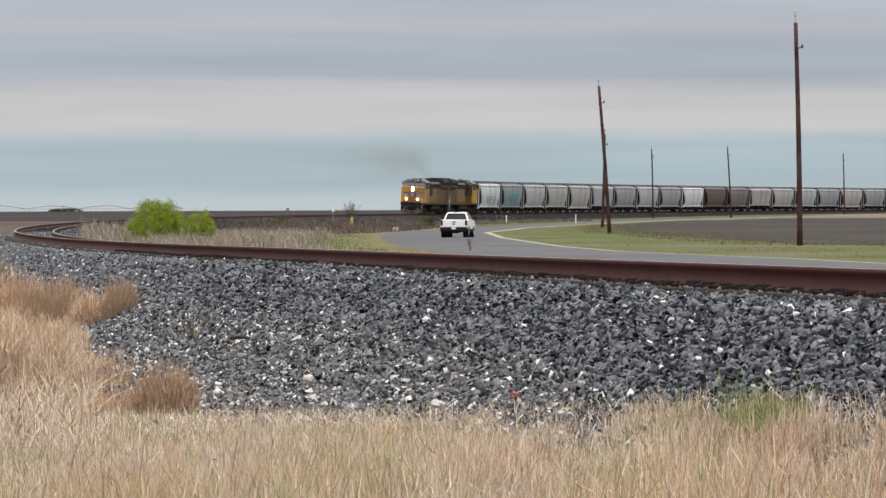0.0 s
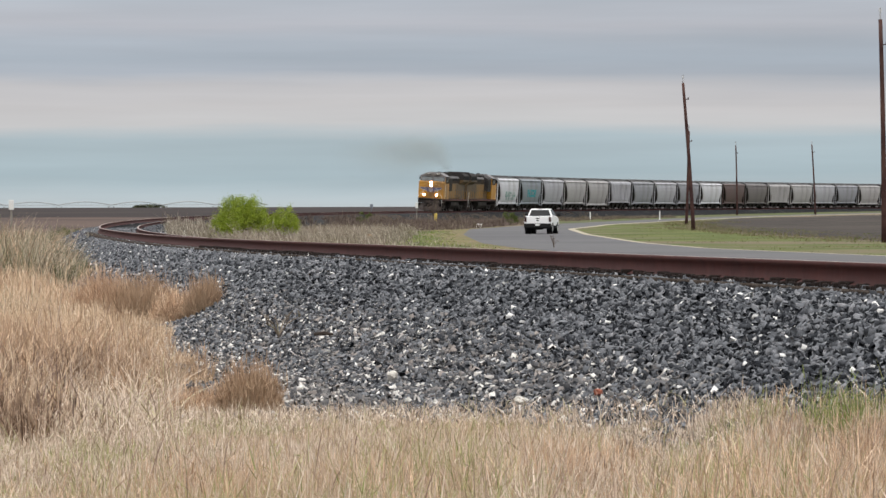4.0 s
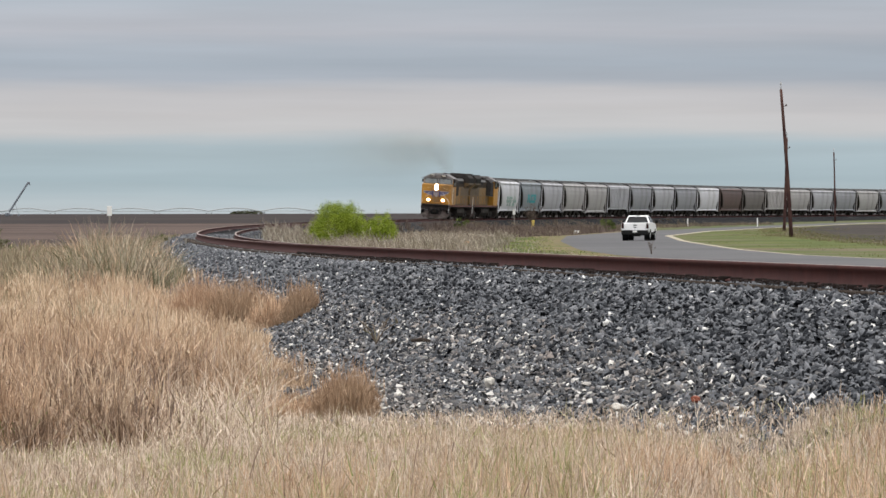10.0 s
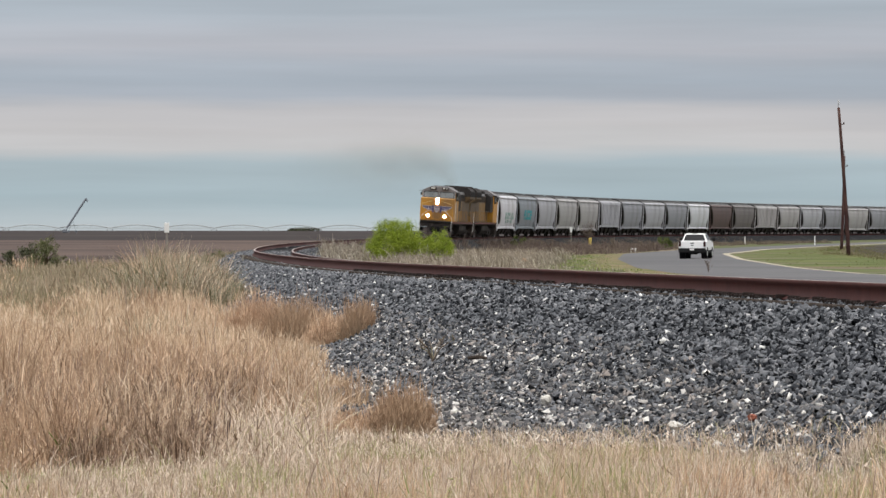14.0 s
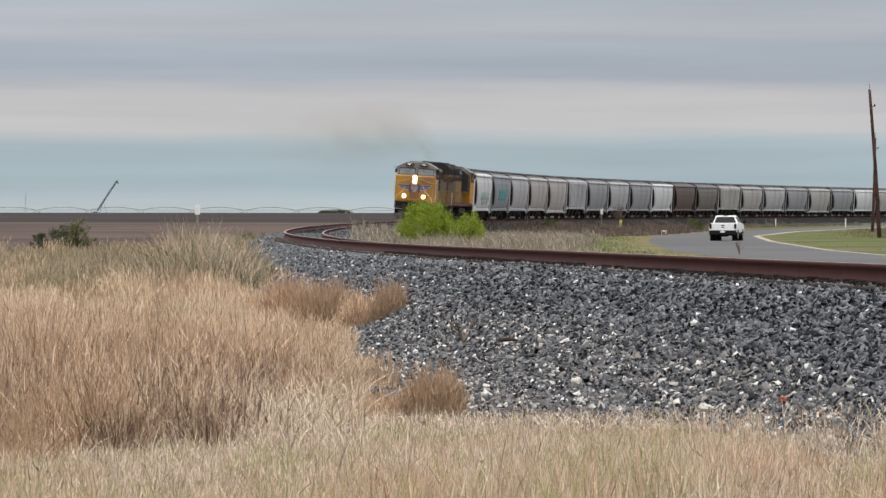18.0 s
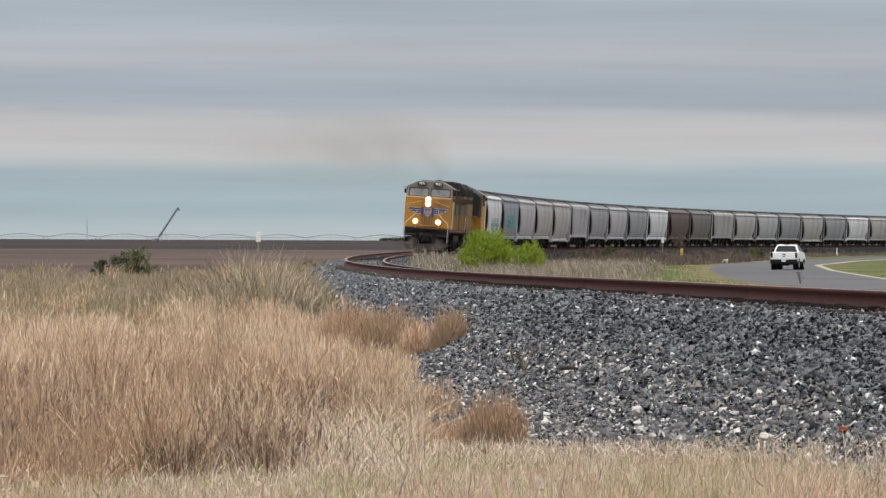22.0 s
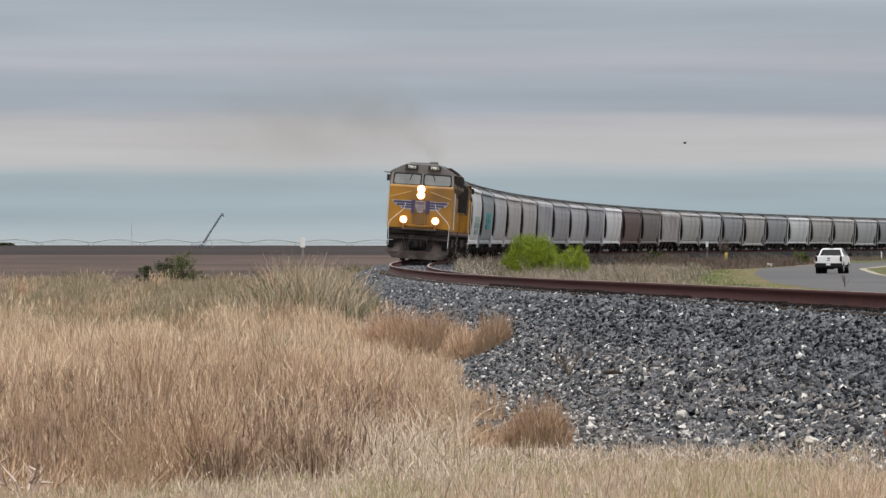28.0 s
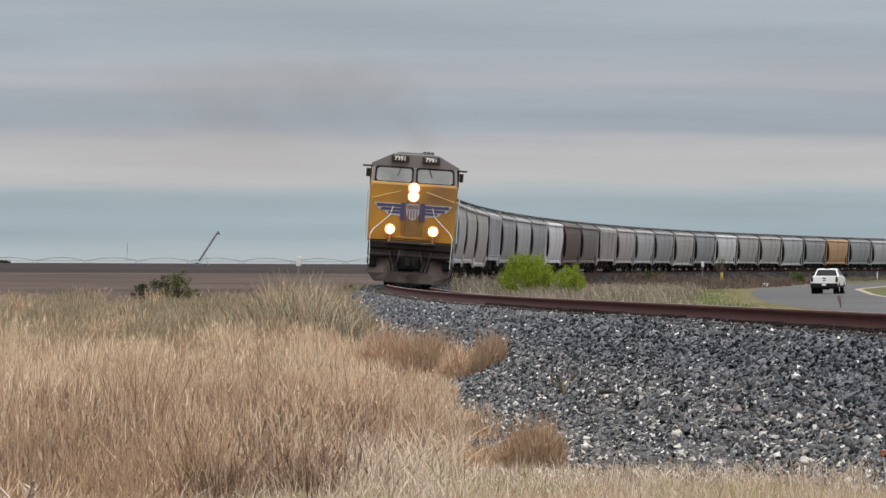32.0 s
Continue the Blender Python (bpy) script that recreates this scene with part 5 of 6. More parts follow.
rock(1.5, 30.7, 0.61, 0.06, 0.045, 0.035, M_white_stone, "single large white stone at the bank's foot", 3)
rock(1.15, 34.5, 0.52, 0.05, 0.04, 0.03, M_white_stone, "single large white stone at the bank's foot", 4)
rock(3.1, 25.0, 0.95, 0.05, 0.04, 0.03, M_white_stone, "single large white stone on the ballast", 5)
rock(2.25, 28.2, 0.70, 0.06, 0.045, 0.035, M_white_stone, "single large white stone at the bank's foot", 6)


# sleepers and rail plates; the nearest as single pieces
def tie_mesh():
    bm = bmesh.new()
    box(bm, (0, 0, -0.10), (2.6, 0.22, 0.2), 0.015)
    me = bpy.data.meshes.new("sleeper")
    bm.to_mesh(me)
    bm.free()
    me.materials.append(M_tie)
    return me


def plate_mesh():
    bm = bmesh.new()
    box(bm, (0, 0, 0.0), (0.26, 0.2, 0.026), 0.006)
    for x, y in ((-0.09, 0.05), (0.1, 0.05)):
        box(bm, (x, y, 0.02), (0.03, 0.026, 0.02), 0.006)
    me = bpy.data.meshes.new("tie_plate")
    bm.to_mesh(me)
    bm.free()
    me.materials.append(M_plate)
    return me


def anchor_mesh():
    bm = bmesh.new()
    box(bm, (-0.03, 0, -0.012), (0.2, 0.075, 0.055), 0.01)
    me = bpy.data.meshes.new("rail_anchor")
    bm.to_mesh(me)
    bm.free()
    me.materials.append(M_plate)
    return me


tie_me, plate_me, anchor_me = tie_mesh(), plate_mesh(), anchor_mesh()
loose = random.Random(14)
for i in range(270):
    s = -226 + 0.53 * i
    a = s / R_TRACK
    x, y = track(s)
    z = float(rail_z(y)) - 0.186 - CANT / 2
    turn = Matrix.Translation((x, y, z)) @ Matrix.Rotation(-a, 4, "Z") @ Matrix.Rotation(math.asin(CANT / 1.51), 4, "Y")
    for name, me, m in (("sleeper", tie_me, turn @ pose(0, 0, -0.014)), ("tie_plate", plate_me, turn @ pose(-0.755, 0, 0.004)), ("rail_anchor", anchor_me, turn @ pose(-0.755, loose.uniform(0.13, 0.19), loose.uniform(0.012, 0.03))), ("rail_anchor", anchor_me, turn @ pose(-0.755, loose.uniform(-0.22, -0.15), loose.uniform(0.0, 0.02)))):
        if name != "sleeper" and (i > 130 or loose.random() < 0.08):
            continue
        ob = new(name, me)
        ob.parent = railway
        ob.matrix_basis = m


# ---- exhaust haze over the engines ----
def smoke_material():
    """Thin brown haze that fades out towards the edge of each billow."""
    m = material("thin_brown_exhaust", (0.31, 0.285, 0.21), rough=1.0, spec=0.0)
    n, k = m.node_tree.nodes, m.node_tree.links
    tc, noise_, grad = n.new("ShaderNodeTexCoord"), n.new("ShaderNodeTexNoise"), n.new("ShaderNodeTexGradient")
    grad.gradient_type = "SPHERICAL"
    noise_.inputs["Scale"].default_value, noise_.inputs["Detail"].default_value = 1.5, 3.0
    uneven_ = n.new("ShaderNodeMapRange")
    for key, value in (("From Min", 0.3), ("From Max", 0.7), ("To Min", 0.45), ("To Max", 1.0)):
        uneven_.inputs[key].default_value = value
    soft_ = n.new("ShaderNodeMapRange")
    soft_.interpolation_type = "SMOOTHSTEP"
    soft_.inputs["To Max"].default_value = 0.14
    thin = n.new("ShaderNodeMath")
    thin.operation = "MULTIPLY"
    k.new(tc.outputs["Object"], grad.inputs[0])
    k.new(tc.outputs["Object"], noise_.inputs[0])
    k.new(grad.outputs["Fac"], soft_.inputs["Value"])
    k.new(noise_.outputs[0], uneven_.inputs["Value"])
    k.new(soft_.outputs[0], thin.inputs[0])
    k.new(uneven_.outputs[0], thin.inputs[1])
    k.new(thin.outputs[0], n["Principled BSDF"].inputs["Alpha"])
    return m


M_smoke = smoke_material()
PUFFS = []


def puff(size, seed):
    """A bowed, crumpled sheet of haze across the train's way."""
    g = np.linspace(-1, 1, 13)
    a, b = np.meshgrid(g, g)
    r = np.random.default_rng(seed)
    p, q = r.uniform(0, 6, 2)
    bow = 0.25 * (1 - a * a - b * b) + 0.06 * np.sin(3 * a + p) + 0.06 * np.sin(4 * b + q)
    ob = grid_sheet("exhaust_puff", bow, a, b, M_smoke, None, True)
    ob.scale = (size[0], size[1], size[2])
    return tagged(ob, "thin brownish drifting diesel exhaust", "smoke", "exhaust over the engines", "stuff")


# by the leading engine's rails: metres behind the nose, to the outer side, above the rail, and how wide
for i, (back, out, up, size) in enumerate(((9.6, -0.1, 5.2, (0.5, 0.9, 0.9)), (10.2, 0.3, 5.9, (0.8, 1.4, 1.3)), (11.0, 0.9, 6.7, (1.0, 1.9, 1.7)), (12.0, 1.8, 7.3, (1.3, 2.5, 2.1)), (13.5, 2.6, 7.0, (1.4, 3.0, 2.8)), (16.0, 4.2, 7.6, (1.6, 3.6, 2.8)), (19.0, 5.6, 7.0, (2.0, 4.6, 3.4)), (24.0, 8.0, 7.0, (2.4, 6.0, 3.6)), (31.0, 11.5, 6.2, (3.0, 8.0, 3.8)))):
    PUFFS.append((puff(size, 40 + i), back, out, up))
for ob, back, out, up in PUFFS:
    ob.matrix_basis = rail_pose(SHOW + back) @ pose(0, -out, up) @ Matrix.Diagonal((*ob.scale, 1))


def puff_rows(back, out, up):
    rows = []
    for t in range(0, 33, 2):
        m = rail_pose(gone(t) + back)
        sway = 0.25 * math.sin(t * 1.3 + back)
        rows.append((t, m @ pose(0, -out + sway, up + 0.5 * sway)))
    return rows


# ---- birds ----
M_bird = material("dark_feathers", (0.02, 0.02, 0.022), (0.045, 0.042, 0.04), rough=0.8, scale=20)
BIRDS = []


def bird():
    t = thing("flying_bird", "small dark bird flying over the field", "bird", "birds over the field")
    bm = bmesh.new()
    loft(bm, [[(x, math.cos(a) * r, math.sin(a) * r + z) for a in np.linspace(0, 2 * math.pi, 8, endpoint=False)] for x, r, z in ((-0.22, 0.012, 0.0), (-0.1, 0.045, 0.0), (0.02, 0.065, 0.0), (0.12, 0.05, 0.015), (0.17, 0.032, 0.03), (0.23, 0.008, 0.02))])
    part("body", bm, M_bird, t, smooth=True)
    bm = bmesh.new()
    prism(bm, ((-0.2, -0.03), (-0.2, 0.03), (-0.36, 0.075), (-0.36, -0.075)), 2, -0.006, 0.006)
    part("tail", bm, M_bird, t)
    wings = []
    for y in (-1, 1):
        bm = bmesh.new()
        prism(bm, ((0.1, 0.0), (0.13, y * 0.2), (0.03, y * 0.44), (-0.05, y * 0.42), (-0.09, y * 0.2), (-0.1, 0.0)), 2, -0.008, 0.008)
        w = part("wing", bm, M_bird, t)
        w.matrix_basis = pose(0.02, y * 0.04, 0.02)
        wings.append((w, y))
    t.scale = (0.55, 0.55, 0.55)
    return t, wings


def fly(spec, y, heading, t_from, t_to):
    """spec: seconds, bearing and rise per metre of distance; before and after, the bird flies on straight."""
    b, wings = bird()
    pts = [(t, Vector((q * y, y, 2 + h * y))) for t, q, h in spec]
    def place(t):
        if t <= pts[0][0]:
            (t0, p0), (t1, p1) = pts[0], pts[1]
        elif t >= pts[-1][0]:
            (t0, p0), (t1, p1) = pts[-2], pts[-1]
        else:
            for (t0, p0), (t1, p1) in zip(pts[:-1], pts[1:]):
                if t0 <= t <= t1:
                    break
        f = (t - t0) / (t1 - t0)
        p = p0 + (p1 - p0) * f
        over = max(0.0, t_from - t, t - t_to)
        return p + Vector((0, 0, min(60.0, 45 * over)))
    times = sorted({0.0, 32.0, *[float(k) for k in np.arange(t_from - 2, t_to + 2, 0.5) if 0 < k < 32]})
    BIRDS.append((b, [(t, Matrix.Translation(place(t)) @ pose(0, 0, 0, 0, 0, heading)) for t in times], wings))


for spec, y, heading, a, b in (
        (((27.5, 0.0005, 0.0185), (28.0, 0.0195, 0.0235), (28.5, 0.0395, 0.0290), (29.0, 0.0585, 0.0330)), 300, 20, 27.3, 29.3),
        (((23.0, -0.0445, 0.0045), (23.5, -0.080, 0.0108), (24.0, -0.1314, 0.0032)), 150, 170, 22.8, 24.2),
        (((23.5, -0.0590, 0.0187), (24.0, -0.0840, 0.0168), (24.5, -0.1215, 0.0155)), 170, 165, 23.4, 25.0),
        (((23.5, -0.0455, 0.0113), (24.0, -0.0500, 0.0060), (24.5, -0.0665, 0.0097), (25.0, -0.1140, 0.0085)), 160, 175, 23.4, 25.3),
        (((23.6, -0.0485, 0.0180), (24.0, -0.0690, 0.0170), (24.5, -0.1095, 0.0145)), 160, 170, 23.4, 24.8)):
    fly(spec, y, heading, a, b)


# ---- dead weeds, tussocks and brush ----
def sprig(px, py, pz, tall, seed, mat, label, n=16, spread=0.35, category="weed", thick=1.0):
    rnd = random.Random(seed)
    t = thing("dry_weed", label, category)
    bm = bmesh.new()
    for _ in range(n):
        a, l, h = rnd.uniform(0, 6.28), rnd.uniform(0.1, spread), tall * rnd.uniform(0.5, 1.0)
        m = Vector((math.cos(a) * l * 0.35, math.sin(a) * l * 0.35, h * 0.55))
        e = Vector((math.cos(a) * l, math.sin(a) * l, h))
        rod(bm, (0, 0, -0.03), m, 0.008 * thick, 0.006 * thick, 4)
        rod(bm, m, e, 0.006 * thick, 0.003 * thick, 4)
        for q in range(3):
            c = m.lerp(e, rnd.uniform(0.3, 1.0))
            rod(bm, c, c + Vector((rnd.uniform(-0.06, 0.06), rnd.uniform(-0.06, 0.06), rnd.uniform(0.0, 0.08))) * thick, 0.007 * thick, 0.002 * thick, 4)
    part("stem", bm, mat, t)
    t.matrix_basis = pose(px, py, pz)
    return t


sprig(11.6, 204, 0.0, 0.75, 3, M_brush, "dry grey weed standing at the road's edge", 14, 0.3)
sprig(-0.12, 20.5, 0.55, 0.36, 5, M_green_grass, "thin green weed among dead grass", 5, 0.07, "weed", 0.6)
sprig(-3.2, 23.9, 0.52, 0.3, 8, M_litter, "bleached broken stalks in dead grass", 8, 0.22, "weed", 1.3)
sprig(14.0, 480, 0.3, 2.6, 6, M_brush, "bare grey dead shrub beside the line", 30, 1.2, "shrub", 4.0)


# ---- ballast stones, grass and leaves ----
rng = np.random.default_rng(7)


def block():
    v = np.array([(a, b, c) for a in (-1, 1) for b in (-1, 1) for c in (-1.0, 1)]) * 0.66
    # no face below: a stone is bedded on it
    f = np.array([(0, 1, 3), (0, 3, 2), (4, 6, 7), (4, 7, 5), (0, 4, 5), (0, 5, 1), (2, 3, 7), (2, 7, 6), (1, 5, 7), (1, 7, 3)])
    return v, f


def octa():
    v = np.array([(1, 0, 0), (-1, 0, 0), (0, 1, 0), (0, -1, 0), (0, 0, 1), (0, 0, -1.0)])
    f = np.array([(0, 2, 4), (2, 1, 4), (1, 3, 4), (3, 0, 4), (2, 0, 5), (1, 2, 5), (3, 1, 5), (0, 3, 5)])
    return v, f


def turns(q):
    n = len(q)
    q = q / np.linalg.norm(q, axis=1, keepdims=True)
    w, x, y, z = q.T
    return np.stack((1 - 2 * (y * y + z * z), 2 * (x * y - z * w), 2 * (x * z + y * w), 2 * (x * y + z * w), 1 - 2 * (x * x + z * z), 2 * (y * z - x * w), 2 * (x * z - y * w), 2 * (y * z + x * w), 1 - 2 * (x * x + y * y)), -1).reshape(n, 3, 3)


def scatter_stones(name, centres, sizes, shape, mat, label, category, rough=0.28, flat=1.0):
    v, f = shape
    n = len(centres)
    s = sizes[:, None] * rng.uniform(0.55, 1.25, size=(n, 3))
    pts = v[None] * (1 + rng.uniform(-rough, rough, size=(n, len(v), 1)))
    pts = pts * s[:, None, :]
    q = rng.normal(size=(n, 4)) * ((1.0, flat, flat, 0.7) if flat < 1 else (1.0, 1.0, 1.0, 1.0))
    if flat < 1:
        pts = pts * (1.75, 1.1, 0.6)
    pts = np.einsum("nij,nkj->nki", turns(q), pts) + centres[:, None, :]
    faces = (f[None] + (np.arange(n) * len(v))[:, None, None]).reshape(-1, 3)
    return tagged(sheet(name, pts.reshape(-1, 3), faces, mat), label, category, kind="stuff")


def on_bed(n, s0, s1, o0, o1):
    s, o = rng.uniform(s0, s1, n), rng.uniform(o0, o1, n)
    x, y = track(s, o)
    return np.stack((x, y, bed_z(s, o)), -1), s, o


def pick_dense(n, bands):
    """Stones in stretches of the bank, denser where the bank lies near."""
    return np.concatenate([on_bed(int(n * k), a, b, c, d)[0] for k, a, b, c, d in bands])


def laid(s0, s1, o0, o1, step):
    """Stones side by side over the bank, unevenly, with gaps between them."""
    sv, ov = np.meshgrid(np.arange(s0, s1, step), np.arange(o0, o1, step * 0.86))
    sv[::2] += step / 2
    sv, ov = [(v + rng.uniform(-0.42, 0.42, v.shape) * step).ravel() for v in (sv, ov)]
    x, y = track(sv, ov)
    return np.stack((x, y, bed_z(sv, ov)), -1)


near = np.concatenate((laid(-224, -199, -4.0, -0.81, 0.039), laid(-199, -180, -4.0, -0.81, 0.046), on_bed(2500, -222, -180, -0.64, 0.6)[0]))
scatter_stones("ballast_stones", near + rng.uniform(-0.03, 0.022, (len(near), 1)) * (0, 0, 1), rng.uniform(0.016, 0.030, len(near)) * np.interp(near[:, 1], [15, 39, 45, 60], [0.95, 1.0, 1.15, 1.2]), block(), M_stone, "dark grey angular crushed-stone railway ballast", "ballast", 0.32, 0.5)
far = pick_dense(1, ((24000, -180, -120, -4.0, -0.84), (13000, -120, -40, -4.0, -0.84), (3000, -180, -40, -0.64, 0.64), (3000, -150, 20, 0.85, 3.2), (2000, -40, 60, -3.6, -0.84)))
scatter_stones("ballast_stones", far, rng.uniform(0.028, 0.052, len(far)), octa(), M_stone, "dark grey angular crushed-stone railway ballast", "ballast")
M_stone_rust = material("rust_stained_stone", (0.1, 0.06, 0.05), rough=0.9, islands=((0.0, (0.04, 0.026, 0.022)), (0.5, (0.10, 0.058, 0.045)), (1.0, (0.17, 0.105, 0.085))), bump=0.3, bump_scale=40, spec=0.08)
under = laid(-224, -190, -0.86, -0.70, 0.034)
scatter_stones("rusty_ballast", under + (0, 0, 0.004), rng.uniform(0.012, 0.02, len(under)), block(), M_stone_rust, "rust-stained ballast beneath the rail's edge", "ballast", 0.32, 0.5)


def lie(x, y):
    """Height of what lies at a place: the bank or the ground."""
    s = track_s(y)
    off = R_TRACK - np.hypot(x - ease(s) - LEFT_X - R_TRACK, y - MID_Y)
    return np.where((off > -3.93) & (off < 3.5), np.maximum(bed_z(s, off), ground_z(y)), ground_z(y))


s_ = np.concatenate((rng.uniform(-213, -175, 23000), rng.uniform(-175, -110, 7000)))
n_ = len(s_)
o_ = -rng.gamma(2.6, 0.5, n_) - np.interp(s_, [-213, -200, -150], [2.5, 2.3, 2.4])
x_, y_ = track(s_, np.maximum(o_, -6.0))
toe = np.stack((x_, y_, lie(x_, y_) + 0.008), -1)[o_ > -5.9]
scatter_stones("spilled_gravel", toe, rng.uniform(0.013, 0.034, len(toe)), block(), M_stone_pale, "pale weathered gravel spilled at the bank's foot", "gravel", 0.42, 0.5)


def blades(name, x, y, z, tall, wide, mat, label, category, bend=0.35, drift=0.12, seg=3, head=False, fan=None, leaves=0):
    """Curved tapering blades of grass; leaves: how many short side leaves each one bears."""
    n = len(x)
    lv = np.linspace(0, 1, seg + 1)
    a = rng.uniform(0, 2 * np.pi, n)
    lean = np.abs(rng.normal(0, bend, n))
    if fan is not None:
        lean = lean * 0.55 + fan[1]
        a = fan[0] + rng.normal(0, 0.5, n)
    dx, dy = np.cos(a) * lean + drift, np.sin(a) * lean
    face = rng.uniform(0, np.pi, n) * 0.5 - np.pi / 4
    wx, wy = np.cos(face), np.sin(face)
    verts = []
    for i, l in enumerate(lv):
        px, py = x + dx * tall * l ** 1.8, y + dy * tall * l ** 1.8
        pz = z + tall * (l - 0.25 * np.minimum(lean, 1.2) ** 2 * l ** 2)
        w = wide * ((0.16 if l < 0.7 else 0.5) if head else (1 - 0.75 * l)) if i < seg else 0 * wide
        verts.append(np.stack((px - wx * w / 2, py - wy * w / 2, pz), -1))
        if i < seg:
            verts.append(np.stack((px + wx * w / 2, py + wy * w / 2, pz), -1))
    v = np.stack(verts, 1)
    k = v.shape[1]
    tri = []
    for i in range(seg - 1):
        b = 2 * i
        tri += [(b, b + 1, b + 3), (b, b + 3, b + 2)]
    tri.append((2 * seg - 2, 2 * seg - 1, 2 * seg))
    f = (np.array(tri)[None] + (np.arange(n) * k)[:, None, None]).reshape(-1, 3)
    v = v.reshape(-1, 3)
    for _ in range(leaves):
        l = rng.uniform(0.3, 0.98, n)
        foot = np.stack((x + dx * tall * l ** 1.8, y + dy * tall * l ** 1.8, z + tall * (l - 0.25 * np.minimum(lean, 1.2) ** 2 * l ** 2)), -1)
        b, tilt, long = rng.uniform(0, 2 * np.pi, n), np.abs(rng.normal(0, 0.5, n)), np.clip(tall, 0.05, 0.5) * rng.uniform(0.2, 0.46, n)
        tip = foot + np.stack((np.cos(b) * np.sin(tilt), np.sin(b) * np.sin(tilt), np.cos(tilt)), -1) * long[:, None]
        half = np.stack((wx, wy, 0 * wx), -1) * (wide * 0.42)[:, None]
        f = np.concatenate((f, len(v) + np.arange(3 * n).reshape(n, 3)))
        v = np.concatenate((v, np.stack((foot - half, foot + half, tip), 1).reshape(-1, 3)))
    return tagged(sheet(name, v, f, mat), label, category, kind="stuff")


def lumpy(x, y, size, seed):
    """Smooth random field, 0 to 1."""
    r = np.random.default_rng(seed)
    out = np.zeros(len(x))
    for k in range(7):
        a, p, q = r.uniform(0, 2 * np.pi), r.uniform(0, 2 * np.pi), 2 * np.pi / (size * r.uniform(0.6, 1.7))
        out += np.sin((x * np.cos(a) + y * np.sin(a)) * q + p)
    return 1 / (1 + np.exp(-out * 0.9))


def wedge(n, y0, y1, a0, a1):
    """Places in the wedge of ground between two bearings, even over the ground."""
    y = np.sqrt(rng.uniform(y0 ** 2, y1 ** 2, n))
    return y * rng.uniform(a0, a1, n), y


def bank_off(x, y):
    """How far outside the track's middle a place lies."""
    r = np.hypot(x - ease(track_s(y)) - LEFT_X - R_TRACK, y - MID_Y)
    return r - R_TRACK


def tufted(x, y, gap, pull, seed, fans=False):
    """Draws places together into tufts."""
    r = np.random.default_rng(seed)
    n = len(x)
    k = max(1, int(n / gap))
    pick = r.integers(0, n, k)
    cx, cy = x[pick], y[pick]
    which = r.integers(0, k, n)
    rad = pull * r.gamma(2.0, 0.5, n) * (0.5 + y / 60)
    a = r.uniform(0, 2 * np.pi, n)
    place = cx[which] + np.cos(a) * rad, cy[which] + np.sin(a) * rad * 1.6, which, k
    return (*place, a, rad / (pull * (0.5 + y / 60))) if fans else place


# foreground sward on the camera's side of the bank
x, y = wedge(215000, 12.5, 33, -0.15, 0.165)
x, y, which, k, way, out = tufted(x, y, 38, 0.09, 61, True)
d = bank_off(x, y)
edge = np.interp(y, [14, 20, 25, 30, 34], [2.4, 2.5, 2.9, 3.4, 3.9])
front = np.interp(x / y, [-0.145, -0.092, -0.05, 0.0], [24.5, 28, 31, 30.5])
keep = (d > edge + 0.35 * lumpy(x, y, 1.2, 3)) & (y < front - 0.5 + 2.5 * lumpy(x, y, 2.5, 5))
tuft_tall = rng.uniform(0.55, 1.35, k)[which]
tall = np.interp(x / y, [-0.07, -0.02, 0.034, 0.063, 0.072, 0.087, 0.096, 0.11, 0.126, 0.14], [0.6, 0.9, 1.0, 1.0, 0.7, 0.65, 0.95, 1.12, 1.05, 0.85]) * np.interp(y, [15, 18, 22, 26, 30, 33], [0.36, 0.32, 0.25, 0.14, 0.07, 0.06]) * (0.3 + 0.95 * lumpy(x, y, 0.9, 2)) * np.clip(tuft_tall, 0.5, 1.15) * rng.uniform(0.5, 1.15, len(x))
z = lie(x, y)
lush = (np.hypot((x - 3.02) / 0.30, (y - 23.4) / 1.2) < 1) & (rng.random(len(x)) < 0.8)
tall = np.where(lush, 0.30 * rng.uniform(0.5, 1.1, len(x)), tall)
green = (lumpy(x, y, 2.2, 77) > np.where(x / y < -0.04, 0.62, 0.7)) & (rng.random(len(x)) < 0.5)
rusty = ~lush & (rng.random(k)[which] < np.interp(x / y, [-0.15, -0.06, 0.06, 0.1, 0.165], [0.3, 0.08, 0.15, 0.5, 0.45]) * np.interp(y, [20, 24, 28], [1.0, 0.6, 0.2]))
for sel, mat, lab in ((keep & lush, M_fresh, "fresh green grass at the foot of the embankment"), (keep & rusty, M_tall2, "russet dead grass in the foreground"), (keep & ~green & ~lush & ~rusty, M_straw, "pale straw-coloured dead grass in the foreground"), (keep & green & ~lush & ~rusty, M_green_grass, "green blades coming up through dead grass")):
    blades("dead_grass" if mat in (M_straw, M_tall2) else "green_grass", x[sel], y[sel], z[sel], tall[sel], rng.uniform(0.003, 0.0075, sel.sum()), mat, lab, "grass", 0.5, 0.02, 2, False, (way[sel], out[sel] * 0.14), 1)
sel = keep & (rng.random(len(x)) < 0.008)
blades("seed_stalks", x[sel], y[sel], z[sel], tall[sel] * 1.2 + 0.02, rng.uniform(0.008, 0.013, sel.sum()), M_stalk, "thin brown seed stalks in the dead grass", "grass", 0.25, 0.1, 4, True)

# matted thatch, lying between the tufts
x, y = wedge(36000, 12.5, 33, -0.15, 0.165)
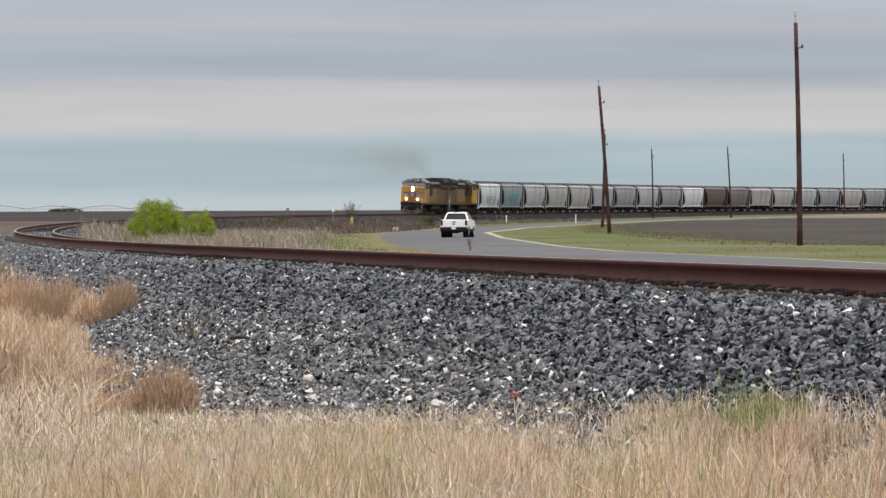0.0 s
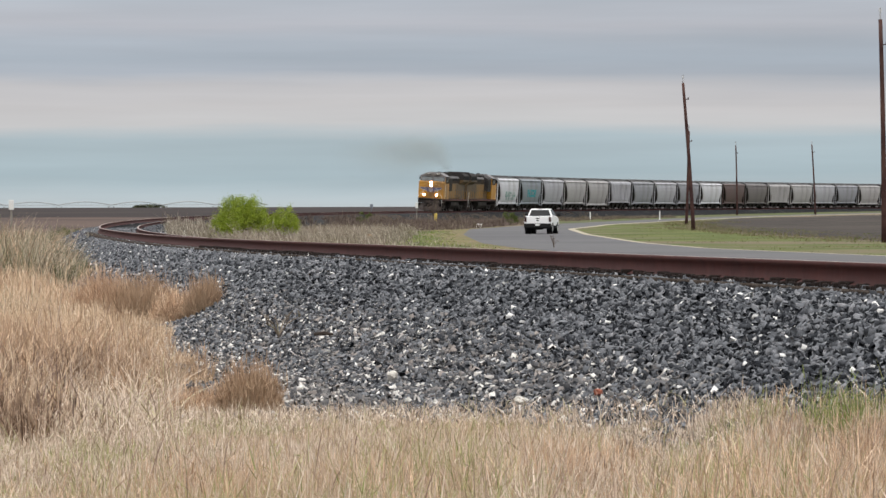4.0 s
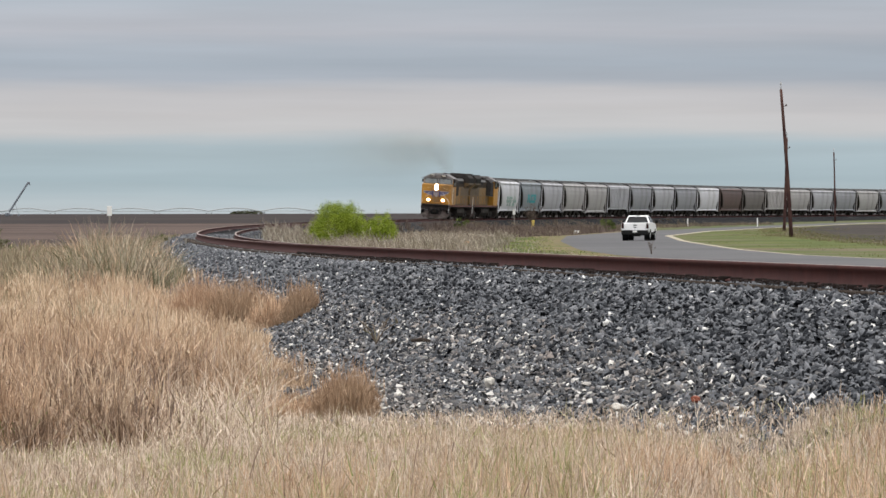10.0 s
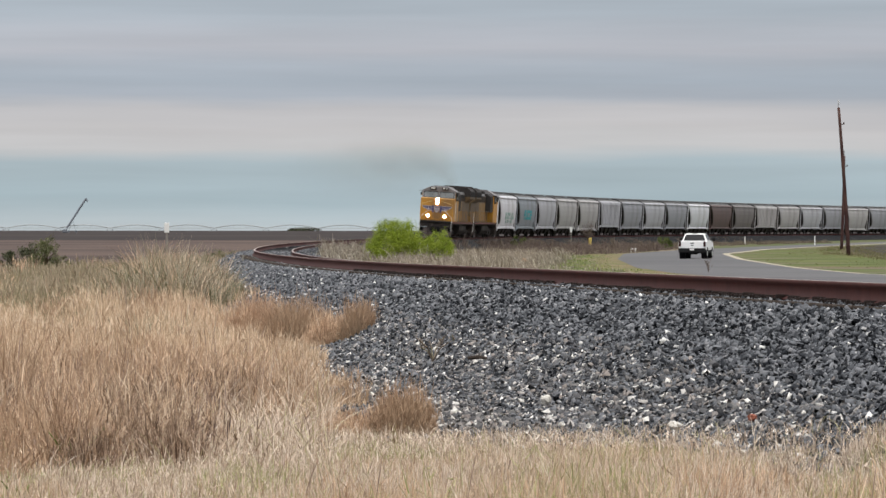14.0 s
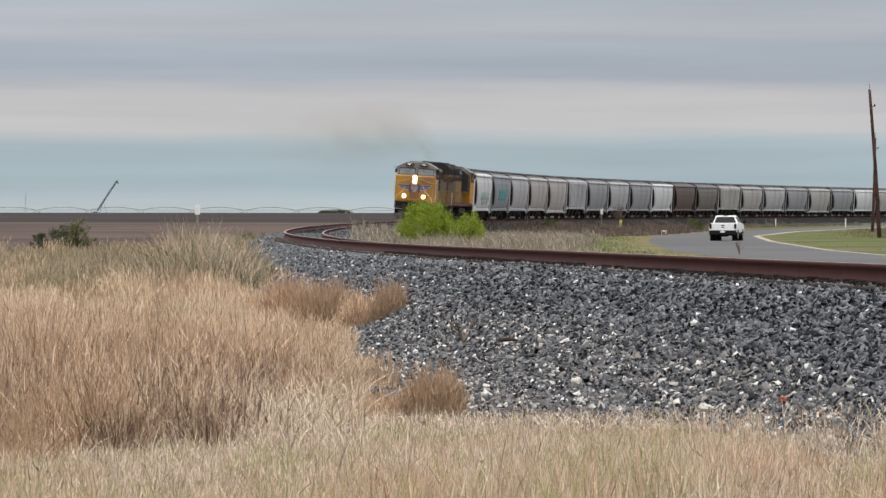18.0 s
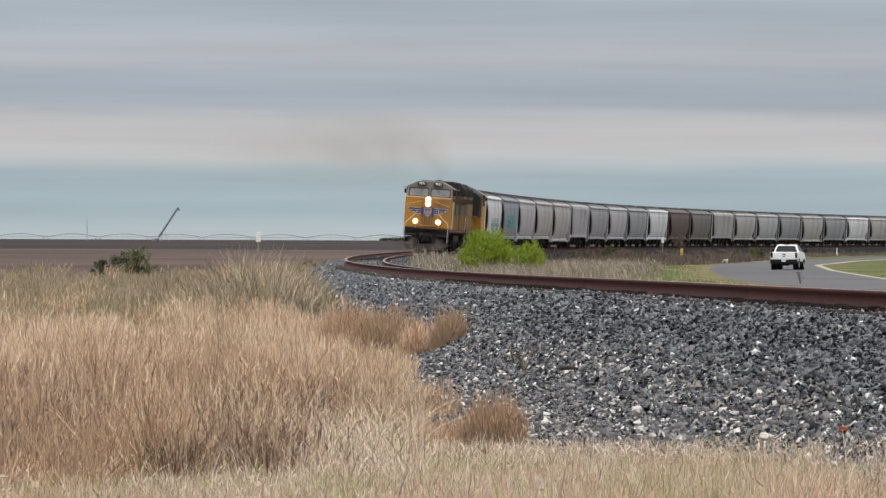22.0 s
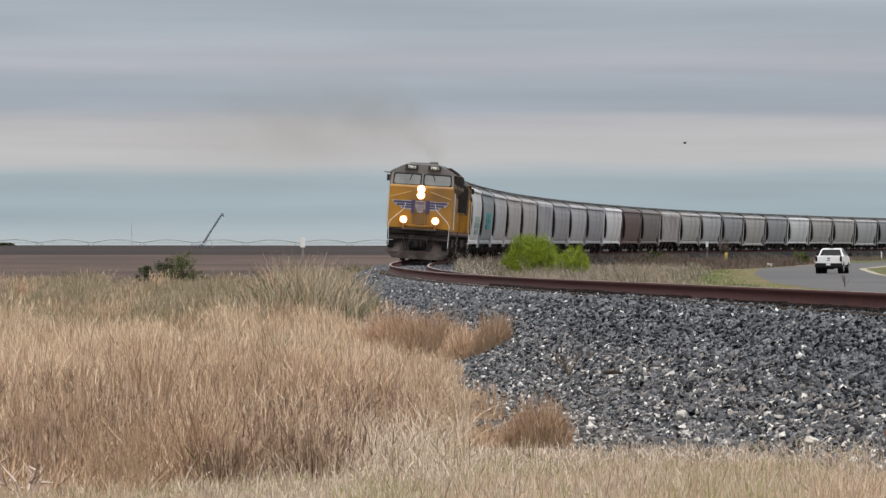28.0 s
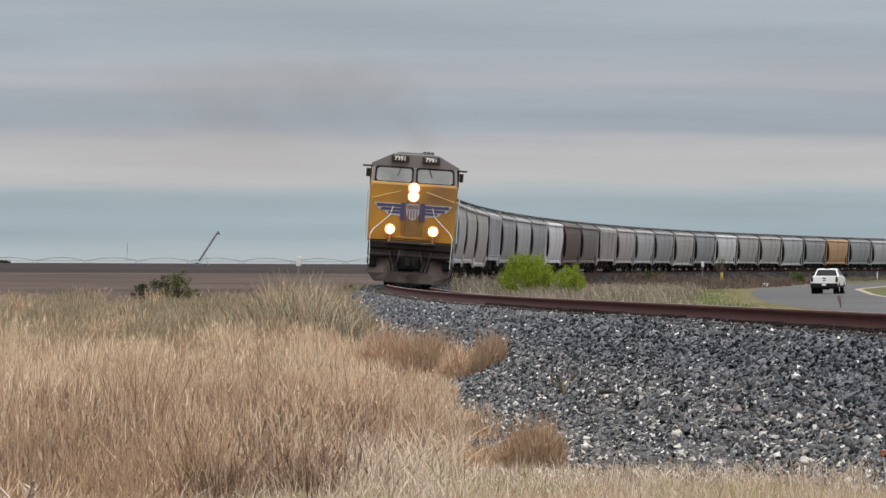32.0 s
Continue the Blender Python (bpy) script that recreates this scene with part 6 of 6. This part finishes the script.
keep = (bank_off(x, y) > np.interp(y, [14, 20, 25, 30, 34], [2.4, 2.5, 2.9, 3.4, 3.9]) - 0.1) & (y < np.interp(x / y, [-0.145, -0.092, -0.05, 0.0], [25.5, 29, 32, 32]))
x, y = x[keep], y[keep]
blades("thatch", x, y, lie(x, y) + 0.02, rng.uniform(0.06, 0.16, len(x)), rng.uniform(0.004, 0.008, len(x)), M_straw, "pale matted dead grass lying on the ground", "grass", 1.3, 0.0, 2)

# pale litter on a bare patch at the stand's foot
g = np.random.default_rng(97)
a, q = g.uniform(0, 2 * np.pi, 2200), g.random(2200) ** 0.5
x, y = -1.5 + 0.65 * q * np.cos(a), 34.2 + 1.7 * q * np.sin(a)
blades("litter", x, y, lie(x, y) + 0.01, g.uniform(0.03, 0.1, len(x)), g.uniform(0.005, 0.011, len(x)), M_litter, "pale pinkish dead litter on a bare patch", "litter", 1.5, 0.0, 2)

# tall stand of dead grass between the bank and the far field: brown clumps near, pale in the middle, olive beyond
x, y = wedge(330000, 24, 205, -0.165, 0.03)
near_more = rng.random(len(x)) < np.interp(y, [31, 60, 100, 172, 182, 205], [1.0, 0.9, 0.6, 0.45, 0.3, 0.1])
x, y = x[near_more], y[near_more]
# more of them where the stand lies near
x2, y2 = wedge(125000, 24, 62, -0.165, 0.03)
x, y = np.concatenate((x, x2)), np.concatenate((y, y2))
x, y, which, k, way, out = tufted(x, y, 130, 0.17, 62, True)
d = bank_off(x, y)
start = np.interp(y, [31, 36, 42, 50, 56, 75, 100, 172], [5.3, 4.9, 4.35, 4.0, 3.2, 2.6, 2.5, 2.5]) + 0.9 * lumpy(x, y, 2.5, 13)
keep = (d > start) & (y > np.interp(x / y, [-0.145, -0.092, -0.062, -0.05, -0.036, -0.024, 0.0], [22.6, 25.6, 29.0, 34.5, 35.0, 31.2, 31.2]) + 2.5 * (lumpy(x, y, 1.3, 15) - 0.4)) & (np.hypot((x + 1.5) / 0.6, (y - 34.4) / 1.5) > 1)
tuft_tall = np.clip(rng.gamma(6.0, 0.16, k), 0.35, 1.7)[which]
tall = (0.42 + 0.36 * lumpy(x, y, 5.0, 12)) * tuft_tall * rng.uniform(0.3, 1.15, len(x)) * np.clip(0.5 + (d - start) * 0.3, 0.5, 1.0) * np.interp(y, [24, 30, 36, 44, 60, 75, 90, 172, 205], [0.42, 0.60, 0.62, 0.48, 0.5, 0.6, 0.72, 0.7, 0.5])
z = lie(x, y)
wide = rng.uniform(0.004, 0.0105, len(x)) * (0.5 + y / 60) * np.interp(y, [70, 120], [1.0, 1.2])
roll = rng.normal(0, 1, k)[which] + 1.6 * (lumpy(x, y, 7, 71) - 0.5)
shade_ = rng.random(k)[which] + 0.5 * (lumpy(x, y, 3.0, 72) - 0.5)
russet, olive = (y + 3.5 * roll < 42), (y + 12 * roll > 84)
middle = ~russet & ~olive
brown = russet & (shade_ < 0.36) | middle & (shade_ < 0.03) | (middle | olive) & (y > 52) & (y < 95) & (shade_ < 0.14)
tan = russet & (shade_ < 0.92) | middle & (shade_ < 0.20) | olive & (shade_ < 0.14)
tall = tall * np.where(russet, np.where(brown, 1.12, 0.92) * (0.62 + 0.75 * lumpy(x, y, 1.5, 73)), 1.0)
for sel, name, mat, lab in ((keep & brown, "brown_grass", M_rust_grass, "dark russet-brown clumps of dead grass"), (keep & tan & ~brown, "russet_grass", M_tall2, "russet and tan dead grass beside the embankment"), (keep & ~brown & ~tan & ~olive, "tall_grass", M_tall, "tall pale tan dead grass beside the embankment"), (keep & ~brown & ~tan & olive, "olive_grass", M_olive, "tall olive-tinged dead grass towards the field")):
    blades(name, x[sel], y[sel], z[sel], tall[sel], wide[sel], mat, lab, "grass", 0.4, 0.03, 3, False, (way[sel], out[sel] * np.interp(y[sel], [30, 48, 70], [0.34, 0.26, 0.15])), 2)
sel = keep & (rng.random(len(x)) < 0.035)
blades("seed_stalks", x[sel], y[sel], z[sel], tall[sel] * 1.15 + 0.03, wide[sel] * 1.6, M_stalk, "brown seed stalks above the dead grass", "grass", 0.2, 0.08, 4, True)


# dark dense clumps and bright bent straws among the near grass
g = np.random.default_rng(91)
cy = g.uniform(25.5, 38, 80)
cx = cy * g.uniform(-0.16, -0.05, 80)
cx, cy = [v[(bank_off(cx, cy) > 5.3) & ((cx / cy < -0.063) | (cy > 35.5))] for v in (cx, cy)]
which = g.integers(0, len(cx), 20000)
way, out = g.uniform(0, 2 * np.pi, len(which)), g.gamma(2.0, 0.5, len(which))
size = g.uniform(0.08, 0.2, len(cx))[which]
x, y = cx[which] + np.cos(way) * out * size, cy[which] + np.sin(way) * out * size * 1.3
tall = g.uniform(0.24, 0.5, len(cx))[which] * g.uniform(0.35, 1.1, len(x)) * np.interp(y, [25, 30], [0.7, 1.0])
blades("dark_grass_clumps", x, y, lie(x, y), tall, g.uniform(0.006, 0.013, len(x)), M_dark_grass, "dark brown dense clumps in the dead grass", "grass", 0.3, 0.0, 2, False, (way, out * 0.2), 2)
y = np.sqrt(g.uniform(25.5 ** 2, 46 ** 2, 6000))
x = y * g.uniform(-0.16, -0.03, 6000)
x, y = [v[bank_off(x, y) > 5.0] for v in (x, y)]
blades("bent_straws", x, y, lie(x, y), g.uniform(0.25, 0.48, len(x)) * np.interp(y, [25, 32], [0.6, 1.0]), g.uniform(0.005, 0.010, len(x)), M_straw, "pale bent straws above the dead grass", "grass", 0.85, 0.0, 4)


# dark seed spikes that stand above the near stand
y = np.sqrt(g.uniform(25.5 ** 2, 44 ** 2, 1800))
x = y * g.uniform(-0.16, -0.055, 1800)
keep = (bank_off(x, y) > 5.4) & (lumpy(x, y, 2.6, 93) > 0.45)
x, y = x[keep], y[keep]
blades("seed_spikes", x, y, lie(x, y), g.uniform(0.26, 0.46, len(x)) * np.interp(y, [26, 32], [0.7, 1.0]), g.uniform(0.018, 0.032, len(x)), M_spike, "dark purplish-brown seed spikes above the dead grass", "grass", 0.16, 0.03, 4, True)


def rosette(px, py, tall, n, seed):
    """A low plant of broad pointed leaves."""
    rnd = random.Random(seed)
    t = thing("green_weed", "low broad-leaved green weed in dead grass", "weed")
    for k in range(n):
        a, out_, up_ = 6.283 * k / n + rnd.uniform(-0.3, 0.3), tall * rnd.uniform(0.35, 0.8), tall * rnd.uniform(0.7, 1.1)
        bm = bmesh.new()
        side = Vector((-math.sin(a), math.cos(a), 0))
        rings = []
        for f, w in ((0.0, 0.012), (0.35, 0.024), (0.7, 0.018), (1.0, 0.002)):
            c = Vector((math.cos(a) * out_ * f ** 1.4, math.sin(a) * out_ * f ** 1.4, up_ * f))
            rings.append([c - side * w, c + Vector((0, 0, -0.004)), c + side * w, c + Vector((0, 0, 0.004))])
        loft(bm, rings)
        part("leaf", bm, M_fresh, t)
    t.matrix_basis = pose(px, py, float(lie(np.array([px]), np.array([py]))[0]))


rosette(-2.39, 26.2, 0.27, 9, 17)
rosette(-2.35, 22.6, 0.14, 7, 18)
sprig(-0.32, 43.8, 0.7, 0.22, 19, M_weeds, "bare grey twigs of a dead weed on the ballast", 9, 0.3)

# taller bleached weeds by the track where it bends away
x, y = wedge(26000, 84, 126, -0.084, -0.052)
x, y, which, k, way, out = tufted(x, y, 60, 0.14, 66, True)
keep = (bank_off(x, y) > 2.75) & (rng.random(len(x)) < 0.3 + 0.7 * lumpy(x, y, 5, 67))
tall = (0.68 + 0.36 * lumpy(x, y, 5.0, 68)) * np.interp(x / y, [-0.084, -0.072, -0.064, -0.058, -0.052], [0.75, 1.4, 1.3, 0.95, 0.6]) * rng.uniform(0.6, 1.25, k)[which] * rng.uniform(0.4, 1.1, len(x))
hue = rng.random(k)[which]
wide = rng.uniform(0.011, 0.024, len(x))
for sel, name, mat, lab in ((keep & (hue < 0.62), "bleached_reeds", M_reed, "tall bleached grey-tan reeds beside the embankment"), (keep & (hue >= 0.62) & (hue < 0.86), "russet_reeds", M_tall2, "tall russet weeds beside the embankment"), (keep & (hue >= 0.86), "green_reeds", M_leaf_olive, "olive green weeds among bleached reeds")):
    blades(name, x[sel], y[sel], lie(x[sel], y[sel]), tall[sel], wide[sel], mat, lab, "reeds", 0.36, 0.0, 3, False, (way[sel], out[sel] * 0.4))


# single tussocks at the edge of the ballast
def tussock(px, py, tall, r, n, seed, mat):
    g = np.random.default_rng(seed)
    a, q = g.uniform(0, 2 * np.pi, n), r * g.random(n) ** 0.6
    x, y = px + np.cos(a) * q, py + np.sin(a) * q * 1.3
    ob = blades("grass_tussock", x, y, lie(x, y) - 0.02, tall * np.clip(g.normal(0.75, 0.2, n), 0.25, 1.15) * (1 - 0.6 * (q / r) ** 2), g.uniform(0.004, 0.009, n) * (0.5 + py / 60), mat, "russet-brown tussock of dead grass at the ballast's edge", "tussock", 0.28, 0.0, 2, False, (a, 0.35 * q / r), 2)
    ob["kind"] = "thing"
    ob["group"] = "tussocks at the ballast's edge"


for i, (px, py, tall, r, n) in enumerate(((-1.42, 56.8, 0.52, 0.2, 800), (-1.85, 57.5, 0.5, 0.26, 900), (-2.35, 59.5, 0.72, 0.42, 1700), (-2.95, 61.5, 0.78, 0.45, 1700), (-0.46, 32.6, 0.42, 0.22, 1500), (-0.85, 33.0, 0.22, 0.3, 900), (-1.75, 36.2, 0.3, 0.3, 1100), (-4.2, 66, 0.6, 0.6, 1500))):
    tussock(px, py, tall, r, n, 300 + i, M_rust_grass if i in (0, 2, 4) else M_tall2)

# bleached grass inside the curve
x, y = wedge(110000, 60, 330, -0.05, 0.05)
x, y, which, k = tufted(x, y, 18, 0.09, 63)
d = -bank_off(x, y)
keep = (d > np.interp(y, [90, 140], [2.9, 2.0])) & (d < 6 + 5 * lumpy(x, y, 20, 22) + np.clip((y - 190) * 0.08, 0, 5)) & (x < road_x(y) - 5)
tall = (0.24 + 0.40 * lumpy(x, y, 9.0, 23)) * np.interp(y, [120, 160, 225, 240], [1.0, 1.25, 1.45, 1.0]) * rng.uniform(0.6, 1.3, k)[which] * rng.uniform(0.5, 1.2, len(x))
x, y, tall = x[keep], y[keep], tall[keep]
blades("bleached_grass", x, y, lie(x, y), tall, rng.uniform(0.012, 0.026, len(x)) * (0.5 + y / 180), M_pale_grass, "bleached grey-tan grass inside the curve", "grass", 0.6, -0.25, 2, False, None, 1)
sel = rng.random(len(x)) < 0.03
blades("bleached_stalks", x[sel], y[sel], lie(x[sel], y[sel]), tall[sel] + 0.25, 0.022 + 0.016 * rng.random(sel.sum()), M_reed, "long pale leaning stalks in bleached grass", "grass", 0.4, -0.5, 3)

# dark dead brush and weeds on the far side of the curve's inner slope
x, y = wedge(150000, 235, 640, -0.04, 0.085)
x, y, which, k = tufted(x, y, 40, 0.06, 64)
d = -bank_off(x, y)
keep = (d > 1.9) & (d < np.interp(y, [235, 330, 370, 400, 450, 520, 640], [7, 10, 16, 20, 20, 14, 14]) + 2 * lumpy(x, y, 15, 31)) & (x < road_x(y) - 4.6)
hump = np.exp(-((y - 410) / 45) ** 2)
tall = np.clip(d - 1.5, 0.3, 1.0) * (0.28 + 0.34 * lumpy(x, y, 12.0, 33) + 0.75 * hump) * rng.uniform(0.5, 1.2, k)[which] * rng.uniform(0.5, 1.1, len(x))
dark = rng.random(len(x)) < 0.2 + 0.75 * hump
for sel, name, mat, lab in ((keep & dark, "dead_brush", M_brush, "dark brown dead brush beside the line"), (keep & ~dark, "trackside_weeds", M_weeds, "grey-brown weeds on the inner slope")):
    blades(name, x[sel], y[sel], lie(x[sel], y[sel]) - 0.02, tall[sel], rng.uniform(0.03, 0.07, sel.sum()), mat, lab, "brush", 1.1, 0.0, 2)

# weeds on the outer side where the line bends away
x, y = wedge(45000, 140, 300, -0.075, -0.02)
x, y, which, k = tufted(x, y, 26, 0.07, 69)
d = bank_off(x, y)
keep = (d > 2.3) & (d < 6.5 + 2 * lumpy(x, y, 12, 55))
tall = (0.3 + 0.4 * lumpy(x, y, 10.0, 56)) * rng.uniform(0.5, 1.3, k)[which] * rng.uniform(0.5, 1.1, len(x)) * np.clip(d - 1.8, 0.4, 1)
x, y, tall = x[keep], y[keep], tall[keep]
blades("outer_weeds", x, y, lie(x, y), tall, rng.uniform(0.02, 0.04, len(x)), M_olive, "olive-tan weeds on the outer slope", "grass", 0.5, 0.0, 2)

# short green growth by the road
x, y = wedge(26000, 150, 480, -0.01, 0.16)
x, y, which, k = tufted(x, y, 14, 0.22, 65)
off = x - road_x(y)
keep = ((off > 4.9) & (off < np.interp(y, [150, 300, 480], [16, 16, 15]))) | ((off < -4.6) & (off > -9.5 - 3 * lumpy(x, y, 10, 53)) & (y < 350))
keep &= rng.random(len(x)) < lumpy(x, y, 14, 51) * 0.4
x, y = x[keep], y[keep]
blades("green_grass", x, y, ground_z(y), 0.03 + 0.12 * rng.random(len(x)) * lumpy(x, y, 9, 54) ** 2, rng.uniform(0.03, 0.06, len(x)), M_short_green, "short fresh green grass by the road", "grass", 0.5, 0.0, 2)


# tangled green and tan growth between the line's weeds and the road
x, y = wedge(16000, 165, 345, 0.0, 0.05)
x, y, which, k = tufted(x, y, 30, 0.2, 87)
off = x - road_x(y)
keep = (off < -4.7) & (off > -11 - 4 * lumpy(x, y, 14, 88))
tall = (0.06 + 0.2 * lumpy(x, y, 8, 89)) * rng.uniform(0.5, 1.4, k)[which] * rng.uniform(0.4, 1.1, len(x)) * np.interp(off, [-9, -5], [1.0, 0.35])
hue = rng.random(k)[which] + 0.5 * (lumpy(x, y, 18, 90) - 0.5)
for sel, mat, lab in ((keep & (hue < 0.6), M_fresh, "fresh green grass beside the road"), (keep & (hue >= 0.6), M_pale_grass, "bleached grass beside the road")):
    blades("roadside_grass", x[sel], y[sel], ground_z(y[sel]), tall[sel], rng.uniform(0.03, 0.06, sel.sum()), mat, lab, "grass", 0.6, -0.15, 2)

# ragged weeds along the field's edge and over the verge
M_olive_low = material("low_tan_weed", (0.17, 0.15, 0.08), rough=0.9, islands=((0.0, (0.13, 0.12, 0.06)), (0.5, (0.165, 0.145, 0.08)), (1.0, (0.21, 0.18, 0.11))), spec=0.08)
x, y = wedge(60000, 170, 520, 0.02, 0.17)
x, y, which, k = tufted(x, y, 16, 0.3, 81)
edge = np.interp(y, [170, 196, 230, 300, 370, 480, 600], [58, 56, 30.5, 30.5, 33.5, 41.5, 60])
off = x - road_x(y)
keep = (off > 5.4) & ((np.abs(x - edge - 1.2) < 2.2 + 6.0 * lumpy(x, y, 9, 82) ** 2) | (lumpy(x, y, 12, 83) > 0.9) & (x < edge))
tall = (0.03 + 0.10 * lumpy(x, y, 7, 84)) * np.where(np.abs(x - edge) < 2.5, 2.2, 1.0) * rng.uniform(0.5, 1.4, k)[which] * rng.uniform(0.5, 1.1, len(x))
tan = rng.random(k)[which] < np.where(np.abs(x - edge) < 3, 0.8, 0.5)
for sel, mat, lab in ((keep & tan, M_olive_low, "low tan weeds along the field's edge"), (keep & ~tan, M_short_green, "low green weeds along the field's edge")):
    blades("verge_weeds", x[sel], y[sel], ground_z(y[sel]), tall[sel], rng.uniform(0.03, 0.06, sel.sum()), mat, lab, "weeds", 0.6, 0.0, 2)


# ---- motion ----
def motions():
    for ob, behind in MOVING:
        walk(ob, train_rows(behind))
    for ob, back, out, up in PUFFS:
        walk(ob, puff_rows(back, out, up))
    for ob, rows, wings in BIRDS:
        walk(ob, rows)
        for w, y in wings:
            base = Vector((0.02, y * 0.04, 0.02))
            beats = [(t, 8 + 32 * math.sin(t * 9.0)) for t in [k * 0.25 for k in range(0, 129)]]
            walk(w, [(t, pose(*base, y * a, 0, 0)) for t, a in beats])


motions()
